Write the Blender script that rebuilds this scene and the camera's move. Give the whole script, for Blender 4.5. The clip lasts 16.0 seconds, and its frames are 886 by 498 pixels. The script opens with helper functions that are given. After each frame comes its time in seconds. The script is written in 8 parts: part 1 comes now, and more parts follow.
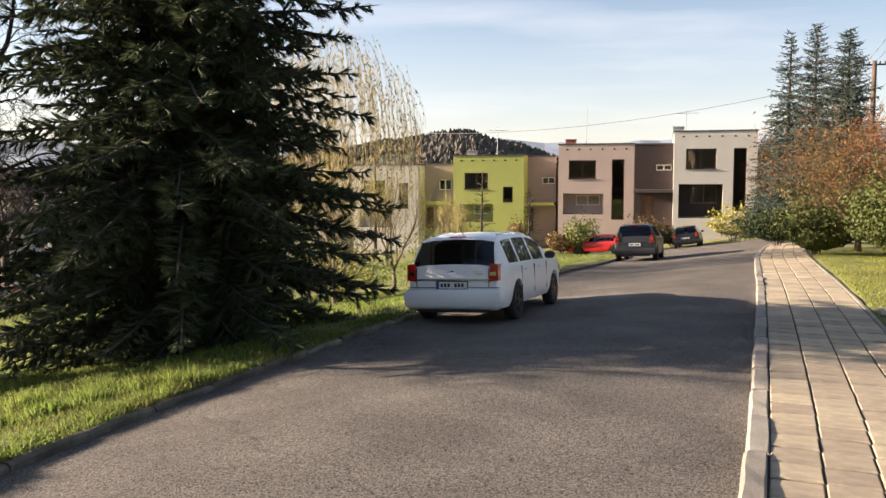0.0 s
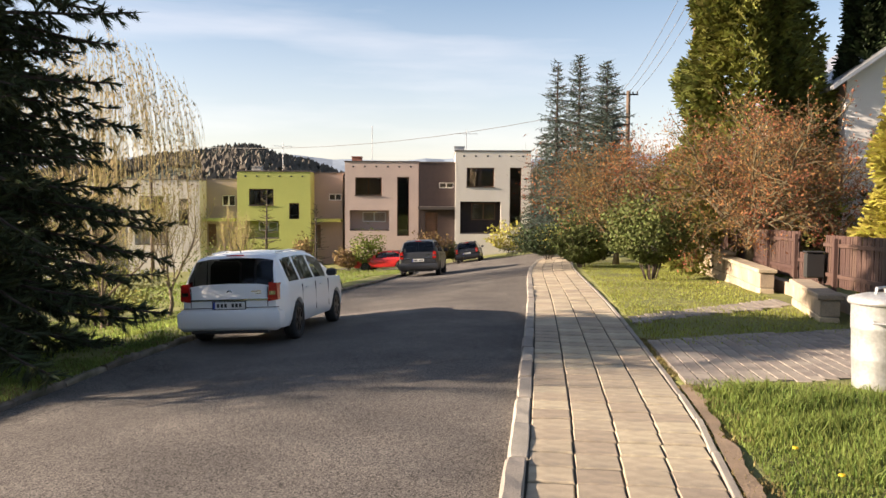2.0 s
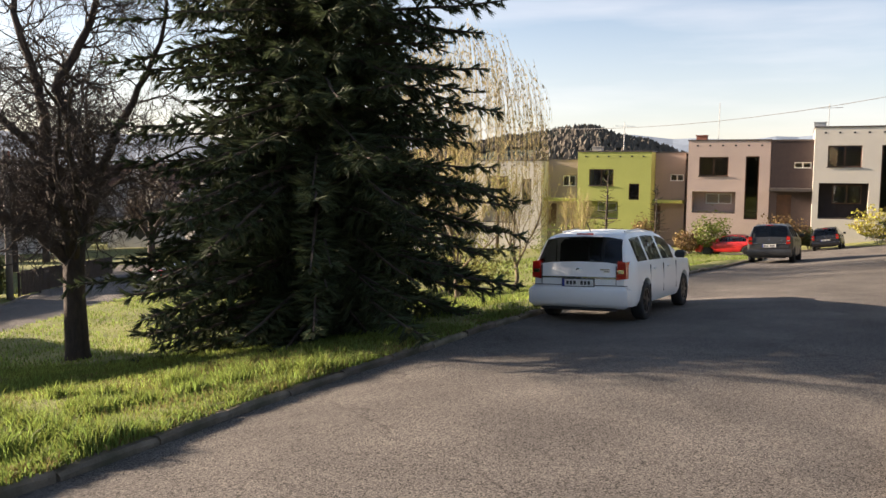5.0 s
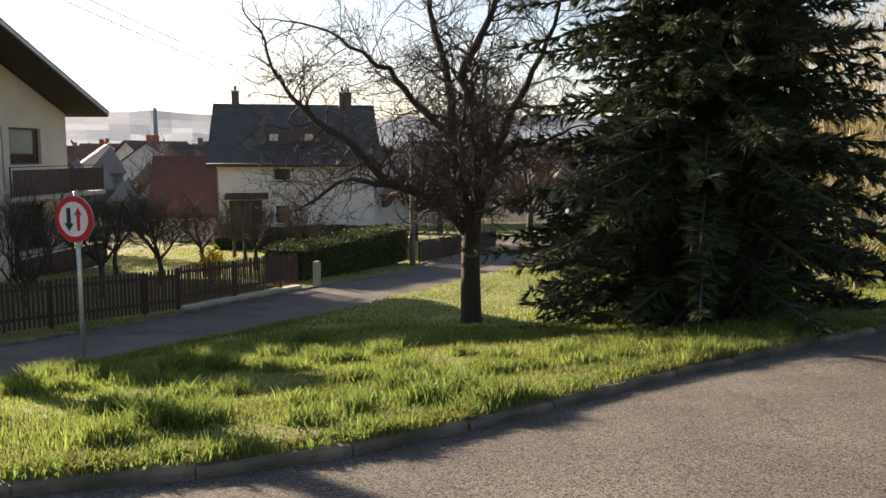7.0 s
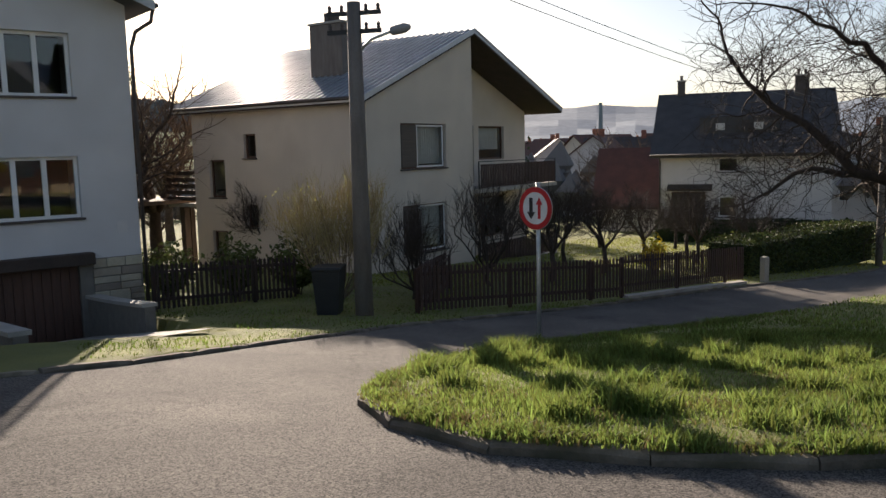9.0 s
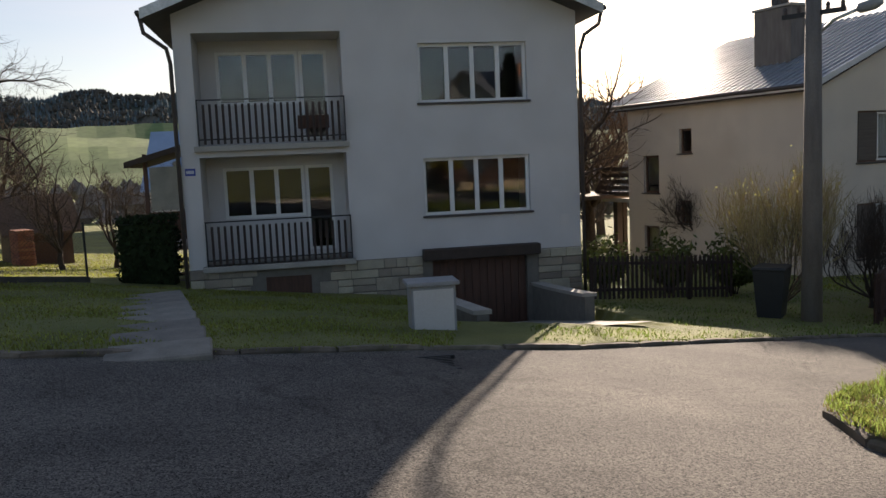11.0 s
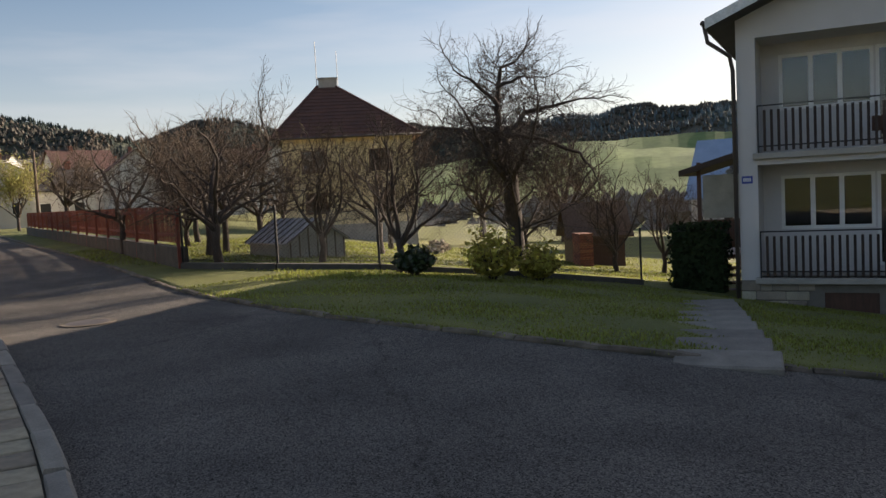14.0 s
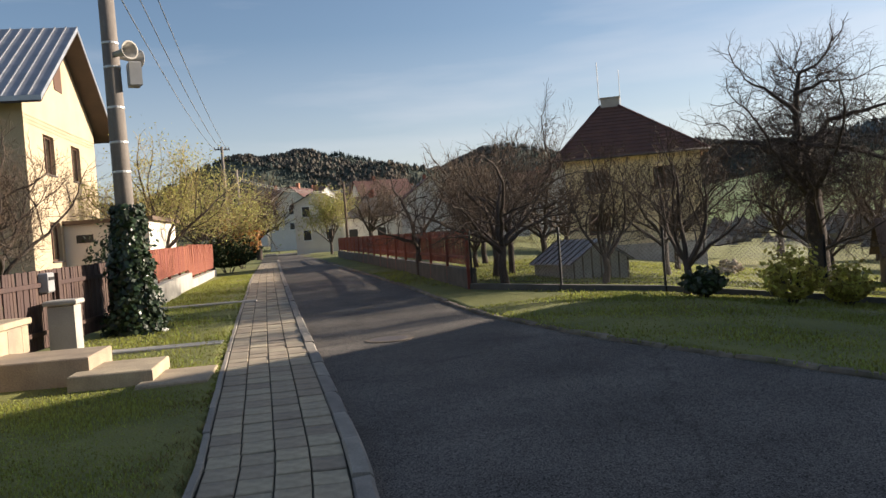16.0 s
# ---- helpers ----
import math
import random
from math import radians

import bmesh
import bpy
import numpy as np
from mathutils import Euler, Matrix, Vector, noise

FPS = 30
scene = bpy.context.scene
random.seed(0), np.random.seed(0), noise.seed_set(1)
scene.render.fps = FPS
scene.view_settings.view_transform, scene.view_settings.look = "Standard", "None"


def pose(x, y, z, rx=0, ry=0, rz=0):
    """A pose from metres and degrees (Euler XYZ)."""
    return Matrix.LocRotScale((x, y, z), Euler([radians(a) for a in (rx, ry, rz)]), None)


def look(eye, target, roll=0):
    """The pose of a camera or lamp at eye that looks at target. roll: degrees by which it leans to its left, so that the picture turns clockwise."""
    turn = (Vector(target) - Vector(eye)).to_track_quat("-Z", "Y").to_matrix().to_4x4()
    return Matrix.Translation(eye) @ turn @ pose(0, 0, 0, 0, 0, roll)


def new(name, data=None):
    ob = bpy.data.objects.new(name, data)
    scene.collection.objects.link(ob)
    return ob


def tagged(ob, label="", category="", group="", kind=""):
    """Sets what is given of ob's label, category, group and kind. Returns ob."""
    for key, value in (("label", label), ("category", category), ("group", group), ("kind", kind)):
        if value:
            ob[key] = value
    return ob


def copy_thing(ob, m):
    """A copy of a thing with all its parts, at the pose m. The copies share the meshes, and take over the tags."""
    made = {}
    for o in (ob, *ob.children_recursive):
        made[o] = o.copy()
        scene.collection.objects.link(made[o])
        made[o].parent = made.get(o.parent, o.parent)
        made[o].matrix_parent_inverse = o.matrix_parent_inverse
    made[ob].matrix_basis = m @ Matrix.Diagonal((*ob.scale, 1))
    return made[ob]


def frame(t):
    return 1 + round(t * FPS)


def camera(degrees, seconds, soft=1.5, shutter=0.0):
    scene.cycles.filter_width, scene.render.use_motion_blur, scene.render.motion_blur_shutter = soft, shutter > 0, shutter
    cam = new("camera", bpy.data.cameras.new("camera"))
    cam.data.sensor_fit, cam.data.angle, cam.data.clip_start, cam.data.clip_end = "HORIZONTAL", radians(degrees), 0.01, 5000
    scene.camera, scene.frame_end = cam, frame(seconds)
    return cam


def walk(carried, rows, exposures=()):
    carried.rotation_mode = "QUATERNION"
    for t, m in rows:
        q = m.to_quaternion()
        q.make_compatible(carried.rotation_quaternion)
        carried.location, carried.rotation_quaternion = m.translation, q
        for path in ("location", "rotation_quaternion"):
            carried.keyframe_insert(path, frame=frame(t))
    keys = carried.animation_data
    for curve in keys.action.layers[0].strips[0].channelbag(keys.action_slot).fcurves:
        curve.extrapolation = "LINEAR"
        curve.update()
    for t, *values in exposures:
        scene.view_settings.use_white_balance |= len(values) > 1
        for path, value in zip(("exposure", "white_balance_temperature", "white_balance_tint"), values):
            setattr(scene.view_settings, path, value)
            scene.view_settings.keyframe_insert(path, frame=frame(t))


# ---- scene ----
cam = camera(57.0, 16.0)
PATH = [
    (0.0, pose(0.001, -0.003, 1.651, 85.25, 0.09, 0.01)),
    (0.5, pose(0.057, -0.003, 1.662, 85.86, 0.01, -4.73)),
    (1.0, pose(0.117, -0.002, 1.671, 86.38, 0.03, -9.13)),
    (1.5, pose(0.154, 0.000, 1.671, 86.46, -0.07, -12.77)),
    (2.0, pose(0.148, 0.001, 1.669, 86.42, -0.30, -14.72)),
    (2.5, pose(0.130, -0.005, 1.670, 86.62, -0.62, -14.96)),
    (3.0, pose(0.098, -0.006, 1.669, 86.69, -0.79, -13.43)),
    (3.5, pose(0.060, 0.003, 1.666, 86.40, -0.65, -9.32)),
    (4.0, pose(0.011, 0.002, 1.655, 85.92, -0.60, -3.66)),
    (4.5, pose(-0.036, -0.001, 1.651, 85.30, -0.52, 2.56)),
    (7.0, pose(-0.285, -0.081, 1.624, 83.29, -0.11, 34.16)),
    (7.5, pose(-0.330, -0.112, 1.625, 83.11, 0.29, 41.92)),
    (8.0, pose(-0.344, -0.114, 1.630, 82.90, 0.44, 48.12)),
    (8.5, pose(-0.372, -0.142, 1.630, 82.90, 0.86, 55.41)),
    (9.0, pose(-0.394, -0.180, 1.616, 83.04, 1.38, 64.23)),
    (9.5, pose(-0.413, -0.241, 1.615, 83.23, 2.00, 71.83)),
    (10.0, pose(-0.423, -0.303, 1.615, 83.29, 2.49, 78.99)),
    (12.5, pose(-0.346, -0.742, 1.611, 85.04, 2.28, 112.58)),
    (13.0, pose(-0.337, -0.786, 1.615, 85.57, 2.69, 118.02)),
    (13.5, pose(-0.305, -0.805, 1.622, 85.76, 2.90, 124.03)),
    (14.0, pose(-0.318, -0.822, 1.619, 86.12, 2.93, 129.83)),
    (14.5, pose(-0.319, -0.829, 1.624, 86.73, 2.88, 135.76)),
    (15.0, pose(-0.334, -0.826, 1.634, 87.43, 3.25, 142.11)),
    (15.5, pose(-0.326, -0.826, 1.636, 88.18, 3.89, 146.48)),
    (16.0, pose(-0.308, -0.808, 1.641, 88.78, 4.22, 149.53)),
]
EXPOSURES = [(0.0, 1.88, 6750, 17), (4.5, 1.88, 6750, 17), (7.0, 1.82, 6850, 15), (9.0, 1.15, 6350, 15), (10.0, 1.1, 6350, 15), (12.5, 1.45, 6800, 17), (14.0, 1.25, 6600, 15), (16.0, 1.28, 6300, 13)]
walk(cam, PATH, EXPOSURES)

# ---- light ----
SUN_YAW, SUN_UP = 80.0, 16.2          # degrees left of +y, and above the horizon
to_sun = Vector((-math.sin(radians(SUN_YAW)) * math.cos(radians(SUN_UP)),
                 math.cos(radians(SUN_YAW)) * math.cos(radians(SUN_UP)), math.sin(radians(SUN_UP))))
world = bpy.data.worlds.new("sky_world")
scene.world = world
world.use_nodes = True
wn = world.node_tree.nodes
wn.clear()
sky = wn.new("ShaderNodeTexSky")
sky.sky_type, sky.sun_disc = "NISHITA", False
sky.sun_elevation, sky.sun_rotation = radians(SUN_UP), radians(-SUN_YAW)
sky.air_density, sky.dust_density, sky.ozone_density, sky.altitude = 1.0, 1.2, 1.5, 350
wcoord = wn.new("ShaderNodeTexCoord")
wmap = wn.new("ShaderNodeMapping")
wmap.inputs["Scale"].default_value = (1.2, 1.2, 9.0)
wnoise = wn.new("ShaderNodeTexNoise")
wnoise.inputs["Scale"].default_value, wnoise.inputs["Detail"].default_value = 1.6, 6.0
wramp = wn.new("ShaderNodeValToRGB")
wramp.color_ramp.elements[0].position, wramp.color_ramp.elements[1].position = 0.48, 0.78
wramp.color_ramp.elements[1].color = (0.36, 0.36, 0.36, 1)
wmix = wn.new("ShaderNodeMixRGB")
wmix.inputs["Color2"].default_value = (7.5, 7.2, 7.0, 1)
wsep = wn.new("ShaderNodeSeparateXYZ")      # pale haze low over the horizon
wlow = wn.new("ShaderNodeMapRange")
wlow.inputs["From Min"].default_value, wlow.inputs["From Max"].default_value = 0.0, 0.24
wlow.inputs["To Min"].default_value, wlow.inputs["To Max"].default_value = 0.3, 0.0
whaze = wn.new("ShaderNodeMixRGB")
whaze.inputs["Color2"].default_value = (8.0, 7.5, 7.7, 1)
wbg = wn.new("ShaderNodeBackground")
wbg.inputs["Strength"].default_value = 0.055
wout = wn.new("ShaderNodeOutputWorld")
wl = world.node_tree.links.new
wl(wcoord.outputs["Generated"], wmap.inputs["Vector"])
wl(wmap.outputs["Vector"], wnoise.inputs["Vector"])
wl(wnoise.outputs["Fac"], wramp.inputs["Fac"])
wl(wramp.outputs["Color"], wmix.inputs["Fac"])
wl(sky.outputs["Color"], wmix.inputs["Color1"])
wl(wcoord.outputs["Generated"], wsep.inputs["Vector"])
wl(wsep.outputs["Z"], wlow.inputs["Value"])
wl(wlow.outputs["Result"], whaze.inputs["Fac"])
wl(wmix.outputs["Color"], whaze.inputs["Color1"])
wl(whaze.outputs["Color"], wbg.inputs["Color"])
wl(wbg.outputs["Background"], wout.inputs["Surface"])
sun = new("sun", bpy.data.lights.new("sun", "SUN"))
sun.data.energy, sun.data.angle, sun.data.color = 5.0, radians(0.55), (1.0, 0.86, 0.68)
sun.matrix_world = look(to_sun * 100, (0, 0, 0))

# ---- materials ----


def material(name, c1, c2=None, rough=0.8, scale=4.0, fine=60.0, bump=0.15, metal=0.0, fine_mix=0.35,
             stain=None, stain_at=0.6, per_piece=0.0, per_island=0.0, spec=0.5, sheen=0.0, translucent=0.0, bump_dist=0.01, stretch=(1, 1, 1)):
    """A surface with broad and fine variation, optional stains and piece-to-piece variation."""
    m = bpy.data.materials.new(name)
    m.use_nodes = True
    n, l = m.node_tree.nodes, m.node_tree.links.new
    p = n["Principled BSDF"]
    c2 = c2 or tuple(v * 0.8 for v in c1)
    tc = n.new("ShaderNodeTexCoord")
    mp = n.new("ShaderNodeMapping")
    mp.inputs["Scale"].default_value = stretch
    l(tc.outputs["Object"], mp.inputs["Vector"])
    a = n.new("ShaderNodeTexNoise")
    a.inputs["Scale"].default_value, a.inputs["Detail"].default_value = scale, 5.0
    b = n.new("ShaderNodeTexNoise")
    b.inputs["Scale"].default_value, b.inputs["Detail"].default_value = fine, 3.0
    l(mp.outputs[0], a.inputs["Vector"])
    l(mp.outputs[0], b.inputs["Vector"])
    r = n.new("ShaderNodeValToRGB")
    r.color_ramp.elements[0].position, r.color_ramp.elements[1].position = 0.32, 0.68
    r.color_ramp.elements[0].color, r.color_ramp.elements[1].color = (*c2, 1), (*c1, 1)
    l(a.outputs["Fac"], r.inputs["Fac"])
    mx = n.new("ShaderNodeMixRGB")
    mx.blend_type = "OVERLAY"
    mx.inputs["Fac"].default_value = fine_mix
    l(r.outputs["Color"], mx.inputs["Color1"])
    l(b.outputs["Fac"], mx.inputs["Color2"])
    out = mx.outputs["Color"]
    if stain:
        s = n.new("ShaderNodeTexNoise")
        s.inputs["Scale"].default_value, s.inputs["Detail"].default_value = scale * 0.35, 8.0
        l(mp.outputs[0], s.inputs["Vector"])
        sr = n.new("ShaderNodeValToRGB")
        sr.color_ramp.elements[0].position, sr.color_ramp.elements[1].position = stain_at, stain_at + 0.15
        l(s.outputs["Fac"], sr.inputs["Fac"])
        sm = n.new("ShaderNodeMixRGB")
        sm.inputs["Color2"].default_value = (*stain, 1)
        l(sr.outputs["Color"], sm.inputs["Fac"])
        l(out, sm.inputs["Color1"])
        out = sm.outputs["Color"]
    if per_piece or per_island:
        if per_piece:
            oi = n.new("ShaderNodeObjectInfo")
            rnd = oi.outputs["Random"]
        else:
            oi = n.new("ShaderNodeNewGeometry")
            rnd = oi.outputs["Random Per Island"]
        k = per_piece or per_island
        mr = n.new("ShaderNodeMapRange")
        mr.inputs["To Min"].default_value, mr.inputs["To Max"].default_value = 1 - k, 1 + k
        l(rnd, mr.inputs["Value"])
        hs = n.new("ShaderNodeHueSaturation")
        l(mr.outputs[0], hs.inputs["Value"])
        l(out, hs.inputs["Color"])
        mr2 = n.new("ShaderNodeMapRange")
        mr2.inputs["To Min"].default_value, mr2.inputs["To Max"].default_value = 0.5 - k * 0.05, 0.5 + k * 0.05
        l(rnd, mr2.inputs["Value"])
        l(mr2.outputs[0], hs.inputs["Hue"])
        out = hs.outputs["Color"]
    l(out, p.inputs["Base Color"])
    p.inputs["Roughness"].default_value, p.inputs["Metallic"].default_value = rough, metal
    p.inputs["Specular IOR Level"].default_value = spec
    if bump:
        bp = n.new("ShaderNodeBump")
        bp.inputs["Strength"].default_value, bp.inputs["Distance"].default_value = bump, bump_dist
        l(b.outputs["Fac"], bp.inputs["Height"])
        l(bp.outputs["Normal"], p.inputs["Normal"])
    if translucent:
        tr = n.new("ShaderNodeBsdfTranslucent")
        l(out, tr.inputs["Color"])
        ms = n.new("ShaderNodeMixShader")
        ms.inputs["Fac"].default_value = translucent
        l(p.outputs[0], ms.inputs[1])
        l(tr.outputs[0], ms.inputs[2])
        l(ms.outputs[0], n["Material Output"].inputs["Surface"])
    return m


def glass_material(name, tint=(0.9, 0.95, 0.95)):
    m = bpy.data.materials.new(name)
    m.use_nodes = True
    p = m.node_tree.nodes["Principled BSDF"]
    p.inputs["Base Color"].default_value = (*tint, 1)
    p.inputs["Transmission Weight"].default_value = 1.0
    p.inputs["Roughness"].default_value, p.inputs["IOR"].default_value = 0.01, 1.5
    return m


def asphalt_material():
    m = material("asphalt", (0.106, 0.1, 0.094), (0.072, 0.068, 0.065), rough=0.93, scale=0.9, fine=230, bump=0.5,
                 fine_mix=0.55, stain=(0.15, 0.14, 0.13), stain_at=0.6, bump_dist=0.01, spec=0.14)
    n, l = m.node_tree.nodes, m.node_tree.links.new
    p = n["Principled BSDF"]
    src = p.inputs["Base Color"].links[0].from_socket
    tc = n.new("ShaderNodeTexCoord")
    wob = n.new("ShaderNodeTexNoise")
    wob.inputs["Scale"].default_value = 1.3
    add = n.new("ShaderNodeVectorMath")
    l(tc.outputs["Object"], wob.inputs["Vector"])
    l(tc.outputs["Object"], add.inputs[0])
    l(wob.outputs["Color"], add.inputs[1])
    v = n.new("ShaderNodeTexVoronoi")
    v.feature = "DISTANCE_TO_EDGE"
    v.inputs["Scale"].default_value = 0.17
    l(add.outputs[0], v.inputs["Vector"])
    r = n.new("ShaderNodeValToRGB")
    r.color_ramp.elements[0].position, r.color_ramp.elements[1].position = 0.0, 0.006
    r.color_ramp.elements[0].color = (0.35, 0.35, 0.35, 1)
    l(v.outputs["Distance"], r.inputs["Fac"])
    # light chippings
    w = n.new("ShaderNodeTexVoronoi")
    w.inputs["Scale"].default_value = 105.0
    l(tc.outputs["Object"], w.inputs["Vector"])
    wr = n.new("ShaderNodeValToRGB")
    wr.color_ramp.elements[0].position, wr.color_ramp.elements[1].position = 0.1, 0.95
    wr.color_ramp.elements[0].color, wr.color_ramp.elements[1].color = (0.22, 0.22, 0.22, 1), (2.7, 2.55, 2.35, 1)
    l(w.outputs["Color"], wr.inputs["Fac"])
    m1 = n.new("ShaderNodeMixRGB")
    m1.blend_type = "MULTIPLY"
    m1.inputs["Fac"].default_value = 1.0
    l(src, m1.inputs["Color1"])
    l(wr.outputs["Color"], m1.inputs["Color2"])
    m2 = n.new("ShaderNodeMixRGB")
    m2.blend_type = "MULTIPLY"
    m2.inputs["Fac"].default_value = 0.45
    l(m1.outputs["Color"], m2.inputs["Color1"])
    l(r.outputs["Color"], m2.inputs["Color2"])
    l(m2.outputs["Color"], p.inputs["Base Color"])
    return m


def roof_tile_material(name, c1, c2, sx, sy):
    """Overlapping rows of tiles: relief and tone by a wave in both directions."""
    m = material(name, c1, c2, rough=0.7, scale=1.5, fine=30, bump=0.0)
    n, l = m.node_tree.nodes, m.node_tree.links.new
    p = n["Principled BSDF"]
    tc = n.new("ShaderNodeTexCoord")
    mp = n.new("ShaderNodeMapping")
    mp.inputs["Scale"].default_value = (sx, sx, sy)
    l(tc.outputs["Object"], mp.inputs["Vector"])
    bk = n.new("ShaderNodeTexBrick")
    bk.inputs["Scale"].default_value = 1.0
    l(mp.outputs[0], bk.inputs["Vector"])
    bp = n.new("ShaderNodeBump")
    bp.inputs["Strength"].default_value, bp.inputs["Distance"].default_value = 0.6, 0.03
    l(bk.outputs["Fac"], bp.inputs["Height"])
    l(bp.outputs["Normal"], p.inputs["Normal"])
    return m


MAT = {}
M = MAT
M["asphalt"] = asphalt_material()
M["grass"] = material("grass_ground", (0.2, 0.2, 0.05), (0.13, 0.14, 0.036), rough=0.95, scale=0.7, fine=45, bump=0.8, stain=(0.13, 0.13, 0.04), stain_at=0.55, bump_dist=0.04)
M["blade"] = material("grass_blade", (0.21, 0.255, 0.06), (0.13, 0.175, 0.04), rough=0.7, scale=0.8, fine=20, bump=0, per_island=0.45, translucent=0.55, spec=0.25)
M["lawn_blade"] = material("lawn_blade", (0.3, 0.31, 0.07), (0.2, 0.22, 0.05), rough=0.75, scale=0.6, fine=20, bump=0, per_island=0.4, translucent=0.45, spec=0.2)
M["dry_blade"] = material("dry_blade", (0.24, 0.19, 0.08), (0.16, 0.13, 0.05), rough=0.8, scale=2, bump=0, per_island=0.4, translucent=0.3, spec=0.2)
M["soil"] = material("soil", (0.27, 0.19, 0.12), (0.17, 0.12, 0.075), rough=0.95, scale=3, fine=50, bump=0.8)
M["tile"] = material("pavement_tile", (0.42, 0.345, 0.24), (0.29, 0.24, 0.17), rough=0.9, scale=2.6, fine=90, bump=0.5, per_piece=0.18, stain=(0.2, 0.175, 0.14), stain_at=0.58)
M["paver"] = material("driveway_paver", (0.3, 0.255, 0.205), (0.21, 0.18, 0.15), rough=0.9, scale=3, fine=80, bump=0.35, per_piece=0.2, per_island=0.0)
M["paver_far"] = material("driveway_paver_joined", (0.3, 0.255, 0.205), (0.21, 0.18, 0.15), rough=0.9, scale=3, fine=80, bump=0.35, per_island=0.2)
M["tile_far"] = material("pavement_tile_joined", (0.42, 0.345, 0.24), (0.29, 0.24, 0.17), rough=0.88, scale=2.2, fine=90, bump=0.35, per_island=0.16, stain=(0.2, 0.175, 0.14), stain_at=0.58)
M["kerb"] = material("kerb_concrete", (0.3, 0.265, 0.22), (0.2, 0.18, 0.15), rough=0.9, scale=3, fine=70, bump=0.5, per_piece=0.18, stain=(0.13, 0.12, 0.1), stain_at=0.55)
M["kerb_old"] = material("old_kerb_concrete", (0.21, 0.17, 0.125), (0.13, 0.105, 0.08), rough=0.95, scale=4, fine=60, bump=0.7, per_piece=0.22, stain=(0.065, 0.06, 0.035), stain_at=0.46)
M["bed"] = material("joint_sand", (0.05, 0.042, 0.026), (0.03, 0.027, 0.016), rough=0.95, scale=5, fine=60, bump=0.5)
M["concrete"] = material("concrete", (0.42, 0.39, 0.34), (0.32, 0.3, 0.26), rough=0.88, scale=2, fine=60, bump=0.3, stain=(0.25, 0.23, 0.2), stain_at=0.6)
M["sandstone"] = material("sandstone", (0.4, 0.32, 0.215), (0.27, 0.215, 0.15), rough=0.9, scale=3, fine=50, bump=0.6, per_piece=0.15, stain=(0.24, 0.2, 0.15), stain_at=0.6)
M["plaster_white"] = material("plaster_white", (0.62, 0.6, 0.58), (0.55, 0.53, 0.51), rough=0.92, scale=0.8, fine=110, bump=0.25, stain=(0.5, 0.48, 0.45), stain_at=0.62)
M["plaster_beige"] = material("plaster_beige", (0.62, 0.54, 0.44), (0.54, 0.47, 0.39), rough=0.92, scale=0.7, fine=110, bump=0.2, stain=(0.5, 0.42, 0.33), stain_at=0.62)
M["plaster_sand"] = material("plaster_sand", (0.47, 0.375, 0.25), (0.4, 0.32, 0.21), rough=0.92, scale=0.7, fine=110, bump=0.2, stain=(0.36, 0.29, 0.2), stain_at=0.62)
M["plaster_grey"] = material("plaster_grey", (0.66, 0.63, 0.59), (0.57, 0.54, 0.51), rough=0.92, scale=0.7, fine=110, bump=0.2)
M["plaster_lime"] = material("plaster_lime", (0.43, 0.45, 0.125), (0.38, 0.4, 0.11), rough=0.92, scale=0.5, fine=90, bump=0.15)
M["plaster_pink"] = material("plaster_pink", (0.55, 0.42, 0.36), (0.48, 0.37, 0.32), rough=0.92, scale=0.5, fine=90, bump=0.15, stain=(0.42, 0.33, 0.29), stain_at=0.62)
M["plaster_cream"] = material("plaster_cream", (0.66, 0.61, 0.53), (0.6, 0.55, 0.48), rough=0.92, scale=0.5, fine=90, bump=0.15, stain=(0.5, 0.46, 0.4), stain_at=0.62)
M["plaster_tan"] = material("plaster_tan", (0.34, 0.27, 0.23), (0.29, 0.23, 0.2), rough=0.92, scale=0.5, fine=90, bump=0.15)
M["plaster_yellow"] = material("plaster_yellow", (0.78, 0.64, 0.38), (0.7, 0.57, 0.33), rough=0.92, scale=0.6, fine=90, bump=0.2, stain=(0.5, 0.4, 0.25), stain_at=0.6)
M["cladding"] = material("dark_cladding", (0.035, 0.02, 0.018), (0.025, 0.014, 0.013), rough=0.6, scale=3, fine=40, bump=0.2)
M["stone"] = material("plinth_stone", (0.42, 0.36, 0.27), (0.3, 0.26, 0.2), rough=0.9, scale=2, fine=50, bump=0.6, per_piece=0.36)
M["dark_wall"] = material("dark_mossy_concrete", (0.11, 0.1, 0.085), (0.07, 0.065, 0.055), rough=0.95, scale=3, fine=50, bump=0.5)
M["mortar"] = material("mortar", (0.2, 0.18, 0.15), rough=0.95, scale=5, fine=60, bump=0.4)
M["metal_roof"] = material("metal_roof", (0.45, 0.46, 0.48), (0.35, 0.36, 0.38), rough=0.42, scale=1.5, fine=30, bump=0.05, metal=0.7)
M["red_roof"] = roof_tile_material("red_roof_tiles", (0.12, 0.05, 0.036), (0.08, 0.036, 0.028), 3.2, 4.0)
M["brown_roof"] = roof_tile_material("brown_roof_tiles", (0.13, 0.06, 0.04), (0.09, 0.042, 0.03), 3.2, 4.0)
M["slate_roof"] = roof_tile_material("dark_roof_tiles", (0.07, 0.065, 0.062), (0.045, 0.042, 0.04), 3.2, 4.0)
M["soffit"] = material("dark_wood_soffit", (0.06, 0.04, 0.03), (0.04, 0.028, 0.02), rough=0.75, scale=2, fine=30)
M["white_frame"] = material("white_frame", (0.78, 0.77, 0.74), (0.72, 0.71, 0.68), rough=0.45, scale=3, fine=40, bump=0.03)
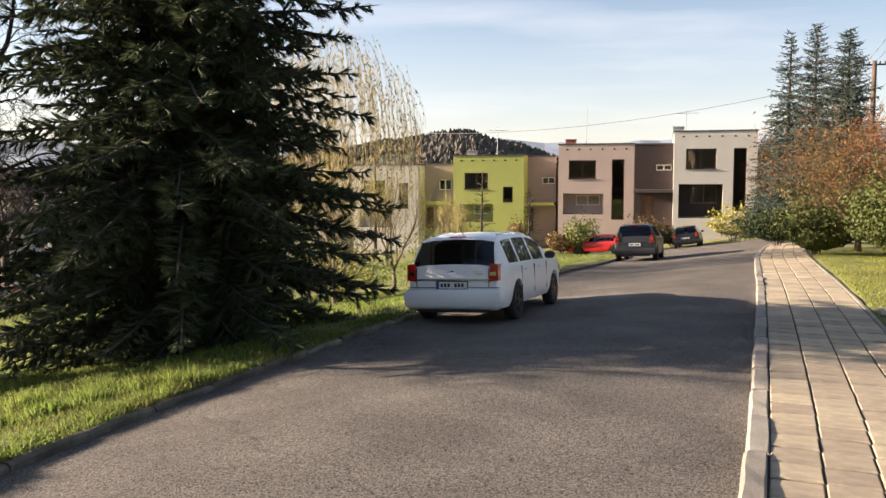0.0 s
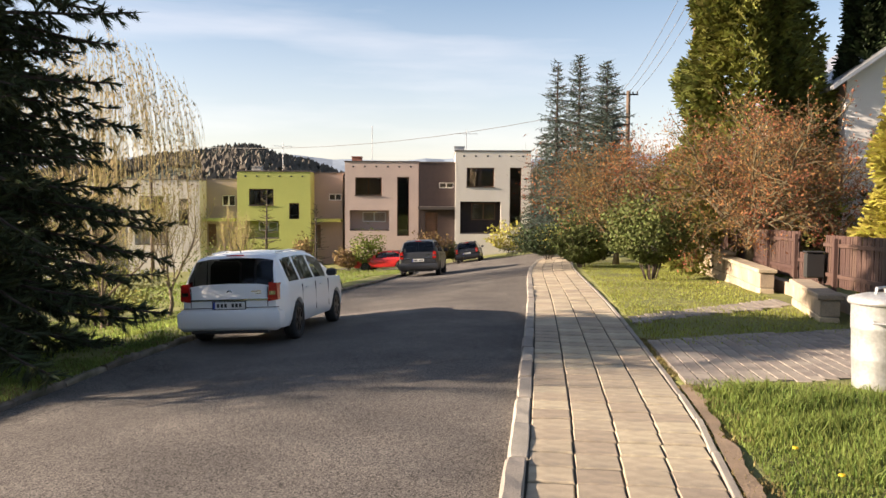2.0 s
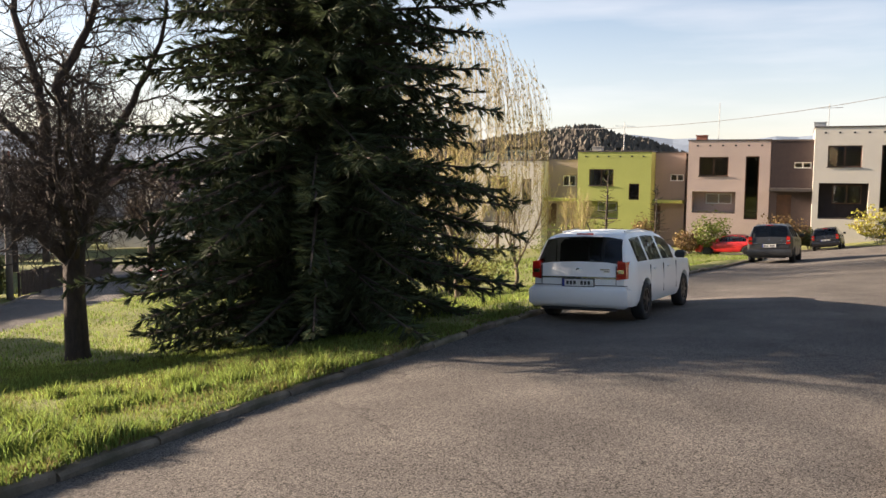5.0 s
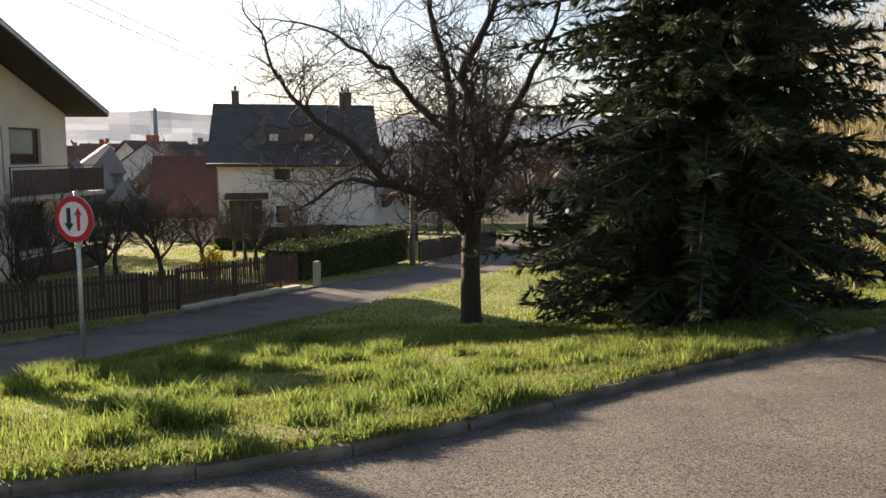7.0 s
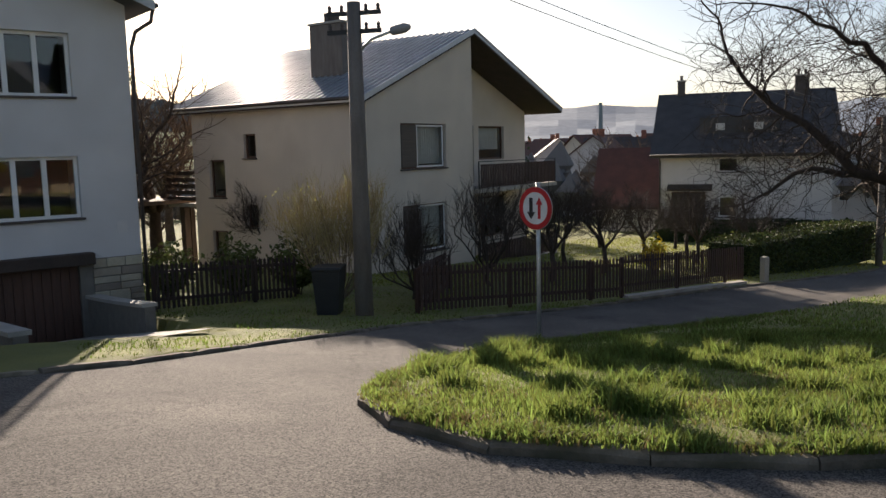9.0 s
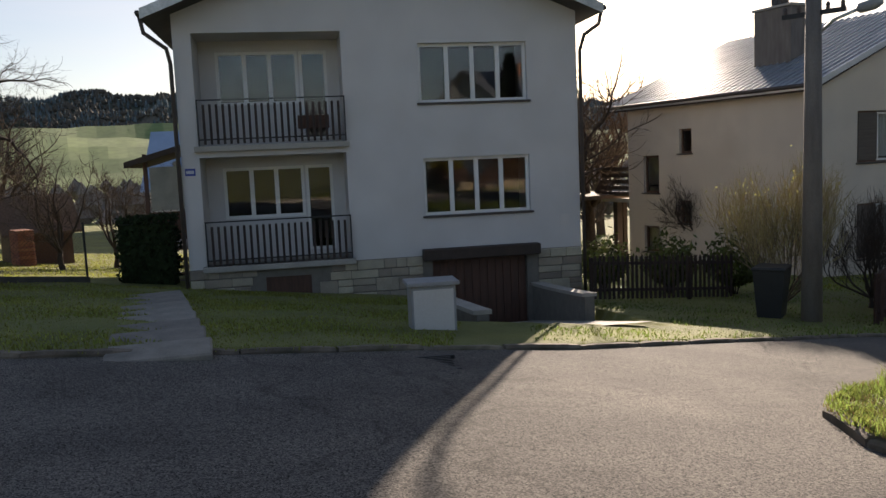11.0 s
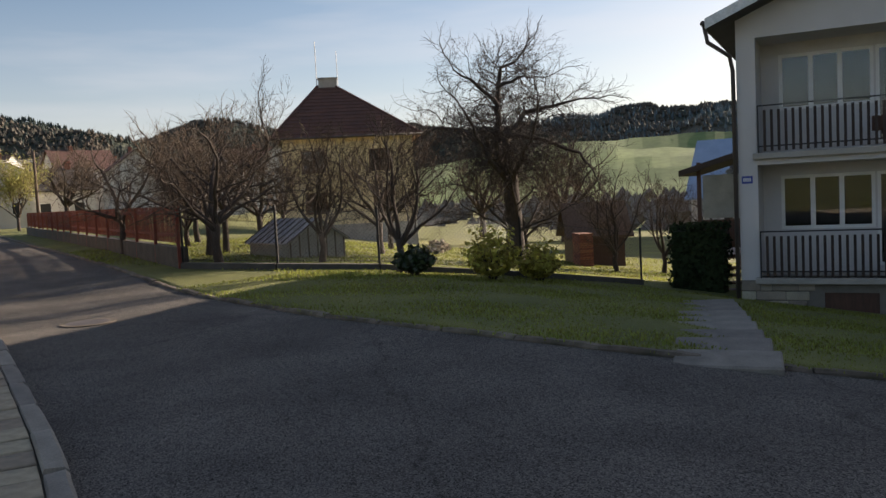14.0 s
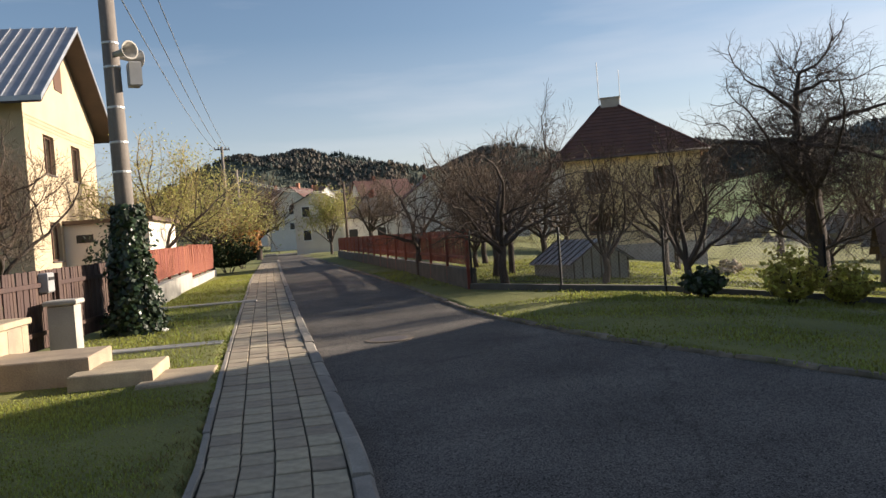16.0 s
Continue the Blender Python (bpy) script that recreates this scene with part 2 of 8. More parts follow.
M["brown_frame"] = material("brown_frame", (0.12, 0.055, 0.03), (0.08, 0.04, 0.022), rough=0.55, scale=3, fine=40, bump=0.1)
M["sill"] = material("dark_sill", (0.09, 0.07, 0.06), (0.06, 0.05, 0.045), rough=0.6, scale=3, fine=40)
M["glass"] = glass_material("window_glass")
M["car_glass"] = glass_material("car_glass", (0.25, 0.28, 0.28))
# the rooms' dimness is put into this dark base colour
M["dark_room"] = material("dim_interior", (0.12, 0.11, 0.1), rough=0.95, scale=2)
M["curtain"] = material("curtain", (0.6, 0.58, 0.54), (0.5, 0.48, 0.45), rough=0.95, scale=8, fine=60, stretch=(6, 6, 0.3), bump=0.3)
M["fence_brown"] = material("brown_painted_wood", (0.075, 0.038, 0.027), (0.05, 0.026, 0.019), rough=0.7, scale=5, fine=50, bump=0.3, per_piece=0.2, stretch=(6, 6, 0.7))
M["fence_dark"] = material("dark_stained_wood", (0.045, 0.027, 0.02), (0.03, 0.018, 0.014), rough=0.75, scale=5, fine=50, bump=0.3, per_piece=0.2, stretch=(6, 6, 0.7))
M["fence_red"] = material("red_painted_wood", (0.26, 0.07, 0.035), (0.18, 0.05, 0.026), rough=0.7, scale=5, fine=50, bump=0.3, per_piece=0.2, stretch=(6, 6, 0.7))
M["garage_wood"] = material("garage_wood", (0.11, 0.05, 0.03), (0.07, 0.033, 0.02), rough=0.6, scale=4, fine=40, bump=0.2, stretch=(5, 5, 0.6))
M["black_steel"] = material("black_steel", (0.02, 0.02, 0.02), rough=0.5, scale=8, bump=0.05)
M["galvanised"] = material("galvanised_steel", (0.55, 0.55, 0.53), (0.42, 0.42, 0.41), rough=0.45, scale=4, fine=30, bump=0.08, metal=0.6)
M["grey_plastic"] = material("grey_plastic", (0.31, 0.31, 0.31), (0.26, 0.26, 0.26), rough=0.5, scale=4, fine=80, bump=0.05)
M["black_plastic"] = material("black_plastic", (0.025, 0.025, 0.025), rough=0.5, scale=4, bump=0.05)
M["pole_concrete"] = material("pole_concrete", (0.2, 0.175, 0.15), (0.14, 0.12, 0.105), rough=0.9, scale=3, fine=60, bump=0.3, stretch=(2, 2, 0.4))
M["pole_wood"] = material("pole_wood", (0.14, 0.095, 0.065), (0.09, 0.06, 0.04), rough=0.85, scale=4, fine=50, bump=0.4, stretch=(4, 4, 0.4))
M["bark"] = material("bark", (0.075, 0.055, 0.042), (0.045, 0.034, 0.027), rough=0.95, scale=8, fine=40, bump=0.9, bump_dist=0.02, stretch=(2, 2, 0.6))
M["bark_light"] = material("bark_light", (0.2, 0.15, 0.1), (0.13, 0.1, 0.07), rough=0.95, scale=8, fine=40, bump=0.7, stretch=(2, 2, 0.6))
M["twig_brown"] = material("brown_twig", (0.12, 0.08, 0.05), (0.08, 0.055, 0.036), rough=0.9, scale=6, bump=0, per_island=0.3)
M["twig_straw"] = material("straw_twig", (0.42, 0.33, 0.16), (0.3, 0.24, 0.11), rough=0.85, scale=6, bump=0, per_island=0.3, translucent=0.2)
M["needle"] = material("spruce_needle", (0.07, 0.085, 0.04), (0.04, 0.054, 0.026), rough=0.75, scale=1.2, bump=0, per_island=0.5, translucent=0.28, spec=0.25)
M["needle_blue"] = material("blue_spruce_needle", (0.1, 0.135, 0.11), (0.06, 0.085, 0.07), rough=0.75, scale=1.2, bump=0, per_island=0.4, translucent=0.1, spec=0.25)
M["thuja"] = material("thuja_spray", (0.2, 0.2, 0.045), (0.11, 0.125, 0.03), rough=0.8, scale=0.9, bump=0, per_island=0.45, translucent=0.2, spec=0.2)
M["yew"] = material("yew_needle", (0.105, 0.12, 0.03), (0.06, 0.075, 0.02), rough=0.75, scale=1, bump=0, per_island=0.45, translucent=0.2, spec=0.25)
M["thuja_dark"] = material("dark_conifer_spray", (0.035, 0.05, 0.018), (0.02, 0.032, 0.012), rough=0.8, scale=0.9, bump=0, per_island=0.45, translucent=0.12, spec=0.2)
M["twig_olive"] = material("olive_twig", (0.12, 0.09, 0.045), (0.075, 0.062, 0.03), rough=0.9, scale=1.5, bump=0, per_island=0.3)
M["leaf_red"] = material("red_bud", (0.3, 0.085, 0.05), (0.19, 0.135, 0.045), rough=0.75, scale=0.5, bump=0, per_island=0.4, translucent=0.35, spec=0.2)
M["leaf_willow"] = material("willow_leaf", (0.38, 0.36, 0.12), (0.28, 0.27, 0.09), rough=0.75, scale=0.8, bump=0, per_island=0.35, translucent=0.45, spec=0.2)
M["leaf_green"] = material("bush_leaf", (0.17, 0.19, 0.035), (0.1, 0.125, 0.025), rough=0.65, scale=1, bump=0, per_island=0.45, translucent=0.3, spec=0.3)
M["leaf_gold"] = material("golden_leaf", (0.42, 0.36, 0.07), (0.27, 0.25, 0.05), rough=0.65, scale=1, bump=0, per_island=0.4, translucent=0.35, spec=0.3)
M["leaf_yellow"] = material("yellow_flower", (0.75, 0.55, 0.03), (0.6, 0.42, 0.02), rough=0.6, scale=2, bump=0, per_island=0.3, translucent=0.4)
M["leaf_orange"] = material("orange_conifer", (0.36, 0.15, 0.03), (0.25, 0.12, 0.03), rough=0.7, scale=2, bump=0, per_island=0.35, translucent=0.3)
M["leaf_ivy"] = material("ivy_leaf", (0.03, 0.05, 0.016), (0.018, 0.032, 0.012), rough=0.4, scale=2, bump=0, per_island=0.5, translucent=0.1, spec=0.5)
M["hedge"] = material("hedge_leaf", (0.085, 0.1, 0.03), (0.05, 0.065, 0.02), rough=0.75, scale=1, bump=0, per_island=0.45, translucent=0.2, spec=0.25)
M["hedge_rust"] = material("rust_hedge_leaf", (0.2, 0.13, 0.05), (0.13, 0.08, 0.035), rough=0.75, scale=1, bump=0, per_island=0.4, translucent=0.2, spec=0.25)
M["far_wood"] = material("far_woodland", (0.085, 0.095, 0.06), (0.05, 0.06, 0.045), rough=1, scale=0.02, fine=0.25, bump=0.8, bump_dist=4.0, fine_mix=0.6, stain=(0.13, 0.115, 0.085), stain_at=0.5)
M["far_field"] = material("far_field", (0.2, 0.27, 0.08), (0.15, 0.2, 0.07), rough=1, scale=0.015, fine=0.2, bump=0)
# no haze in the air: its pale blue is put into the colour
M["haze_hill"] = material("haze_tinted_hill", (0.2, 0.25, 0.31), (0.17, 0.215, 0.27), rough=1, scale=0.004, fine=0.05, bump=0)
M["white_paint"] = material("white_car_paint", (0.8, 0.8, 0.78), (0.77, 0.77, 0.75), rough=0.25, scale=2, fine=20, bump=0.0, fine_mix=0.06)
M["grey_paint"] = material("dark_grey_car_paint", (0.055, 0.057, 0.06), rough=0.28, scale=2, bump=0.0, metal=0.4)
M["black_paint"] = material("black_car_paint", (0.015, 0.015, 0.017), rough=0.25, scale=2, bump=0.0)
M["red_paint"] = material("red_car_paint", (0.45, 0.02, 0.02), rough=0.28, scale=2, bump=0.0)
M["tyre"] = material("tyre_rubber", (0.02, 0.02, 0.02), rough=0.85, scale=8, bump=0.2)
M["rim_black"] = material("dark_rim", (0.03, 0.03, 0.03), rough=0.4, scale=8, bump=0.0, metal=0.5)
M["chrome"] = material("chrome", (0.7, 0.7, 0.7), rough=0.15, scale=8, bump=0.0, metal=1.0)
M["tail_red"] = material("red_lamp_lens", (0.42, 0.02, 0.015), rough=0.15, scale=8, bump=0.0)
M["plate_white"] = material("plate_white", (0.75, 0.75, 0.72), rough=0.4, scale=8, bump=0.0)
M["plate_blue"] = material("plate_blue", (0.02, 0.05, 0.3), rough=0.4, scale=8, bump=0.0)
M["sign_red"] = material("sign_red", (0.55, 0.025, 0.03), rough=0.4, scale=5, bump=0.0)
M["sign_white"] = material("sign_white", (0.8, 0.8, 0.78), rough=0.4, scale=5, bump=0.0)
M["greenhouse_glass"] = material("greenhouse_panel", (0.5, 0.5, 0.44), (0.38, 0.38, 0.33), rough=0.35, scale=3, bump=0.1, translucent=0.4)
M["brick"] = material("red_brick", (0.35, 0.15, 0.09), (0.26, 0.1, 0.06), rough=0.9, scale=4, fine=40, bump=0.4, per_piece=0.2)
M["blue_roof"] = material("blue_sheet_roof", (0.3, 0.4, 0.55), (0.25, 0.34, 0.48), rough=0.5, scale=1, bump=0.05)
M["wire"] = material("wire", (0.16, 0.155, 0.15), rough=0.6, scale=8, bump=0.0)

# ---- mesh helpers ----


class Builder:
    """Collects corners and faces of one mesh."""

    def __init__(self):
        self.v, self.f, self.starts, self.loose = [], [], [], False

    def face(self, pts):
        if not self.loose:
            self.starts.append(len(self.f))
            self.loose = True
        i = len(self.v)
        self.v.extend(tuple(p) for p in pts)
        self.f.append(tuple(range(i, i + len(pts))))

    def mesh(self, pts, faces):
        self.starts.append(len(self.f))
        self.loose = False
        i = len(self.v)
        self.v.extend(tuple(p) for p in pts)
        self.f.extend(tuple(k + i for k in f) for f in faces)
        return self

    def box(self, x0, y0, z0, x1, y1, z1, m=None, bevel=0.0):
        b = min(bevel, abs(x1 - x0) * 0.4, abs(y1 - y0) * 0.4, abs(z1 - z0) * 0.4)
        if b <= 0:
            p = [(x, y, z) for z in (z0, z1) for x, y in ((x0, y0), (x1, y0), (x1, y1), (x0, y1))]
            f = [(3, 2, 1, 0), (4, 5, 6, 7), (0, 1, 5, 4), (1, 2, 6, 5), (2, 3, 7, 6), (3, 0, 4, 7)]
        else:
            def ring(z, k):
                return [(x0 + k, y0 + k, z), (x1 - k, y0 + k, z), (x1 - k, y1 - k, z), (x0 + k, y1 - k, z)]
            p = ring(z0, b) + ring(z0 + b, 0) + ring(z1 - b, 0) + ring(z1, b)
            f = [(3, 2, 1, 0), (12, 13, 14, 15)]
            for r in range(3):
                for k in range(4):
                    a, c = r * 4 + k, r * 4 + (k + 1) % 4
                    f.append((a, c, c + 4, a + 4))
        if m is not None:
            p = [m @ Vector(q) for q in p]
        return self.mesh(p, f)

    def prism(self, outline, d, m=None):
        """An outline in the x-z plane, drawn out along y by d."""
        n = len(outline)
        p = [(x, 0, z) for x, z in outline] + [(x, d, z) for x, z in outline]
        if m is not None:
            p = [m @ Vector(q) for q in p]
        f = [tuple(range(n)), tuple(reversed(range(n, 2 * n)))]
        f += [((k + 1) % n, k, k + n, (k + 1) % n + n) for k in range(n)]
        return self.mesh(p, f)

    def tube(self, pts, radii, n=6, cap=True):
        pts = [Vector(p) for p in pts]
        if not hasattr(radii, "__len__"):
            radii = [radii] * len(pts)
        i0 = len(self.v)
        side = None
        for k, p in enumerate(pts):
            d = (pts[min(k + 1, len(pts) - 1)] - pts[max(k - 1, 0)])
            if d.length < 1e-9:
                d = Vector((0, 0, 1))
            d.normalize()
            if side is None:
                side = d.orthogonal().normalized()
            else:
                side = side - d * side.dot(d)
                side = side.normalized() if side.length > 1e-6 else d.orthogonal().normalized()
            up = d.cross(side)
            for j in range(n):
                a = 2 * math.pi * j / n
                q = p + (side * math.cos(a) + up * math.sin(a)) * radii[k]
                self.v.append((q.x, q.y, q.z))
        for k in range(len(pts) - 1):
            for j in range(n):
                a, b = i0 + k * n + j, i0 + k * n + (j + 1) % n
                self.f.append((a, b, b + n, a + n))
        if cap:
            self.f.append(tuple(i0 + j for j in reversed(range(n))))
            e = i0 + (len(pts) - 1) * n
            self.f.append(tuple(e + j for j in range(n)))
        return self

    def lathe(self, profile, n=20, m=None):
        """A profile of (radius, height) turned round z."""
        p = []
        for r, z in profile:
            for j in range(n):
                a = 2 * math.pi * j / n
                p.append((r * math.cos(a), r * math.sin(a), z))
        f = []
        for k in range(len(profile) - 1):
            for j in range(n):
                a, b = k * n + j, k * n + (j + 1) % n
                f.append((a, b, b + n, a + n))
        f.append(tuple(reversed(range(n))))
        f.append(tuple((len(profile) - 1) * n + j for j in range(n)))
        if m is not None:
            p = [m @ Vector(q) for q in p]
        return self.mesh(p, f)

    def data(self, name, mat, smooth=False):
        me = bpy.data.meshes.new(name)
        me.from_pydata(self.v, [], self.f)
        if mat:
            me.materials.append(mat)
        if smooth:
            me.polygons.foreach_set("use_smooth", [True] * len(me.polygons))
        me.update()
        return me


SINGLY = {"wall": "wall", "inner_floors": "inner_floor", "loggia": "loggia_wall", "porch": "porch", "frame": "frame", "balcony_niche": "niche_wall"}


def part(name, b, mat, parent=None, label="", smooth=False, m=None):
    """Links a built mesh as one object; blocks of walls and floors become parts of their own."""
    if name in SINGLY and len(b.starts) > 1:
        first = None
        for k, f0 in enumerate(b.starts):
            one = Builder()
            for f in b.f[f0:(b.starts + [len(b.f)])[k + 1]]:
                one.face([b.v[i] for i in f])
            one.starts = [0]
            ob = part(SINGLY[name], one, mat, parent, label, smooth, m)
            first = first or ob
        return first
    ob = new(name, b.data(name, mat, smooth))
    if parent is not None:
        ob.parent = parent
    if m is not None:
        ob.matrix_basis = m
    return tagged(ob, label)


def thing(name, m, label, category, group="", kind=""):
    ob = new(name)
    ob.empty_display_size = 0.2
    ob.matrix_basis = m
    return tagged(ob, label, category, group, kind)


def single(name, b, mat, m, label, category, group="", kind="", smooth=False):
    ob = part(name, b, mat, None, "", smooth, m)
    return tagged(ob, label, category, group, kind)


def soft_normals(ob, angle=40):
    """Smooth shading that keeps edges sharper than the angle."""
    bm = bmesh.new()
    bm.from_mesh(ob.data)
    bmesh.ops.remove_doubles(bm, verts=bm.verts, dist=0.0005)
    bmesh.ops.recalc_face_normals(bm, faces=bm.faces)
    for f in bm.faces:
        f.smooth = True
    for e in bm.edges:
        if len(e.link_faces) == 2 and e.calc_face_angle(0) > radians(angle):
            e.smooth = False
    bm.to_mesh(ob.data)
    bm.free()
    return ob


# ---- the lie of the land ----
ALONG, RIGHT = np.array((0.363, 0.932)), np.array((0.932, -0.363))   # the street's way, and its right-hand side


def soft_step(v):
    return np.log1p(np.exp(np.minimum(v * 1.2, 60))) / 1.2 + np.maximum(v - 50, 0)


def height(x, y):
    """Ground level: a plateau that falls away to the valley on one side and gently along the street."""
    x, y = np.asarray(x, float), np.asarray(y, float)
    s, l = 0.363 * x + 0.932 * y, 0.932 * x - 0.363 * y
    level = np.clip((s - 6) / 5, 0, 1) * np.clip((44 - s) / 10, 0, 1)      # the carriageway lies nearly level across
    bed = np.where((l < -10.5) | (l > -3.9), l, np.interp(l, [-10.5, -6.6, -3.9], [-10.5, -4.6, -3.9]))
    l = l + level * (bed - l)
    q = -0.87 * (0.363 * s + 0.932 * l) + 0.5 * (0.932 * s - 0.363 * l)
    z = -0.14 * soft_step(q - 4.0) + 0.085 * soft_step(q - 17.0) + 0.03 * soft_step(q - 50)
    return z - 0.025 * np.clip(s, 0, 60) + 0.01 * np.clip(-s, 0, 30) + np.maximum(-0.025 * np.clip(q - 50, 0, 200), -2)


def zed(x, y):
    return float(height(x, y))


def street(s, l):
    return ALONG * s + RIGHT * l


def curve(points, step=0.5):
    """An even run of points along a smooth line through the given ones."""
    p = [np.array(q, float) for q in points]
    p = [2 * p[0] - p[1]] + p + [2 * p[-1] - p[-2]]
    out = []
    for a, b, c, d in zip(p, p[1:], p[2:], p[3:]):
        n = max(2, int(np.linalg.norm(c - b) / step))
        for t in np.arange(n) / n:
            out.append(0.5 * (2 * b + (c - a) * t + (2 * a - 5 * b + 4 * c - d) * t * t + (3 * b - a - 3 * c + d) * t ** 3))
    out.append(p[-2])
    return np.array(out)


def inside(poly, x, y):
    """Which of the points lie inside the outline."""
    x, y = np.asarray(x), np.asarray(y)
    r = np.zeros(x.shape, bool)
    px, py = poly[:, 0], poly[:, 1]
    j = len(poly) - 1
    for i in range(len(poly)):
        c = (py[i] > y) != (py[j] > y)
        with np.errstate(divide="ignore", invalid="ignore"):
            r ^= c & (x < (px[j] - px[i]) * (y - py[i]) / (py[j] - py[i] + 1e-12) + px[i])
        j = i
    return r


# kerb lines, as (s, l) along the street, or (x, y)
kerb_walk = curve([street(s, l) for s, l in ((-120, 5.2), (-87, 3.6), (-41, 1.5), (-25, 0.72), (-14.4, 0.16), (-8.5, -0.18), (-6, -0.27), (-2, -0.24), (3, -0.1), (7, -0.03), (16, -0.02), (31, -0.08), (42, 0.8), (50, 4), (56, 9), (60, 18))])
kerb_island = curve([street(s, l) for s, l in ((60, -16), (52, -8.4), (42, -6.2), (33, -5.8), (26, -6.0), (20, -5.9), (13, -5.62), (9, -5.48), (6.3, -5.42), (4.4, -5.07), (2.8, -4.8), (1.8, -4.82), (0.9, -5.02))]
                    + [(-4.84, 2.15), (-5.84, 1.9), (-6.65, 2.0), (-7.2, 2.32), (-8.3, 3.26), (-9.6, 5.3), (-11.0, 8.0), (-12.5, 12.0), (-13.8, 17.0), (-15.2, 23.0), (-17.0, 30.0), (-21, 42), (-26, 55)])
kerb_far = curve([(-32, 55), (-26, 42), (-21.4, 30.0), (-19.2, 25.0), (-17.3, 17.0), (-16.0, 12.2), (-14.5, 6.8), (-12.5, 3.78), (-11.2, 2.0), (-10.0, 0.5), (-9.5, -0.8), (-8.85, -1.9), (-8.2, -3.1), (-7.78, -4.3), (-7.55, -5.6), (-7.5, -7.5)]
                 + [street(s, l) for s, l in ((-11.5, -3.6), (-16, -2.78), (-23, -2.45), (-43, -1.2), (-87, 0.8), (-120, 2.4))])
road_outline = np.vstack([kerb_walk, kerb_island, kerb_far])
walk_edge = curve([street(s, l) for s, l in ((-120, 6.6), (-87, 5.0), (-41, 2.85), (-25, 2.0), (-14.4, 1.42), (-8.5, 1.06), (-6, 0.92), (-2, 1.0), (2, 1.2), (5.6, 1.42), (8, 1.55), (16.4, 1.6), (31, 1.5), (42, 2.4), (50, 5.6), (56, 10.6), (60, 19.6))])
walk_outline = np.vstack([kerb_walk, walk_edge[::-1]])


def spaced(lo, hi, fine_lo, fine_hi, step, grow=1.12):
    a = list(np.arange(fine_lo, fine_hi, step))
    d, v = step, a[-1]
    while v < hi:
        d = min(d * grow, 120)
        v += d
        a.append(v)
    d, v = step, a[0]
    while v > lo:
        d = min(d * grow, 120)
        v -= d
        a.insert(0, v)
    return np.array(a)


def sheet(name, xs, ys, zfun, keep, mat, label, category, whole=False):
    gx, gy = np.meshgrid(xs, ys)
    gz = zfun(gx, gy)
    ny, nx = gx.shape
    idx = np.arange(nx * ny).reshape(ny, nx)
    q = np.stack([idx[:-1, :-1], idx[:-1, 1:], idx[1:, 1:], idx[1:, :-1]], -1).reshape(-1, 4)
    if keep is not None:
        k = keep(gx, gy).ravel()
        q = q[k[q].all(1)] if whole else q[k[q].any(1)]
    used = np.unique(q)
    remap = np.zeros(nx * ny, int)
    remap[used] = np.arange(len(used))
    v = np.stack([gx.ravel(), gy.ravel(), gz.ravel()], -1)[used]
    b = Builder()
    b.v, b.f = [tuple(p) for p in v.tolist()], [tuple(f) for f in remap[q].tolist()]
    return tagged(part(name, b, mat, None, "", True), label, category, "", "structure")


xs = spaced(-2600, 2600, -19.2, 8, 0.13)
ys = spaced(-2600, 2600, -17, 26, 0.13)


RAMP = 6.6     # the garage ramp's length, from the house front to the kerb


def ramp_place(x, y):
    """Metres along the white house's front, and out from it towards the street."""
    dx, dy = x + 17.9, y + 7.2
    return dx * -0.233 + dy * 0.972, dx * 0.972 + dy * 0.233


def ramp_level(out):
    return -2.3 + (2.3 - 1.08) * np.clip(out / RAMP, 0, 1)


def ground_level(x, y):
    z = height(x, y)
    far = np.hypot(x, y)
    low = inside(walk_outline, x, y)
    for dx, dy in ((0.1, 0), (-0.1, 0), (0, 0.1), (0, -0.1)):
        low = low | inside(road_outline, x + dx, y + dy)
    z = np.where(low, z - 0.15, z)
    u, out = ramp_place(x, y)
    z = np.where((u > 4.85) & (u < 8.3) & (out > -0.6) & (out < RAMP - 0.3), np.minimum(z, ramp_level(out)) - 0.06, z)
    lump = 0.02 * np.sin(x * 1.7 + 0.6 * y) * np.cos(y * 1.3 - 0.4 * x)
    return z + np.where(far < 60, lump, 0)


ground = sheet("ground", xs, ys, ground_level, None, M["grass"], "uneven spring lawn and meadow ground", "ground")
near_x, near_y = spaced(-60, 60, -14, 8, 0.5), spaced(-125, 70, -16, 30, 0.5)


def road_level(x, y):
    """Asphalt level: rises to the low kerb on the far side."""
    d = np.full(x.shape, 9.0)
    for p in kerb_far:
        d = np.minimum(d, np.hypot(x - p[0], y - p[1]))
    return height(x, y) - 0.1 + 0.06 * np.clip(1.35 - d / 1.4, 0, 1)


road = sheet("road", near_x, near_y, road_level, lambda x, y: inside(road_outline, x, y), M["asphalt"], "worn grey asphalt street with cracks and a side road", "road")


def lateral(line):
    """How far right of the street's axis a kerb line runs, by the way along it."""
    s_, l_ = line @ ALONG, line @ RIGHT
    o = np.argsort(s_)
    return lambda s: np.interp(s, s_[o], l_[o])


walk_l, edge_l = lateral(kerb_walk), lateral(walk_edge)
b = Builder()
for k in range(-240, 90):
    q = []
    for s_ in (k * 0.5, k * 0.5 + 0.5):
        for l_ in (float(walk_l(s_)), float(edge_l(s_))):
            p = street(s_, l_)
            q.append((p[0], p[1], zed(*p) - 0.016))
    b.face([q[0], q[1], q[3], q[2]])
pavement = tagged(part("pavement", b, M["bed"]), "footpath of square concrete tiles with sandy joints", "pavement", "", "structure")

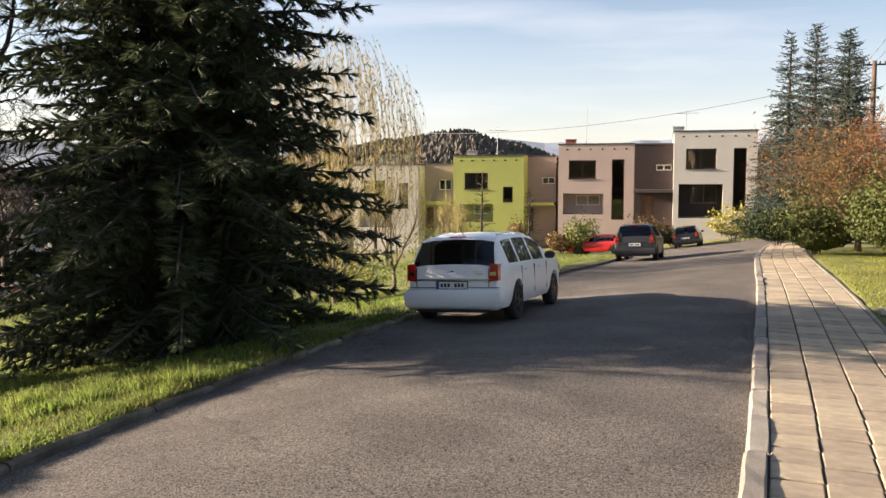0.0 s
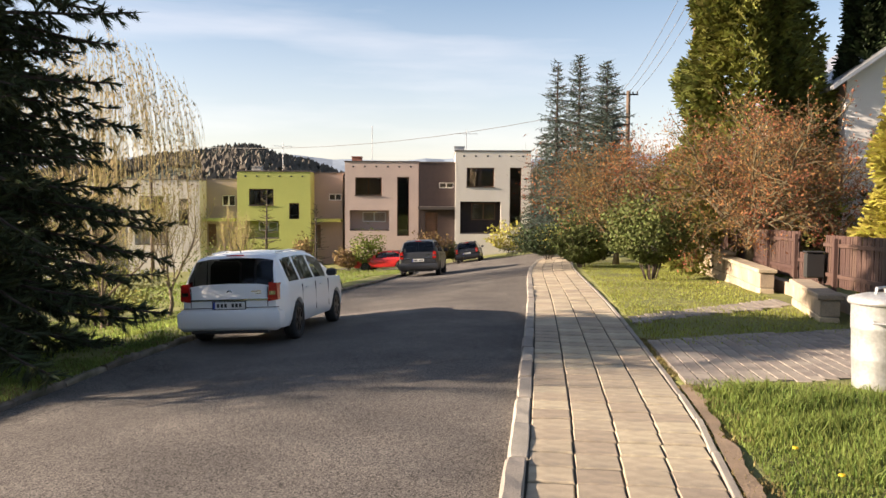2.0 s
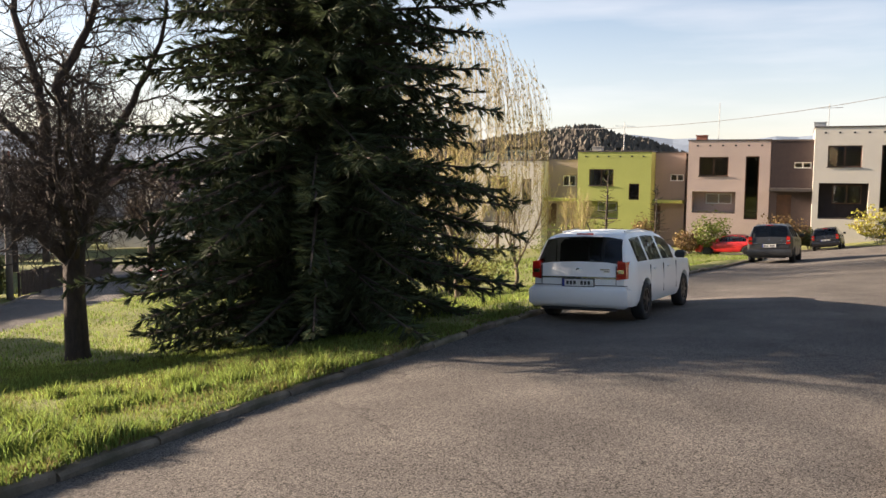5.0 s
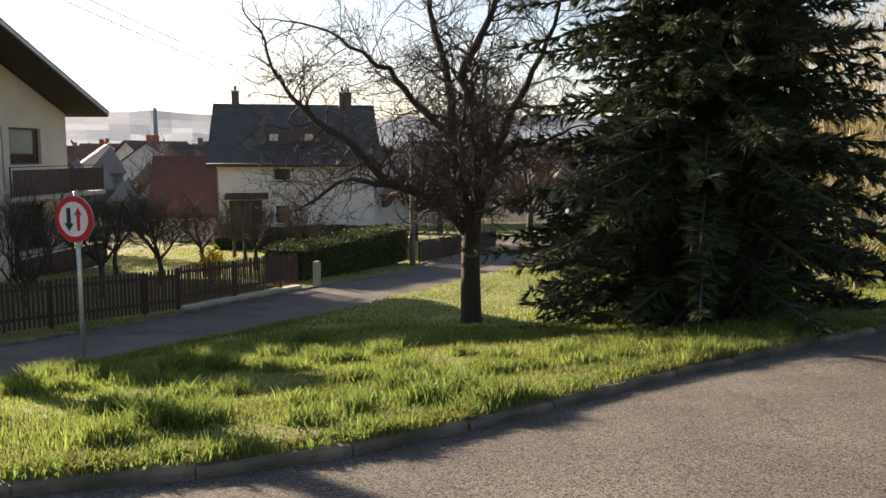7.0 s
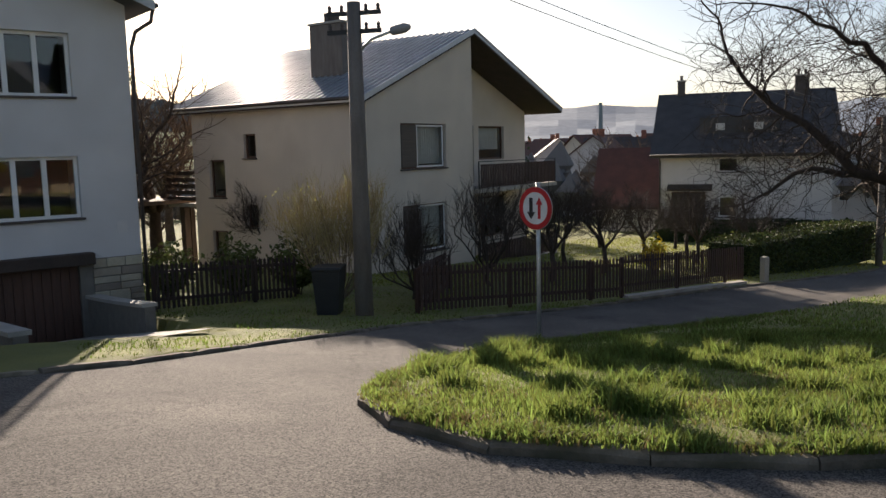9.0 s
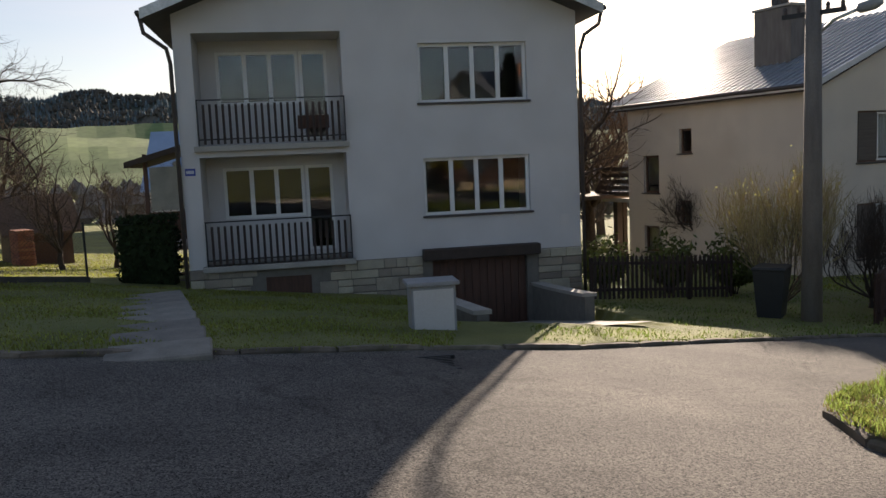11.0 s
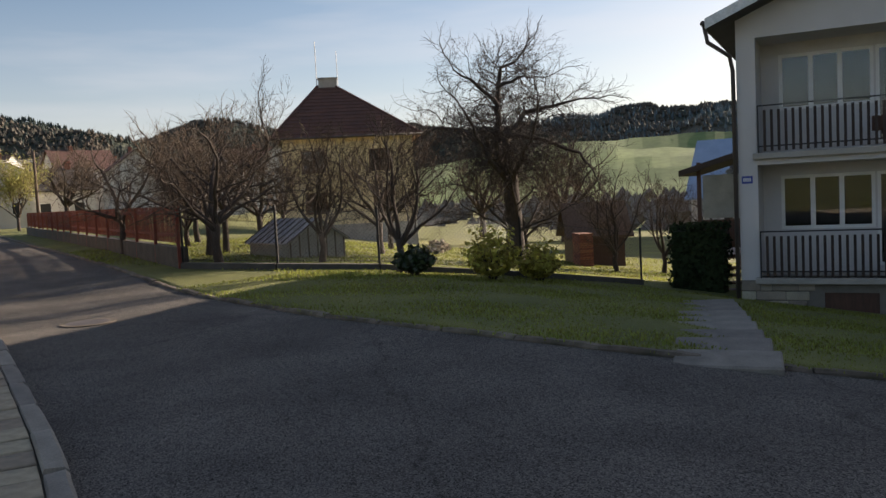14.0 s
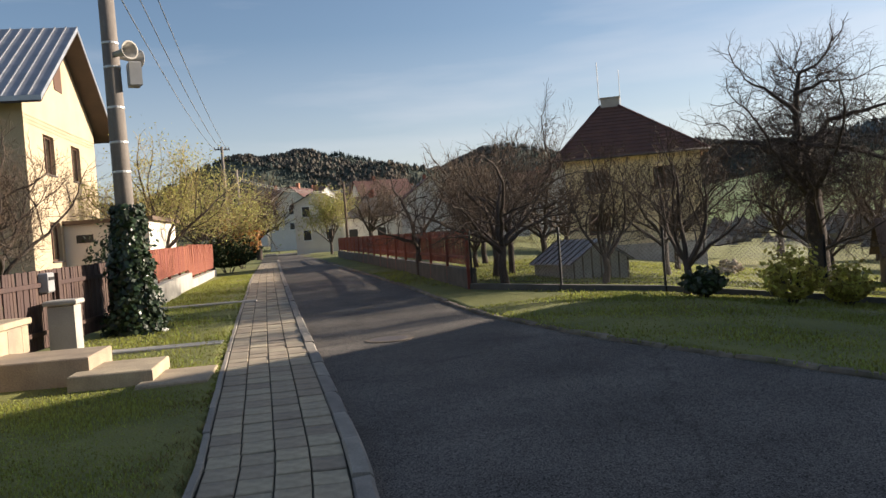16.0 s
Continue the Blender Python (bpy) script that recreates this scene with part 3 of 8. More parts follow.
# ---- houses ----


def frame_matrix(origin, along, z=0.0):
    """A house's own axes: x along its front, y into the house, z up."""
    return pose(origin[0], origin[1], z, 0, 0, math.degrees(math.atan2(along[1], along[0])))


def wall_mesh(b, x0, x1, z0, z1, holes, t=0.3, m=None, y=0.0):
    """A wall in the x-z plane, t thick towards +y, with holes (x0, x1, z0, z1) right through it."""
    hs = [(max(a, x0), min(c, x1), max(d, z0), min(e, z1)) for a, c, d, e in holes]
    gx = sorted({x0, x1, *[h[0] for h in hs], *[h[1] for h in hs]})
    gz = sorted({z0, z1, *[h[2] for h in hs], *[h[3] for h in hs]})

    def solid(i, k):
        if i < 0 or k < 0 or i >= len(gx) - 1 or k >= len(gz) - 1:
            return False
        cx, cz = (gx[i] + gx[i + 1]) / 2, (gz[k] + gz[k + 1]) / 2
        return not any(h[0] < cx < h[1] and h[2] < cz < h[3] for h in hs)

    def add(*p):
        b.face([m @ Vector(q) if m is not None else q for q in p])
    for i in range(len(gx) - 1):
        for k in range(len(gz) - 1):
            if not solid(i, k):
                continue
            a, c, d, e = gx[i], gx[i + 1], gz[k], gz[k + 1]
            add((a, y, d), (c, y, d), (c, y, e), (a, y, e))
            add((c, y + t, d), (a, y + t, d), (a, y + t, e), (c, y + t, e))
            if not solid(i - 1, k):
                add((a, y + t, d), (a, y, d), (a, y, e), (a, y + t, e))
            if not solid(i + 1, k):
                add((c, y, d), (c, y + t, d), (c, y + t, e), (c, y, e))
            if not solid(i, k - 1):
                add((a, y + t, d), (c, y + t, d), (c, y, d), (a, y, d))
            if not solid(i, k + 1):
                add((a, y, e), (c, y, e), (c, y + t, e), (a, y + t, e))
    return b


def window(parent, x0, x1, z0, z1, m=None, lights=2, frame="white_frame", depth=0.12, sill=True, curtain=0.0, wide_first=False, transom=0.0):
    """A window in a hole: frame with mullions, one pane a light, a sill, perhaps a curtain."""
    m = m or Matrix()
    fw = 0.07
    edges = [x0 + fw]
    w = (x1 - x0 - 2 * fw)
    cuts = [w * k / lights for k in range(1, lights)] if not wide_first else [w * 0.34]
    for c in cuts:
        edges += [x0 + fw + c - 0.05, x0 + fw + c + 0.05]
    edges.append(x1 - fw)
    b = wall_mesh(Builder(), x0, x1, z0, z1, [(edges[k], edges[k + 1], z0 + fw, z1 - fw) for k in range(0, len(edges) - 1, 2)], 0.07, None, depth)
    win = part("window", b, M[frame], parent, "", False, m)
    for k in range(0, len(edges) - 1, 2):
        g = Builder().box(edges[k], depth + 0.03, z0 + fw, edges[k + 1], depth + 0.042, z1 - fw)
        p = part("pane", g, M["glass"], win)
        p.visible_shadow = False
    if sill:
        part("sill", Builder().box(x0 - 0.06, -0.06, z0 - 0.05, x1 + 0.06, depth, z0, None, 0.008), M["sill"], win)
    if curtain:
        c = Builder()
        n = max(6, int((x1 - x0) / 0.07))
        for k in range(n):
            xa, xb = x0 + fw + (x1 - x0 - 2 * fw) * k / n, x0 + fw + (x1 - x0 - 2 * fw) * (k + 1) / n
            c.face([(xa, depth + 0.16 + 0.03 * (k % 2), z1 - (z1 - z0) * curtain), (xb, depth + 0.16 + 0.03 * ((k + 1) % 2), z1 - (z1 - z0) * curtain),
                    (xb, depth + 0.16 + 0.03 * ((k + 1) % 2), z1 - 0.05), (xa, depth + 0.16 + 0.03 * (k % 2), z1 - 0.05)])
        part("curtain", c, M["curtain"], win)
    return win


def railing(parent, x0, x1, y, z0, zh, m=None, slat=0.055, gap=0.085, mat="fence_dark", name="railing", taper=True):
    """Balcony railing: rails and one object a slat."""
    m = m or Matrix()
    b = Builder()
    b.box(x0, y - 0.02, z0 + zh - 0.03, x1, y + 0.02, z0 + zh)
    b.box(x0, y - 0.015, z0 + 0.12, x1, y + 0.015, z0 + 0.15)
    b.box(x0, y - 0.02, z0, x0 + 0.03, y + 0.02, z0 + zh)
    b.box(x1 - 0.03, y - 0.02, z0, x1, y + 0.02, z0 + zh)
    rail = part(name, b, M["black_steel"], parent, "", False, m)
    n = int((x1 - x0 - 0.1) / (slat + gap))
    me = Builder().box(-slat / 2, -0.012, 0, slat / 2, 0.012, zh * 0.86, None, 0.006).data("slat", M[mat])
    for k in range(n):
        s = new("slat", me)
        s.parent = rail
        s.matrix_basis = pose(x0 + 0.08 + (k + 0.5) * (x1 - x0 - 0.16) / n, y - 0.035, z0 + 0.03)
    return rail


def gable_top(b, x0, x1, z0, apex_x, apex_z, t=0.3, m=None, y=0.0):
    mm = (m or Matrix()) @ Matrix.Translation((0, y, 0))
    b.prism([(x0, z0), (x1, z0), (apex_x, apex_z)], t, mm)


def roof_slab(b, p0, p1, p2, p3, t=0.16):
    """A sloping slab; p0..p3 anticlockwise seen from above."""
    p = [Vector(q) for q in (p0, p1, p2, p3)]
    d = Vector((0, 0, -t))
    b.mesh([*p, *[q + d for q in p]], [(0, 1, 2, 3), (7, 6, 5, 4), (0, 4, 5, 1), (1, 5, 6, 2), (2, 6, 7, 3), (3, 7, 4, 0)])


def seams(b, p0, p1, p2, p3, n, h=0.03):
    """Standing seams up a roof slope from edge p0-p1 to edge p3-p2."""
    p0, p1, p2, p3 = (Vector(q) for q in (p0, p1, p2, p3))
    for k in range(n + 1):
        a, c = p0.lerp(p1, k / n), p3.lerp(p2, k / n)
        w = (p1 - p0).normalized() * 0.02
        u = Vector((0, 0, h))
        b.mesh([a - w, a + w, c + w, c - w, a - w + u, a + w + u, c + w + u, c - w + u], [(0, 1, 5, 4), (1, 2, 6, 5), (2, 3, 7, 6), (3, 0, 4, 7), (4, 5, 6, 7)])


def chimney(parent, x, y, z, w, d, h, mat="concrete", pots=0):
    b = Builder().box(x - w / 2, y - d / 2, z, x + w / 2, y + d / 2, z + h, None, 0.02)
    c = part("chimney", b, M[mat], parent)
    part("chimney_cap", Builder().box(x - w / 2 - 0.06, y - d / 2 - 0.06, z + h, x + w / 2 + 0.06, y + d / 2 + 0.06, z + h + 0.08, None, 0.015), M["concrete"], c)
    for k in range(pots):
        part("pot", Builder().lathe([(0.09, 0), (0.09, 0.25), (0.11, 0.26), (0.11, 0.3)], 10, Matrix.Translation((x - w / 2 + w * (k + 0.5) / pots, y, z + h + 0.08))), M["sill"], c)
    return c


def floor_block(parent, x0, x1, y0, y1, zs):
    """Floors and a partition inside, their dimness put into a dark colour, so that the windows look into rooms."""
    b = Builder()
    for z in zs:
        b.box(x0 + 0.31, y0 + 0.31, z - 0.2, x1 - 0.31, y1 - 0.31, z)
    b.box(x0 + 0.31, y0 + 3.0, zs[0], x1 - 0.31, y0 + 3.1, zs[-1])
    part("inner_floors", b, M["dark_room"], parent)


def gutter(parent, p0, p1, down=None, r=0.06, mat="sill"):
    g = part("gutter", Builder().tube([p0, p1], r, 8), M[mat], parent, "", True)
    if down:
        part("downpipe", Builder().tube(down, 0.045, 8), M[mat], g, "", True)
    return g


# white house with two recessed balconies, on the far side of the street
B0, B_ALONG = (-17.9, -7.2), (-0.233, 0.972)
house = thing("house", frame_matrix(B0, B_ALONG), "white rendered two-storey house with recessed balconies and stone plinth", "house")
ZB = -2.7
front_holes = [(0.38, 3.58, 2.13, 4.55), (0.38, 3.58, -0.52, 1.88), (5.3, 7.84, 2.92, 4.25), (5.32, 7.84, 0.34, 1.66)]
b = Builder()
wall_mesh(b, 0, 9.05, -0.58, 4.95, front_holes, 0.3)
gable_top(b, 0, 9.05, 4.95, 4.52, 6.8)
part("wall", b, M["plaster_white"], house, "white rendered gable front")
b = Builder()
side = pose(0, 10.0, 0, 0, 0, -90)
wall_mesh(b, 0, 9.69, ZB, 4.95, [(7.2, 8.2, 2.6, 3.8)], 0.3, side)
part("wall", b, M["plaster_white"], house)
b = Builder()
wall_mesh(b, 0.31, 9.69, ZB, 4.95, [], 0.3, pose(9.05, 0, 0, 0, 0, 90))
part("wall", b, M["plaster_white"], house)
b = Builder().box(0.3, 9.7, ZB, 8.75, 10, 4.95)
gable_top(b, 0, 9.05, 4.95, 4.52, 6.8, 0.3, None, 9.7)
part("wall", b, M["plaster_white"], house)
# plinth with an opening for the garage and a vent
b = Builder()
wall_mesh(b, 0.0, 9.05, ZB, -0.58, [(5.43, 7.7, ZB, -0.68), (1.63, 2.64, -1.4, -0.84)], 0.3)
plinth = part("plinth", b, M["mortar"], house, "stone-faced plinth")
gd = part("garage_door", Builder().box(5.43, 0.16, ZB, 7.7, 0.22, -0.68), M["garage_wood"], house, "brown wooden garage door")
for k in range(12):
    part("plank", Builder().box(5.45 + k * 0.188, 0.13, ZB, 5.45 + k * 0.188 + 0.17, 0.159, -0.72), M["garage_wood"], gd)
part("garage_lintel", Builder().box(5.2, -0.28, -0.68, 7.97, 0.0, -0.42, None, 0.02), M["soffit"], house, "dark canopy beam over the garage")
part("vent_shutter", Builder().box(1.63, 0.05, -1.4, 2.64, 0.1, -0.84), M["garage_wood"], house)
# recessed balconies: back wall, sides, floor, door and window
for zf, zt, up in ((2.13, 4.55, True), (-0.52, 1.88, False)):
    b = Builder()
    wall_mesh(b, 0.38, 3.58, zf, zt, [(0.75, 2.62, zf + 0.95, zt - 0.25), (2.66, 3.3, zf + 0.12, zt - 0.25)], 0.2, None, 1.25)
    b.box(0.2, 0.3, zf, 0.38, 1.45, zt)
    b.box(3.58, 0.3, zf, 3.76, 1.45, zt)
    b.box(0.2, 0.3, zt, 3.76, 1.45, zt + 0.15)
    part("balcony_niche", b, M["plaster_white"], house)
    part("balcony_floor", Builder().box(0.3, -0.14, zf - 0.13, 3.66, 1.45, zf, None, 0.01), M["concrete"], house)
    m = Matrix.Translation((0, 1.25, 0))
    window(house, 0.75, 2.62, zf + 0.95, zt - 0.25, m, 3, depth=0.02, sill=False, curtain=0)
    window(house, 2.66, 3.3, zf + 0.12, zt - 0.25, m, 1, depth=0.02, sill=False)
    railing(house, 0.4, 3.6, -0.1, zf, 1.0)
part("flower_box", Builder().box(2.55, 0.25, 2.45, 3.25, 0.5, 2.75, None, 0.01), M["garage_wood"], house, "brown wooden flower trough")
window(house, 5.3, 7.84, 2.92, 4.25, None, 4)
window(house, 5.32, 7.84, 0.34, 1.66, None, 4)
window(house, 7.2, 8.2, 2.6, 3.8, side, 1, "brown_frame")
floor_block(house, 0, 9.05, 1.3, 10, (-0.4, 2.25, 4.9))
b = Builder()
roof_slab(b, (-0.48, -0.75, 4.92), (4.52, -0.75, 6.98), (4.52, 10.6, 6.98), (-0.48, 10.6, 4.92))
roof_slab(b, (4.52, -0.75, 6.98), (9.42, -0.75, 4.92), (9.42, 10.6, 4.92), (4.52, 10.6, 6.98))
part("roof", b, M["slate_roof"], house, "dark tiled gable roof")
part("fascia", Builder().prism([(-0.5, 4.73), (4.52, 6.79), (9.44, 4.73), (9.44, 4.94), (4.52, 7.01), (-0.5, 4.94)], 0.03, Matrix.Translation((0, -0.785, 0))), M["galvanised"], house)
gutter(house, (-0.55, -0.7, 4.86), (-0.55, 10.5, 4.86), [(-0.55, -0.5, 4.82), (-0.5, -0.45, 4.5), (-0.1, -0.2, 4.2), (-0.06, -0.06, 3.9), (-0.06, -0.06, -2.0)])
gutter(house, (9.49, -0.7, 4.86), (9.49, 10.5, 4.86), [(9.49, -0.5, 4.82), (9.46, -0.42, 4.55), (9.2, -0.15, 4.35), (9.12, -0.05, 4.0), (9.12, -0.05, -1.9)])
plq = part("number_plaque", Builder().box(0.06, -0.015, 1.5, 0.28, -0.002, 1.66), M["plate_blue"], house, "small blue enamel plaque")
for k in range(4):
    part("plaque_bar", Builder().box(0.09 + k * 0.042, -0.02, 1.545, 0.117 + k * 0.042, -0.016, 1.615), M["sign_white"], plq)
part("meter_door", Builder().box(8.55, -0.012, -0.05, 8.78, -0.002, 0.2), M["plaster_grey"], house)
# side porch with a lean-to roof
b = Builder().box(-1.55, 4.2, -1.4, -1.45, 4.3, 2.1)
b.box(-1.5, 4.2, -0.2, -0.02, 4.28, 0.55)
b.box(-1.5, 4.2, -0.5, -0.02, 6.5, -0.38)
for k in range(4):
    b.box(-1.5, 3.9 - 0.0, -1.35 + k * 0.2, -0.05, 4.25, -1.3 + k * 0.2)
porch = part("porch", b, M["garage_wood"], house, "brown timber side porch with steps")
part("porch_roof", Builder().prism([(-1.95, 1.75), (0, 2.3), (0, 2.45), (-1.95, 1.9)], 3.2, Matrix.Translation((0, 3.8, 0))), M["soffit"], porch)
part("porch_pane", Builder().box(-1.4, 4.22, 0.6, -0.35, 4.26, 1.75), M["greenhouse_glass"], porch, "pale frosted pane")
part("lamp", Builder().lathe([(0.02, 0), (0.08, 0.02), (0.09, 0.1), (0.04, 0.14)], 10, Matrix.Translation((-0.7, 4.15, 1.75))), M["grey_plastic"], porch)

# beige gable house with a sheet-metal roof
A0, A_ALONG = (-24.8, 8.95), (-0.5, 0.867)
house2 = thing("house", frame_matrix(A0, A_ALONG), "beige rendered gable house with grey sheet-metal roof and balconies", "house")
ZA = -4.2
b = Builder()
wall_mesh(b, 0, 6.25, ZA, 3.2, [(1.75, 4.45, 0.98, 2.52), (1.77, 4.42, -1.95, -0.26)], 0.3)
b.prism([(0, 3.2), (6.25, 3.2), (6.25, 5.78)], 0.3)
part("wall", b, M["plaster_beige"], house2, "beige rendered gable front")
b = Builder()
recess = [(7.5, 8.7, 0.2, 2.55), (9.1, 11.2, 1.15, 2.55), (7.5, 8.7, -2.9, -0.42), (9.05, 11.15, -2.15, -0.42)]
wall_mesh(b, 6.25, 13.1, ZA, 3.2, recess, 0.3, None, 1.5)
b.prism([(6.25, 3.2), (13.1, 3.2), (6.25, 5.78)], 0.3, Matrix.Translation((0, 1.5, 0)))
b.box(5.95, 0.3, ZA, 6.25, 1.5, 5.6)
part("wall", b, M["plaster_beige"], house2)
lm = pose(0, 8.4, 0, 0, 0, -90)
b = Builder()
wall_mesh(b, 0, 8.1, ZA, 3.2, [(2.75, 3.36, 1.47, 2.32), (0.86, 1.7, 0.06, 1.43), (2.73, 3.33, -0.98, -0.18), (0.86, 1.68, -2.12, -1.16)], 0.3, lm)
part("wall", b, M["plaster_beige"], house2)
b = Builder().box(0.3, 8.1, ZA, 13.1, 8.4, 3.2)
b.prism([(0, 3.2), (13.1, 3.2), (6.25, 5.78)], 0.3, Matrix.Translation((0, 8.1, 0)))
part("wall", b, M["plaster_beige"], house2)
part("wall", Builder().box(12.8, 1.8, ZA, 13.1, 8.1, 3.2), M["plaster_beige"], house2)
part("wall_panel", Builder().box(6.72, -0.012, -1.12, 7.52, -0.002, 0.0, lm), M["plaster_grey"], house2, "paler rendered panel between two windows")
M["shutter"] = material("lowered_blind", (0.13, 0.105, 0.085), (0.1, 0.08, 0.066), rough=0.8, scale=2, fine=30, stretch=(0.3, 0.3, 8), bump=0.3)
for z0, z1 in ((0.98, 2.52), (-1.95, -0.26)):
    blind = part("blind", Builder().box(1.82, 0.03, z0 + 0.06, 2.68, 0.06, z1 - 0.06), M["shutter"], house2, "lowered brown blind")
    for k in range(14):
        zz = z0 + 0.08 + k * (z1 - z0 - 0.16) / 14
        part("slat", Builder().box(1.83, 0.018, zz, 2.67, 0.03, zz + (z1 - z0 - 0.16) / 14 - 0.015), M["shutter"], blind)
    part("inner_frame", wall_mesh(Builder(), 2.74, 4.36, z0 + 0.04, z1 - 0.04, [(2.8, 4.3, z0 + 0.1, z1 - 0.1)], 0.03, None, 0.08), M["white_frame"], house2, "thin white window frame")
for x0, x1, z0, z1 in ((1.75, 4.45, 0.98, 2.52), (1.77, 4.42, -1.95, -0.26)):
    window(house2, x0, x1, z0, z1, None, 2, "brown_frame", wide_first=True, curtain=0.9)
m15 = Matrix.Translation((0, 1.5, 0))
for x0, x1, z0, z1 in recess:
    window(house2, x0, x1, z0, z1, m15, 1, "brown_frame", sill=False, curtain=0.7)
for x0, x1, z0, z1 in ((2.75, 3.36, 1.47, 2.32), (0.86, 1.7, 0.06, 1.43), (2.73, 3.33, -0.98, -0.18), (0.86, 1.68, -2.12, -1.16)):
    window(house2, x0, x1, z0, z1, lm, 1, "brown_frame")
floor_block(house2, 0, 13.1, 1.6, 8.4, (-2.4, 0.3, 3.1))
eave = 3.4
for z in (0.08, -3.0):
    part("balcony_floor", Builder().box(6.28, -0.25, z - 0.16, 12.8, 1.5, z, None, 0.01), M["concrete"], house2)
    railing(house2, 6.32, 12.75, -0.2, z, 1.05, None, 0.08, 0.05, "fence_brown")
# terrace at the back with a dark post
part("terrace_floor", Builder().box(0.2, 8.41, -0.35, 4.0, 10.3, -0.2), M["concrete"], house2)
part("terrace_post", Builder().box(0.3, 9.5, -4.0, 0.55, 9.75, -0.36), M["soffit"], house2)
for k in range(5):
    part("terrace_board", Builder().box(0.15, 8.45, -0.1 + k * 0.24, 0.19, 10.3, 0.06 + k * 0.24), M["soffit"], house2)
b = Builder()
R0 = [(-0.35, -0.2, eave - 0.1), (6.22, -0.2, 6.0), (6.22, 9.3, 6.0), (-0.35, 9.3, eave - 0.1)]
R1 = [(6.22, -0.2, 6.0), (13.5, -0.2, eave - 0.1), (13.5, 9.3, eave - 0.1), (6.22, 9.3, 6.0)]
roof_slab(b, *R0, 0.14)
roof_slab(b, *R1, 0.14)
roof = part("roof", b, M["metal_roof"], house2, "grey sheet-metal gable roof with standing seams")
b = Builder()
seams(b, R0[0], R0[3], R0[2], R0[1], 34, 0.045)
seams(b, R1[1], R1[2], R1[3], R1[0], 34, 0.045)
for k in range(1, 9):      # sheet laps across the slope
    p0, p1 = Vector(R0[0]).lerp(Vector(R0[1]), k / 9), Vector(R0[3]).lerp(Vector(R0[2]), k / 9)
    b.tube([p0 + Vector((0, 0.01, 0)), p1 - Vector((0, 0.01, 0))], 0.018, 4)
part("seams", b, M["metal_roof"], roof)
part("soffit", Builder().prism([(-0.33, eave - 0.25), (6.22, 5.85), (13.48, eave - 0.25), (13.48, eave - 0.3), (6.22, 5.8), (-0.33, eave - 0.3)], 9.44, Matrix.Translation((0, -0.17, 0))), M["soffit"], house2)
gutter(house2, (-0.41, -0.18, eave - 0.12), (-0.41, 9.25, eave - 0.12))
chimney(house2, 2.4, 3.4, 3.6, 0.75, 1.5, 2.5, "pole_concrete", 4)

# grey house with a dark steep roof, down by the side road
house3 = thing("house", frame_matrix((-38.4, 32.3), (0.713, 0.701)), "grey rendered house with steep dark tiled roof and two chimneys", "house")
b = Builder()
wall_mesh(b, 0, 9.3, -5, 1.3, [(3.3, 4.35, -0.05, 0.74), (3.35, 4.3, -2.65, -1.48), (0.7, 2.6, -2.6, -1.2)], 0.3)
part("wall", b, M["plaster_grey"], house3, "grey rendered front")
gm = pose(9.3, 0, 0, 0, 0, 90)
b = Builder()
wall_mesh(b, 0.3, 9.7, -5, 1.3, [(1.2, 2.4, -2.4, -1.1), (3.6, 4.8, -0.1, 1.1)], 0.3, gm)
gable_top(b, 0, 10.0, 1.3, 5.0, 4.6, 0.3, gm)
gable_top(b, 0, 10.0, 1.3, 5.0, 4.6, 0.3, pose(0.3, 0, 0, 0, 0, 90))
b.box(0, 0.3, -5, 0.3, 10, 1.3)
b.box(0.3, 9.7, -5, 9.0, 10, 1.3)
part("wall", b, M["plaster_grey"], house3)
window(house3, 3.3, 4.35, -0.05, 0.74, None, 1, "white_frame")
window(house3, 3.35, 4.3, -2.65, -1.48, None, 1, "white_frame")
window(house3, 0.7, 2.6, -2.6, -1.2, None, 2, "brown_frame")
window(house3, 1.2, 2.4, -2.4, -1.1, gm, 2, "white_frame")
window(house3, 3.6, 4.8, -0.1, 1.1, gm, 2, "white_frame")
part("door_hood", Builder().prism([(-0.9, -1.1), (0.0, -0.85), (0, -0.75), (-0.9, -1.0)], 2.5, pose(3.0, 0.0, 0, 0, 0, 90)), M["soffit"], house3)
floor_block(house3, 0, 9.3, 0, 10, (-2.8, -0.2, 1.2))
b = Builder()
roof_slab(b, (-0.5, -0.6, 0.95), (9.8, -0.6, 0.95), (9.8, 5.0, 4.75), (-0.5, 5.0, 4.75))
roof_slab(b, (-0.5, 5.0, 4.75), (9.8, 5.0, 4.75), (9.8, 10.6, 0.95), (-0.5, 10.6, 0.95))
part("roof", b, M["slate_roof"], house3, "steep dark tiled roof")
b = Builder().box(2.2, 1.2, 1.9, 6.6, 3.6, 3.1)
part("dormer", b, M["slate_roof"], house3, "flat dormer")
for k in range(2):
    part("dormer_window", Builder().box(3.1 + k * 2.1, 1.17, 2.35, 3.6 + k * 2.1, 1.2, 2.75), M["curtain"], house3)
chimney(house3, 0.9, 5.0, 4.5, 0.45, 0.45, 1.0, "sill", 1)
chimney(house3, 7.9, 4.6, 4.3, 0.8, 0.5, 1.2, "sill", 2)
gutter(house3, (-0.5, -0.65, 0.95), (9.8, -0.65, 0.95), [(0.0, -0.6, 0.9), (0.05, -0.1, 0.6), (0.05, -0.08, -4)])

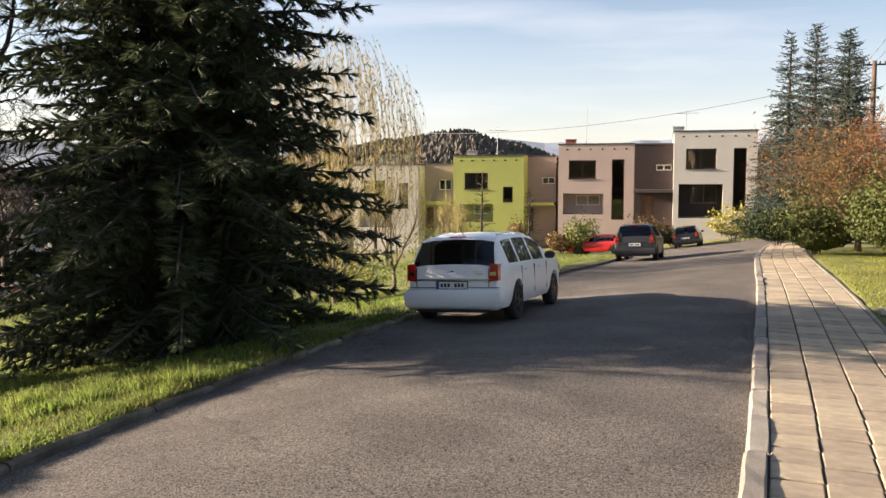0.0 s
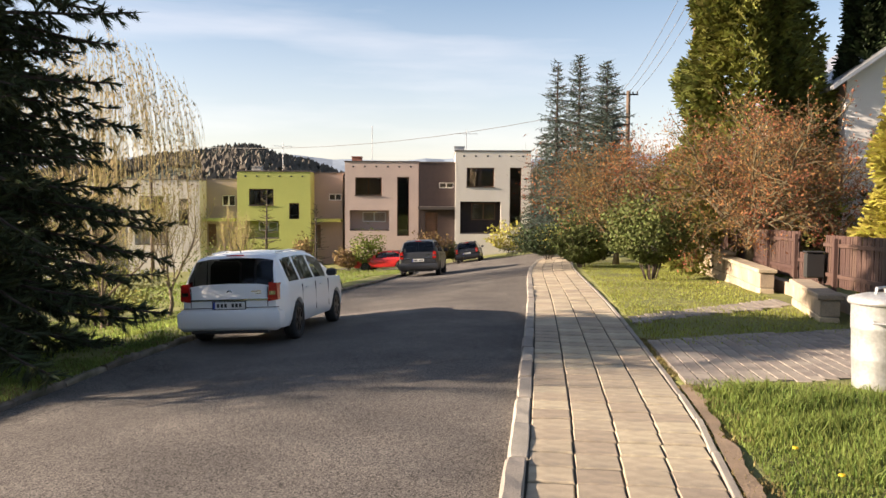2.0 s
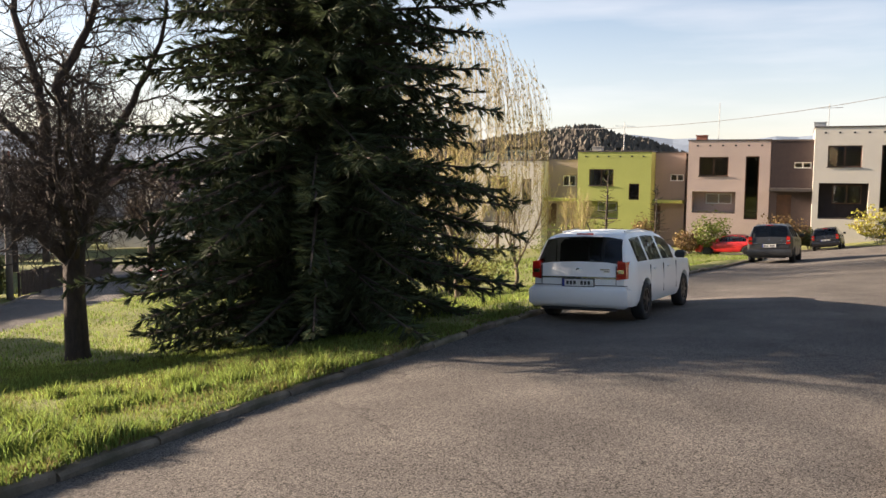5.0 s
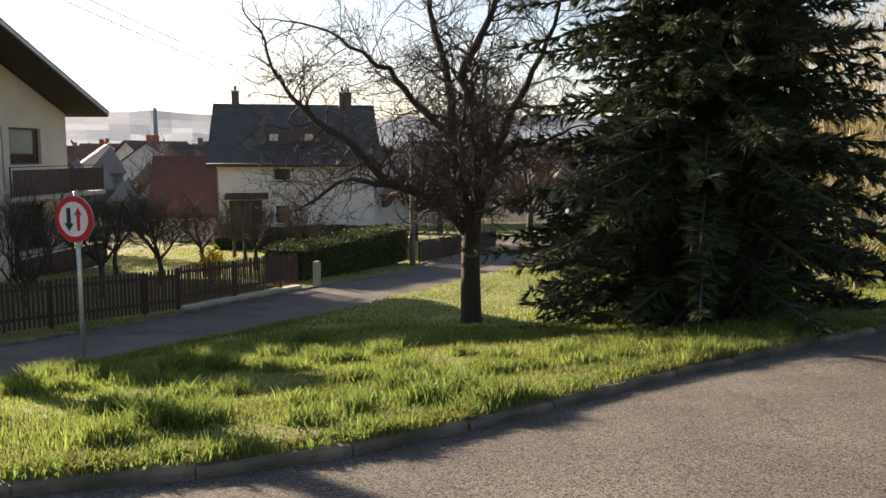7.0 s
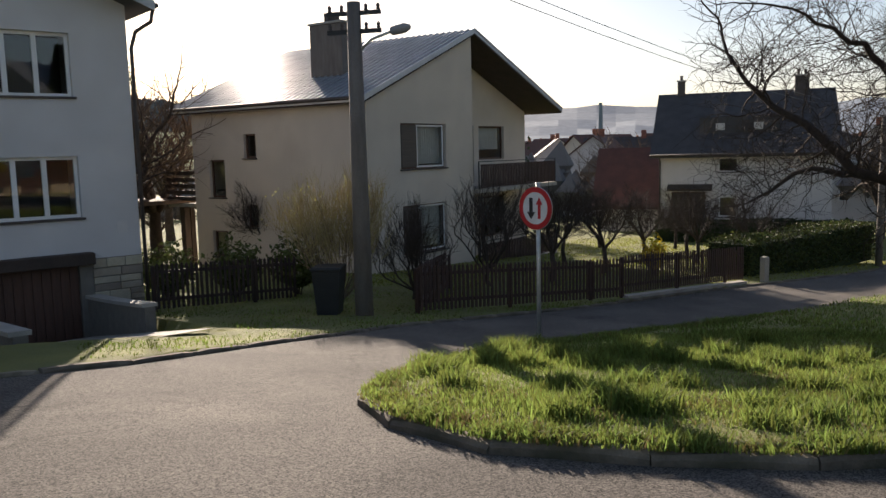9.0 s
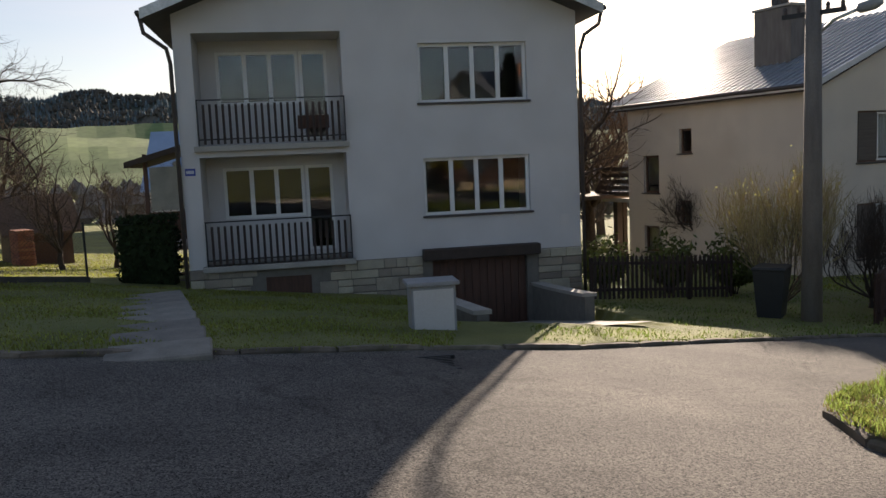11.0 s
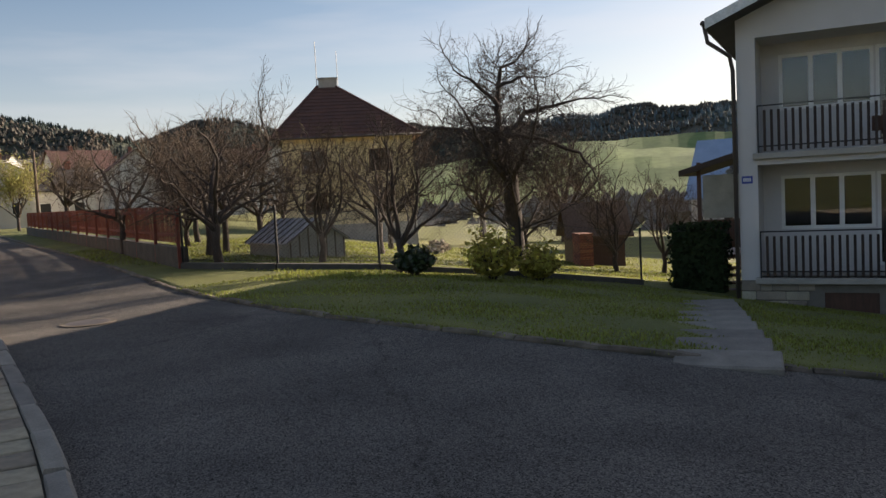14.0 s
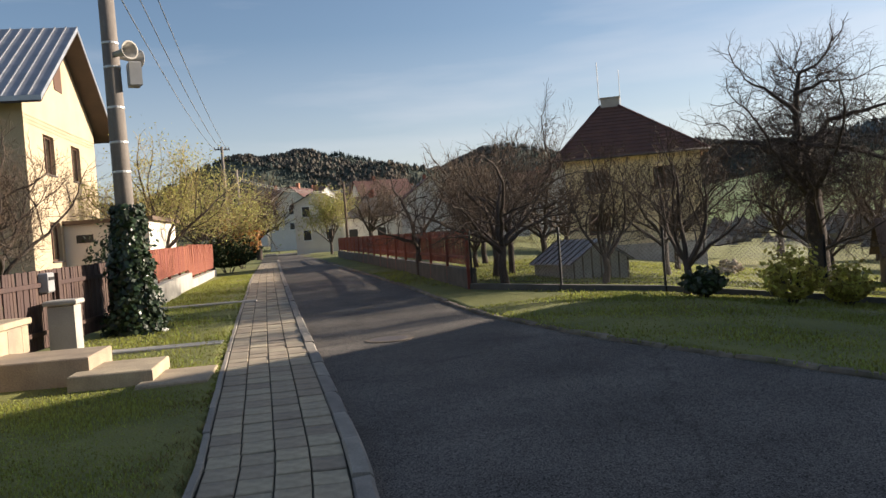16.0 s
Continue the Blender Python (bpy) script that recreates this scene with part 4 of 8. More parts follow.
# small house with a red tiled roof beside it
house4 = thing("house", frame_matrix((-48.6, 35.4), (0.713, 0.701), -2.3), "small cream cottage with steep red tiled roof", "house")
b = Builder().box(0, 0, -4, 6.5, 6, 0.0)
gable_top(b, 0, 6.0, 0.0, 3.0, 3.5, 0.25, pose(0.25, 0, 0, 0, 0, 90))
gable_top(b, 0, 6.0, 0.0, 3.0, 3.5, 0.25, pose(6.5, 0, 0, 0, 0, 90))
part("wall", b, M["plaster_cream"], house4)
b = Builder()
roof_slab(b, (-0.4, -0.5, -0.45), (6.9, -0.5, -0.45), (6.9, 3.0, 3.7), (-0.4, 3.0, 3.7))
roof_slab(b, (-0.4, 3.0, 3.7), (6.9, 3.0, 3.7), (6.9, 6.5, -0.45), (-0.4, 6.5, -0.45))
part("roof", b, M["red_roof"], house4, "steep red tiled roof")
window(house4, 2.0, 3.0, -1.9, -0.9, Matrix.Translation((0, -0.2, 0)), 1)

# yellow house with a hipped roof, behind the garden
YH0, YH_ALONG = (-34.94, -31.08), (-0.721, 0.693)
house5 = thing("house", frame_matrix((-34.94 + 8.6 * 0.721, -31.08 - 8.6 * 0.693), YH_ALONG), "pale yellow two-storey house with brown hipped tile roof", "house")
w5 = [(5.62, 6.82, 3.15, 4.33), (1.92, 3.22, 3.14, 4.35), (5.76, 6.73, 0.87, 1.86), (2.0, 3.2, 0.87, 2.0)]
b = Builder()
wall_mesh(b, 0.9, 8.1, -2.5, 5.15, w5, 0.3)
b.box(0.9, 0.3, -2.5, 1.2, 8.6, 5.15)
b.box(7.8, 0.3, -2.5, 8.1, 8.6, 5.15)
b.box(1.2, 8.3, -2.5, 7.8, 8.6, 5.15)
part("wall", b, M["plaster_yellow"], house5)
for w in w5:
    window(house5, *w, None, 2, "brown_frame")
floor_block(house5, 0.9, 8.1, 0, 8.6, (0.2, 2.6, 5.0))
part("plinth", Builder().box(0.85, -0.05, -2.5, 8.15, -0.002, 0.2), M["concrete"], house5)
e = [(0.3, -0.6, 5.0), (8.65, -0.6, 5.0), (8.65, 9.2, 5.0), (0.35, 9.2, 5.0)]
t1, t2 = (2.85, 4.3, 8.4), (3.95, 4.3, 8.4)
b = Builder().mesh([*e, t1, t2], [(0, 1, 5, 4), (1, 2, 5), (2, 3, 4, 5), (3, 0, 4), (3, 2, 1, 0)])
part("roof", b, M["brown_roof"], house5, "brown hipped tile roof")
b = Builder()
for k in range(1, 15):      # courses of tiles
    f0 = k / 15
    for i, tip in ((0, (t1, t2)), (3, (t1, t1))):
        p, q = Vector(e[i]), Vector(e[(i + 1) % 4])
        u, v = p.lerp(Vector(tip[0]), f0), q.lerp(Vector(tip[1]), f0)
        b.tube([u + Vector((0, 0, 0.02)), v + Vector((0, 0, 0.02))], 0.025, 4)
part("tile_course", b, M["brown_roof"], house5)
b = Builder()
for i, tip in ((0, t1), (1, t2), (3, t1)):
    b.tube([e[i], tip], 0.09, 6)
b.tube([t1, t2], 0.1, 6)
part("ridge_tiles", b, M["red_roof"], house5)
chimney(house5, 3.5, 4.5, 7.9, 1.1, 0.6, 0.95, "concrete")
ant = part("aerial", Builder().tube([(2.85, 4.4, 8.2), (2.85, 4.4, 11.1)], 0.025, 6), M["galvanised"], house5)
part("aerial", Builder().tube([(4.1, 4.4, 8.2), (4.1, 4.4, 10.5)], 0.02, 6), M["galvanised"], house5)
gutter(house5, (0.3, -0.65, 5.0), (8.7, -0.65, 5.0))


# the row of flat-roofed houses at the end of the street
ROW = (0.966, -0.259)


def row_house(x, y, top, base, wall, label, upper, slot, lower, recess=True, w=5.9):
    """A cube-shaped house with a roof edge, vents under it, windows and a recessed lower floor."""
    h = thing("row_house", frame_matrix((x, y), ROW), label, "house", "row of flat-roofed houses")
    holes = [upper, slot, lower]
    b = Builder()
    wall_mesh(b, 0, w, base, top, holes, 0.35)
    part("wall", b, M[wall], h)
    part("wall", Builder().box(0, 0.35, base, 0.3, 10, top), M[wall], h)
    part("wall", Builder().box(w - 0.3, 0.35, base, w, 10, top), M[wall], h)
    part("wall", Builder().box(0.3, 9.7, base, w - 0.3, 10, top), M[wall], h)
    part("roof", Builder().box(-0.05, -0.05, top, w + 0.05, 10.05, top + 0.1, None, 0.02), M["sill"], h, "flat roof with dark metal edge")
    for k in range(6):
        part("vent_hole", Builder().box(0.6 + k * (w - 1.3) / 5, -0.012, top - 0.42, 0.75 + k * (w - 1.3) / 5, -0.002, top - 0.3), M["black_steel"], h)
    window(h, *upper, None, 2, "brown_frame", 0.12)
    window(h, *slot, None, 1, "brown_frame", 0.12, False)
    b = Builder().box(lower[0], 1.3, lower[2], lower[1], 1.4, lower[3])
    b.box(lower[0], 0.35, lower[3], lower[1], 1.4, lower[3] + 0.1)
    b.box(lower[0] - 0.1, 0.35, lower[2], lower[0], 1.4, lower[3])
    b.box(lower[1], 0.35, lower[2], lower[1] + 0.1, 1.4, lower[3])
    part("loggia", b, M["cladding"] if recess else M[wall], h, "recessed loggia")
    part("loggia_rail", Builder().box(lower[0], 0.1, lower[2], lower[1], 0.16, lower[2] + 0.12), M["sill"], h)
    wz = (lower[2] + (lower[3] - lower[2]) * 0.42, lower[3] - 0.15)
    window(h, lower[0] + 0.9, lower[1] - 0.35, wz[0], wz[1], Matrix.Translation((0, 1.1, 0)), 2, "brown_frame" if recess else "white_frame", 0.1, False)
    floor_block(h, 0, w, 1.4, 10, (base + 0.2, lower[2], upper[2] - 0.8, top - 0.1))
    return h


def row_link(x, y, top, base, w, wall, label, door, mid, canopy=True):
    """The set-back joining part between two row houses: small windows, canopy, door."""
    h = thing("row_house", frame_matrix((x, y), ROW), label, "house", "row of flat-roofed houses")
    b = Builder()
    wall_mesh(b, 0, w, base, top, [mid, door], 0.3)
    b.box(0, 0.3, base, w, 7, base + 0.2)
    b.box(0, 6.7, base, w, 7, top)
    part("wall", b, M[wall], h)
    part("roof", Builder().box(0, -0.05, top, w, 7.05, top + 0.1), M["sill"], h)
    window(h, *mid, None, 2, "white_frame", 0.1, False)
    part("door", Builder().box(door[0], 0.1, door[2], door[1], 0.16, door[3]), M["brown_frame"], h, "brown front door")
    if canopy:
        part("canopy", Builder().box(-0.02, -1.3, door[3] + 0.25, w, 0, door[3] + 0.5, None, 0.02), M["plaster_lime"] if wall == "plaster_tan" else M["sill"], h, "flat canopy over the entrance")
    floor_block(h, 0, w, 0, 7, (base + 0.3, top - 0.2))
    return h


row_house(17.33, 61.65, 5.3, -4.2, "plaster_cream", "cream flat-roofed house with dark recessed loggia", (0.88, 3.05, 2.54, 4.04), (4.26, 5.18, -0.6, 4.06), (0.4, 3.56, -1.15, 1.4))
row_link(14.9, 63.7, 4.45, -4.2, 2.9, "cladding", "dark brown clad stair part between the houses", (0.5, 1.5, -1.6, 0.5), (1.6, 2.75, 2.45, 2.9))
row_house(9.2, 65.38, 4.5, -4.6, "plaster_pink", "pale pink flat-roofed house with a loggia", (0.82, 2.95, 1.83, 3.28), (4.18, 5.14, -1.4, 3.33), (0.38, 3.54, -1.0, 0.65), False)
row_link(6.5, 68.6, 3.65, -4.8, 2.95, "plaster_tan", "taupe joining part with a lime canopy", (0.4, 1.1, -2.5, -0.6), (1.8, 2.85, 1.42, 1.97))
row_house(0.85, 68.0, 3.7, -5.0, "plaster_lime", "lime green flat-roofed house with a barred window", (0.95, 2.93, 1.0, 2.33), (4.18, 5.0, -0.1, 1.19), (0.55, 3.36, -1.71, -0.24), False)
row_link(-1.9, 71.2, 3.1, -5.0, 2.95, "plaster_tan", "brown joining part with a pale canopy", (0.4, 1.1, -2.5, -0.6), (1.6, 2.7, 0.9, 1.8))
row_house(-7.8, 70.8, 3.0, -5.2, "plaster_cream", "pale grey flat-roofed house behind trees", (0.95, 2.93, 0.4, 1.7), (4.18, 5.0, -0.7, 1.5), (0.55, 3.36, -2.3, -0.84), False)
row_house(-16.5, 73.2, 2.8, -5.2, "plaster_cream", "pale flat-roofed house at the row's end", (0.95, 2.93, 0.2, 1.5), (4.18, 5.0, -0.7, 1.5), (0.55, 3.36, -2.3, -0.84), False)


def roof_aerial(m, h, label, yagi=True):
    t = thing("roof_aerial", m, label, "aerial", "roof aerials")
    part("mast", Builder().tube([(0, 0, 0), (0, 0, h)], 0.03, 6), M["galvanised"], t)
    if yagi:
        part("boom", Builder().tube([(-0.9, 0, h - 0.3), (0.9, 0, h - 0.3)], 0.02, 5), M["galvanised"], t)
        for k in range(5):
            part("element", Builder().tube([(-0.8 + k * 0.4, -0.3, h - 0.3), (-0.8 + k * 0.4, 0.3, h - 0.3)], 0.012, 4), M["galvanised"], t)
    return t


roof_aerial(pose(18.6, 63.0, 5.4, 0, 0, -15), 1.7, "yagi aerial on the cream house's roof")
roof_aerial(pose(11.6, 66.5, 4.6, 0, 0, -15), 2.9, "plain steel mast on the pink house's roof", False)
roof_aerial(pose(4.6, 69.5, 3.8, 0, 0, 10), 2.4, "yagi aerial on the lime house's roof")
for x, y, z, mt in ((10.4, 66.8, 4.6, "brick"), (2.5, 69.5, 3.8, "concrete"), (18.2, 63.6, 5.4, "galvanised")):
    single("roof_vent", Builder().box(-0.4, -0.3, 0, 0.4, 0.3, 0.35, None, 0.02).box(-0.45, -0.35, 0.351, 0.45, 0.35, 0.42), M[mt], pose(x, y, z, 0, 0, -15), "small chimney block on the flat roof", "chimney", "roof vents")

# ---- plants ----


def branching(b, rng, start, way, length, radius, depth, twigs, spread=0.6, up=0.15, droop=0.0, kids=4, curl=0.25, ends=None, taper=0.55):
    """One limb as a bent tapered tube, then its side limbs. Thin last limbs go to the twig mesh."""
    n = 5 if depth > 1 else 4
    pts, p, d = [Vector(start)], Vector(start), Vector(way).normalized()
    for k in range(n):
        d = (d + Vector((rng.uniform(-curl, curl), rng.uniform(-curl, curl), rng.uniform(-curl, curl) + up * 0.5 - droop * (k / n)))).normalized()
        p = p + d * (length / n)
        pts.append(p.copy())
    target = b if depth > 1 else twigs
    tip = radius * (taper if depth > 0 else 0.35)
    target.tube(pts, [radius + (tip - radius) * k / n for k in range(n + 1)], 7 if depth > 2 else 4 if depth > 0 else 3, False)
    if depth == 0:
        if ends is not None:
            ends.extend(pts[1:])
        return
    for k in range(kids):
        f = 0.3 + 0.7 * (k + rng.random() * 0.8) / kids
        i = min(int(f * n), n - 1)
        base = pts[i].lerp(pts[i + 1], f * n - i)
        axis = (pts[i + 1] - pts[i]).normalized()
        side = axis.orthogonal().normalized()
        side.rotate(Matrix.Rotation(rng.uniform(0, 2 * math.pi), 3, axis))
        w = (axis * (1 - spread * 0.6) + side * spread + Vector((0, 0, up))).normalized()
        branching(b, rng, base, w, length * rng.uniform(0.5, 0.75), max(tip * rng.uniform(0.55, 0.8), 0.005), depth - 1, twigs, spread, up, droop, kids, curl, ends, taper)
    w = (d + Vector((rng.uniform(-0.3, 0.3), rng.uniform(-0.3, 0.3), up))).normalized()
    branching(b, rng, pts[-1], w, length * 0.62, tip, depth - 1, twigs, spread, up, droop, kids, curl, ends, taper)


def leaf_cards(b, rng, points, count, size, near=0.12, flat=0.0):
    """Many small pointed leaves strewn round the given points."""
    for _ in range(count):
        p = points[rng.randrange(len(points))]
        c = Vector(p) + Vector((rng.gauss(0, near), rng.gauss(0, near), rng.gauss(0, near)))
        a = Vector((rng.gauss(0, 1), rng.gauss(0, 1), rng.gauss(0, 1) * (1 - flat))).normalized()
        w = a.orthogonal().normalized()
        w.rotate(Matrix.Rotation(rng.uniform(0, 6.28), 3, a))
        s = size * rng.uniform(0.6, 1.3)
        b.face([c - a * s, c + w * s * 0.4, c + a * s, c - w * s * 0.4])


def bare_tree(name, m, seed, h, label, trunk_r=0.16, trunk_h=1.8, limbs=4, depth=4, spread=0.7, up=0.12, droop=0.0, kids=4, bark="bark", twig="twig_brown", leaf=None, leaves=0, leaf_size=0.04, lean=(0, 0), limb_up=0.6, curl=0.25, group="", category="tree", near=0.08):
    rng = random.Random(seed)
    t = thing(name, m, label, category, group)
    b, tw, ends = Builder(), Builder(), []
    top = Vector((lean[0], lean[1], trunk_h))
    pts = [Vector((0, 0, -0.25)), Vector((0, 0, 0.05)), top * 0.5 + Vector((rng.uniform(-.06, .06), rng.uniform(-.06, .06), 0)), top]
    b.tube(pts, [trunk_r * 1.5, trunk_r * 1.15, trunk_r, trunk_r * 0.85], 10)
    a0 = rng.uniform(0, 6.28)
    for k in range(limbs):
        a = a0 + 2 * math.pi * k / limbs + rng.uniform(-0.3, 0.3)
        w = Vector((math.cos(a), math.sin(a), limb_up * rng.uniform(0.6, 1.5)))
        base = pts[2].lerp(top, rng.uniform(0.55, 1.0))
        branching(b, rng, base, w, (h - trunk_h) * rng.uniform(0.38, 0.5), trunk_r * rng.uniform(0.45, 0.65), depth, tw, spread, up, droop, kids, curl, ends)
    branching(b, rng, top, Vector((lean[0] * 0.3, lean[1] * 0.3, 1)), (h - trunk_h) * 0.45, trunk_r * 0.7, depth, tw, spread, up, droop, kids, curl, ends)
    part("trunk", b, M[bark], t, "", True)
    part("crown", tw, M[twig], t)
    if leaf and ends:
        lb = Builder()
        leaf_cards(lb, rng, ends, leaves, leaf_size, near)
        part("foliage", lb, M[leaf], t)
    return t


def limbed_tree(name, m, seed, label, trunk, limbs, reach=1.35, per=2.6, depth=2, kids=5, droop=0.0, back=4):
    """An old fruit tree: trunk as (radius, x, z) stations, main limbs as (radius, x, z, x, z, ...) seen from the front, and random ones in depth."""
    rng = random.Random(seed)
    t = thing(name, m, label, "tree")
    b, tw = Builder(), Builder()
    b.tube([Vector((x, 0, z)) for r, x, z in trunk], [r for r, x, z in trunk], 10)
    runs = []
    for limb in limbs:
        r, c = limb[0], limb[1:]
        side = rng.uniform(-0.5, 0.5)
        runs.append((r, [Vector((c[i], side * i * 0.28, c[i + 1])) for i in range(0, len(c), 2)]))
    top = Vector((trunk[-1][1], 0, trunk[-1][2]))
    for k in range(back):
        a = (1 if k % 2 else -1) * rng.uniform(0.9, 2.0)
        p, d, pts = top - Vector((0, 0, 0.3)), Vector((math.cos(a) * 0.7, math.sin(a), 0.7)), []
        for i in range(5):
            pts.append(p.copy())
            d = (d + Vector((rng.uniform(-.3, .3), rng.uniform(-.3, .3), rng.uniform(-.1, .35)))).normalized()
            p = p + d * 0.85
        runs.append((trunk[-1][0] * 0.5, pts))
    for r, pts in runs:
        fine = []
        for i in range(len(pts) - 1):
            for k in range(3):
                q = pts[i].lerp(pts[i + 1], k / 3)
                fine.append(q + Vector((rng.uniform(-.04, .04), rng.uniform(-.04, .04), rng.uniform(-.04, .04))) if len(fine) else q)
        fine.append(pts[-1])
        n = len(fine)
        b.tube(fine, [r * (0.85 - 0.7 * i / (n - 1)) + 0.008 for i in range(n)], 8, False)
        for i in range(2, n - 1):
            axis = (fine[i + 1] - fine[i - 1]).normalized()
            for _ in range(int(per + rng.random())):
                w = axis.orthogonal().normalized()
                w.rotate(Matrix.Rotation(rng.uniform(0, 6.283), 3, axis))
                w = (w + axis * 0.35 + Vector((0, 0, 0.12 - droop))).normalized()
                branching(b, rng, fine[i], w, reach * rng.uniform(0.4, 0.8), max(0.012, r * 0.24 * (1 - 0.6 * i / n)), depth, tw, 0.75, 0.03 - droop * 0.3, droop, kids, 0.42)
        branching(b, rng, fine[-1], fine[-1] - fine[-2], reach * 0.6, r * 0.22 + 0.008, depth, tw, 0.7, 0.05, droop, kids, 0.4)
    part("trunk", b, M["bark"], t, "", True)
    part("crown", tw, M["bark"], t)
    return t


def conifer(name, m, seed, h, r, label, mat="needle", bottom=0.3, gap=0.32, per=8, droop=0.35, power=0.8, twig=0.45, group="", density=1.0, tri=5):
    """A spruce: trunk, whorls of drooping boughs, each with rows of needle sprays."""
    rng = random.Random(seed)
    t = thing(name, m, label, "tree", group)
    trunk, bough, nd = Builder(), Builder(), Builder()
    trunk.tube([(0, 0, -0.3), (0, 0, h * 0.5), (0.05, 0, h)], [h * 0.016 + 0.03, h * 0.009 + 0.015, 0.015], 9)
    z = bottom
    while z < h - 0.15:
        f = (z - bottom) / (h - bottom)
        reach = r * (1 - f) ** power * rng.uniform(0.82, 1.1) + 0.12
        n = max(4, int(per * (0.6 + 0.5 * (1 - f))))
        a0 = rng.uniform(0, 6.28)
        for k in range(n):
            a = a0 + 2 * math.pi * k / n + rng.uniform(-0.25, 0.25)
            L = reach * rng.uniform(0.7, 1.12)
            zj = z + rng.uniform(-0.6, 0.6) * gap
            out = Vector((math.cos(a), math.sin(a), 0))
            tilt = rng.uniform(-0.1, 0.25) + 0.35 * f
            pts = []
            for i in range(6):
                u = i / 5
                pts.append(Vector((0, 0, zj)) + out * (L * u) + Vector((0, 0, L * (tilt * u - droop * u * u + 0.16 * u ** 4))))
            bough.tube(pts, [0.012 + 0.018 * L * (1 - i / 5.2) * 0.6 for i in range(6)], 4, False)
            side = out.cross(Vector((0, 0, 1)))
            steps = max(3, int(L / 0.13 * density))
            for i in range(steps):
                u = 0.12 + 0.88 * (i + rng.random()) / steps
                j = min(int(u * 5), 4)
                base = pts[j].lerp(pts[j + 1], u * 5 - j)
                tl = twig * (1 - 0.5 * f) * (1.15 - 0.75 * u) * rng.uniform(0.6, 1.2) * min(1, 0.55 + L / 3.0)
                for sgn in (-1, 1):
                    w = (side * sgn * rng.uniform(0.5, 1.0) + out * rng.uniform(0.35, 0.9) + Vector((0, 0, rng.uniform(-1.0, 0.45)))).normalized()
                    tip = base + w * tl
                    up = w.orthogonal().normalized()
                    for q in range(tri):
                        rot = up.copy()
                        rot.rotate(Matrix.Rotation(rng.uniform(0, 6.28), 3, w))
                        c = base.lerp(tip, rng.uniform(0.0, 0.55))
                        e = c.lerp(tip, rng.uniform(0.7, 1.1)) + rot * tl * rng.uniform(0.1, 0.32)
                        s = w.cross(rot) * 0.0145 * (0.7 + tl)
                        nd.face([c - s, c + s, e])
            e = pts[-1] + (pts[-1] - pts[-2]).normalized() * 0.2
            nd.face([pts[-1] - side * 0.04, pts[-1] + side * 0.04, e])
        z += gap * rng.uniform(0.75, 1.25) * (0.65 + 0.5 * (1 - f))
    part("trunk", trunk, M["bark"], t, "", True)
    part("crown_wood", bough, M["bark"], t)
    part("foliage", nd, M[mat], t)
    return t


def shrub(name, m, seed, w, d, h, label, leaf="leaf_green", leaves=2500, size=0.05, stems=9, category="bush", group="", shape=2.2, foot=0.15, shell=0.55, lump=0.18):
    """A bush: stems, and leaves in an uneven mound."""
    rng = random.Random(seed)
    t = thing(name, m, label, category, group)
    st = Builder()
    for k in range(stems):
        a = rng.uniform(0, 6.28)
        e = Vector((math.cos(a) * w * 0.33 * rng.random() ** 0.5, math.sin(a) * d * 0.33 * rng.random() ** 0.5, h * rng.uniform(0.6, 0.9)))
        st.tube([Vector((e.x * 0.15, e.y * 0.15, -0.1)), Vector((e.x * 0.6, e.y * 0.6, e.z * 0.5)), e], [0.022, 0.015, 0.006], 5, False)
    part("stem", st, M["bark"], t)
    lb = Builder()
    off = Vector((rng.uniform(0, 50), rng.uniform(0, 50), rng.uniform(0, 50)))
    for _ in range(leaves):
        v = Vector((rng.gauss(0, 1), rng.gauss(0, 1), rng.gauss(0, 1))).normalized()
        k = (shell + (1 - shell) * rng.random()) * (1 + lump * 2.2 * noise.noise(v * 2.2 + off) + lump * noise.noise(v * 6 + off))
        c = Vector((v.x * w / 2 * k, v.y * d / 2 * k, foot * h + (v.z * 0.5 + 0.5) * h * (1 - foot) * k))
        a = (v + Vector((rng.gauss(0, .8), rng.gauss(0, .8), rng.gauss(0, .8)))).normalized()
        s = a.orthogonal().normalized()
        s.rotate(Matrix.Rotation(rng.uniform(0, 6.28), 3, a))
        z = size * rng.uniform(0.55, 1.4)
        q = a.cross(s)
        lb.face([c - q * z, c + s * z * 0.55, c + q * z, c - s * z * 0.55])
    part("foliage", lb, M[leaf], t)
    return t


def hedge_block(name, m, seed, L, w, h, label, leaf="hedge", leaves=3000, size=0.06):
    """A clipped hedge: leaves over a block, with a dark woody core."""
    rng = random.Random(seed)
    t = thing(name, m, label, "hedge")
    part("core", Builder().box(0.06, 0.06, -0.2, L - 0.06, w - 0.06, h - 0.08), M["thuja_dark"], t)
    lb = Builder()
    for _ in range(leaves):
        f = rng.random()
        x, y, z = rng.uniform(0, L), rng.uniform(0, w), rng.uniform(0, h)
        if f < 0.35:
            z = h
        elif f < 0.85:
            y = 0 if rng.random() < 0.7 else w
        else:
            x = 0 if rng.random() < 0.5 else L
        c = Vector((x, y, z)) + Vector((rng.gauss(0, 0.035), rng.gauss(0, 0.035), rng.gauss(0, 0.04) + 0.05 * math.sin(x * 1.3)))
        a = Vector((rng.gauss(0, 1), rng.gauss(0, 1), rng.gauss(0, 1))).normalized()
        s = a.orthogonal()
        s.normalize()
        s.rotate(Matrix.Rotation(rng.uniform(0, 6.28), 3, a))
        q, k = a.cross(s), size * rng.uniform(0.6, 1.3)
        lb.face([c - q * k, c + s * k * 0.6, c + q * k, c - s * k * 0.6])
    part("foliage", lb, M[leaf], t)
    return t


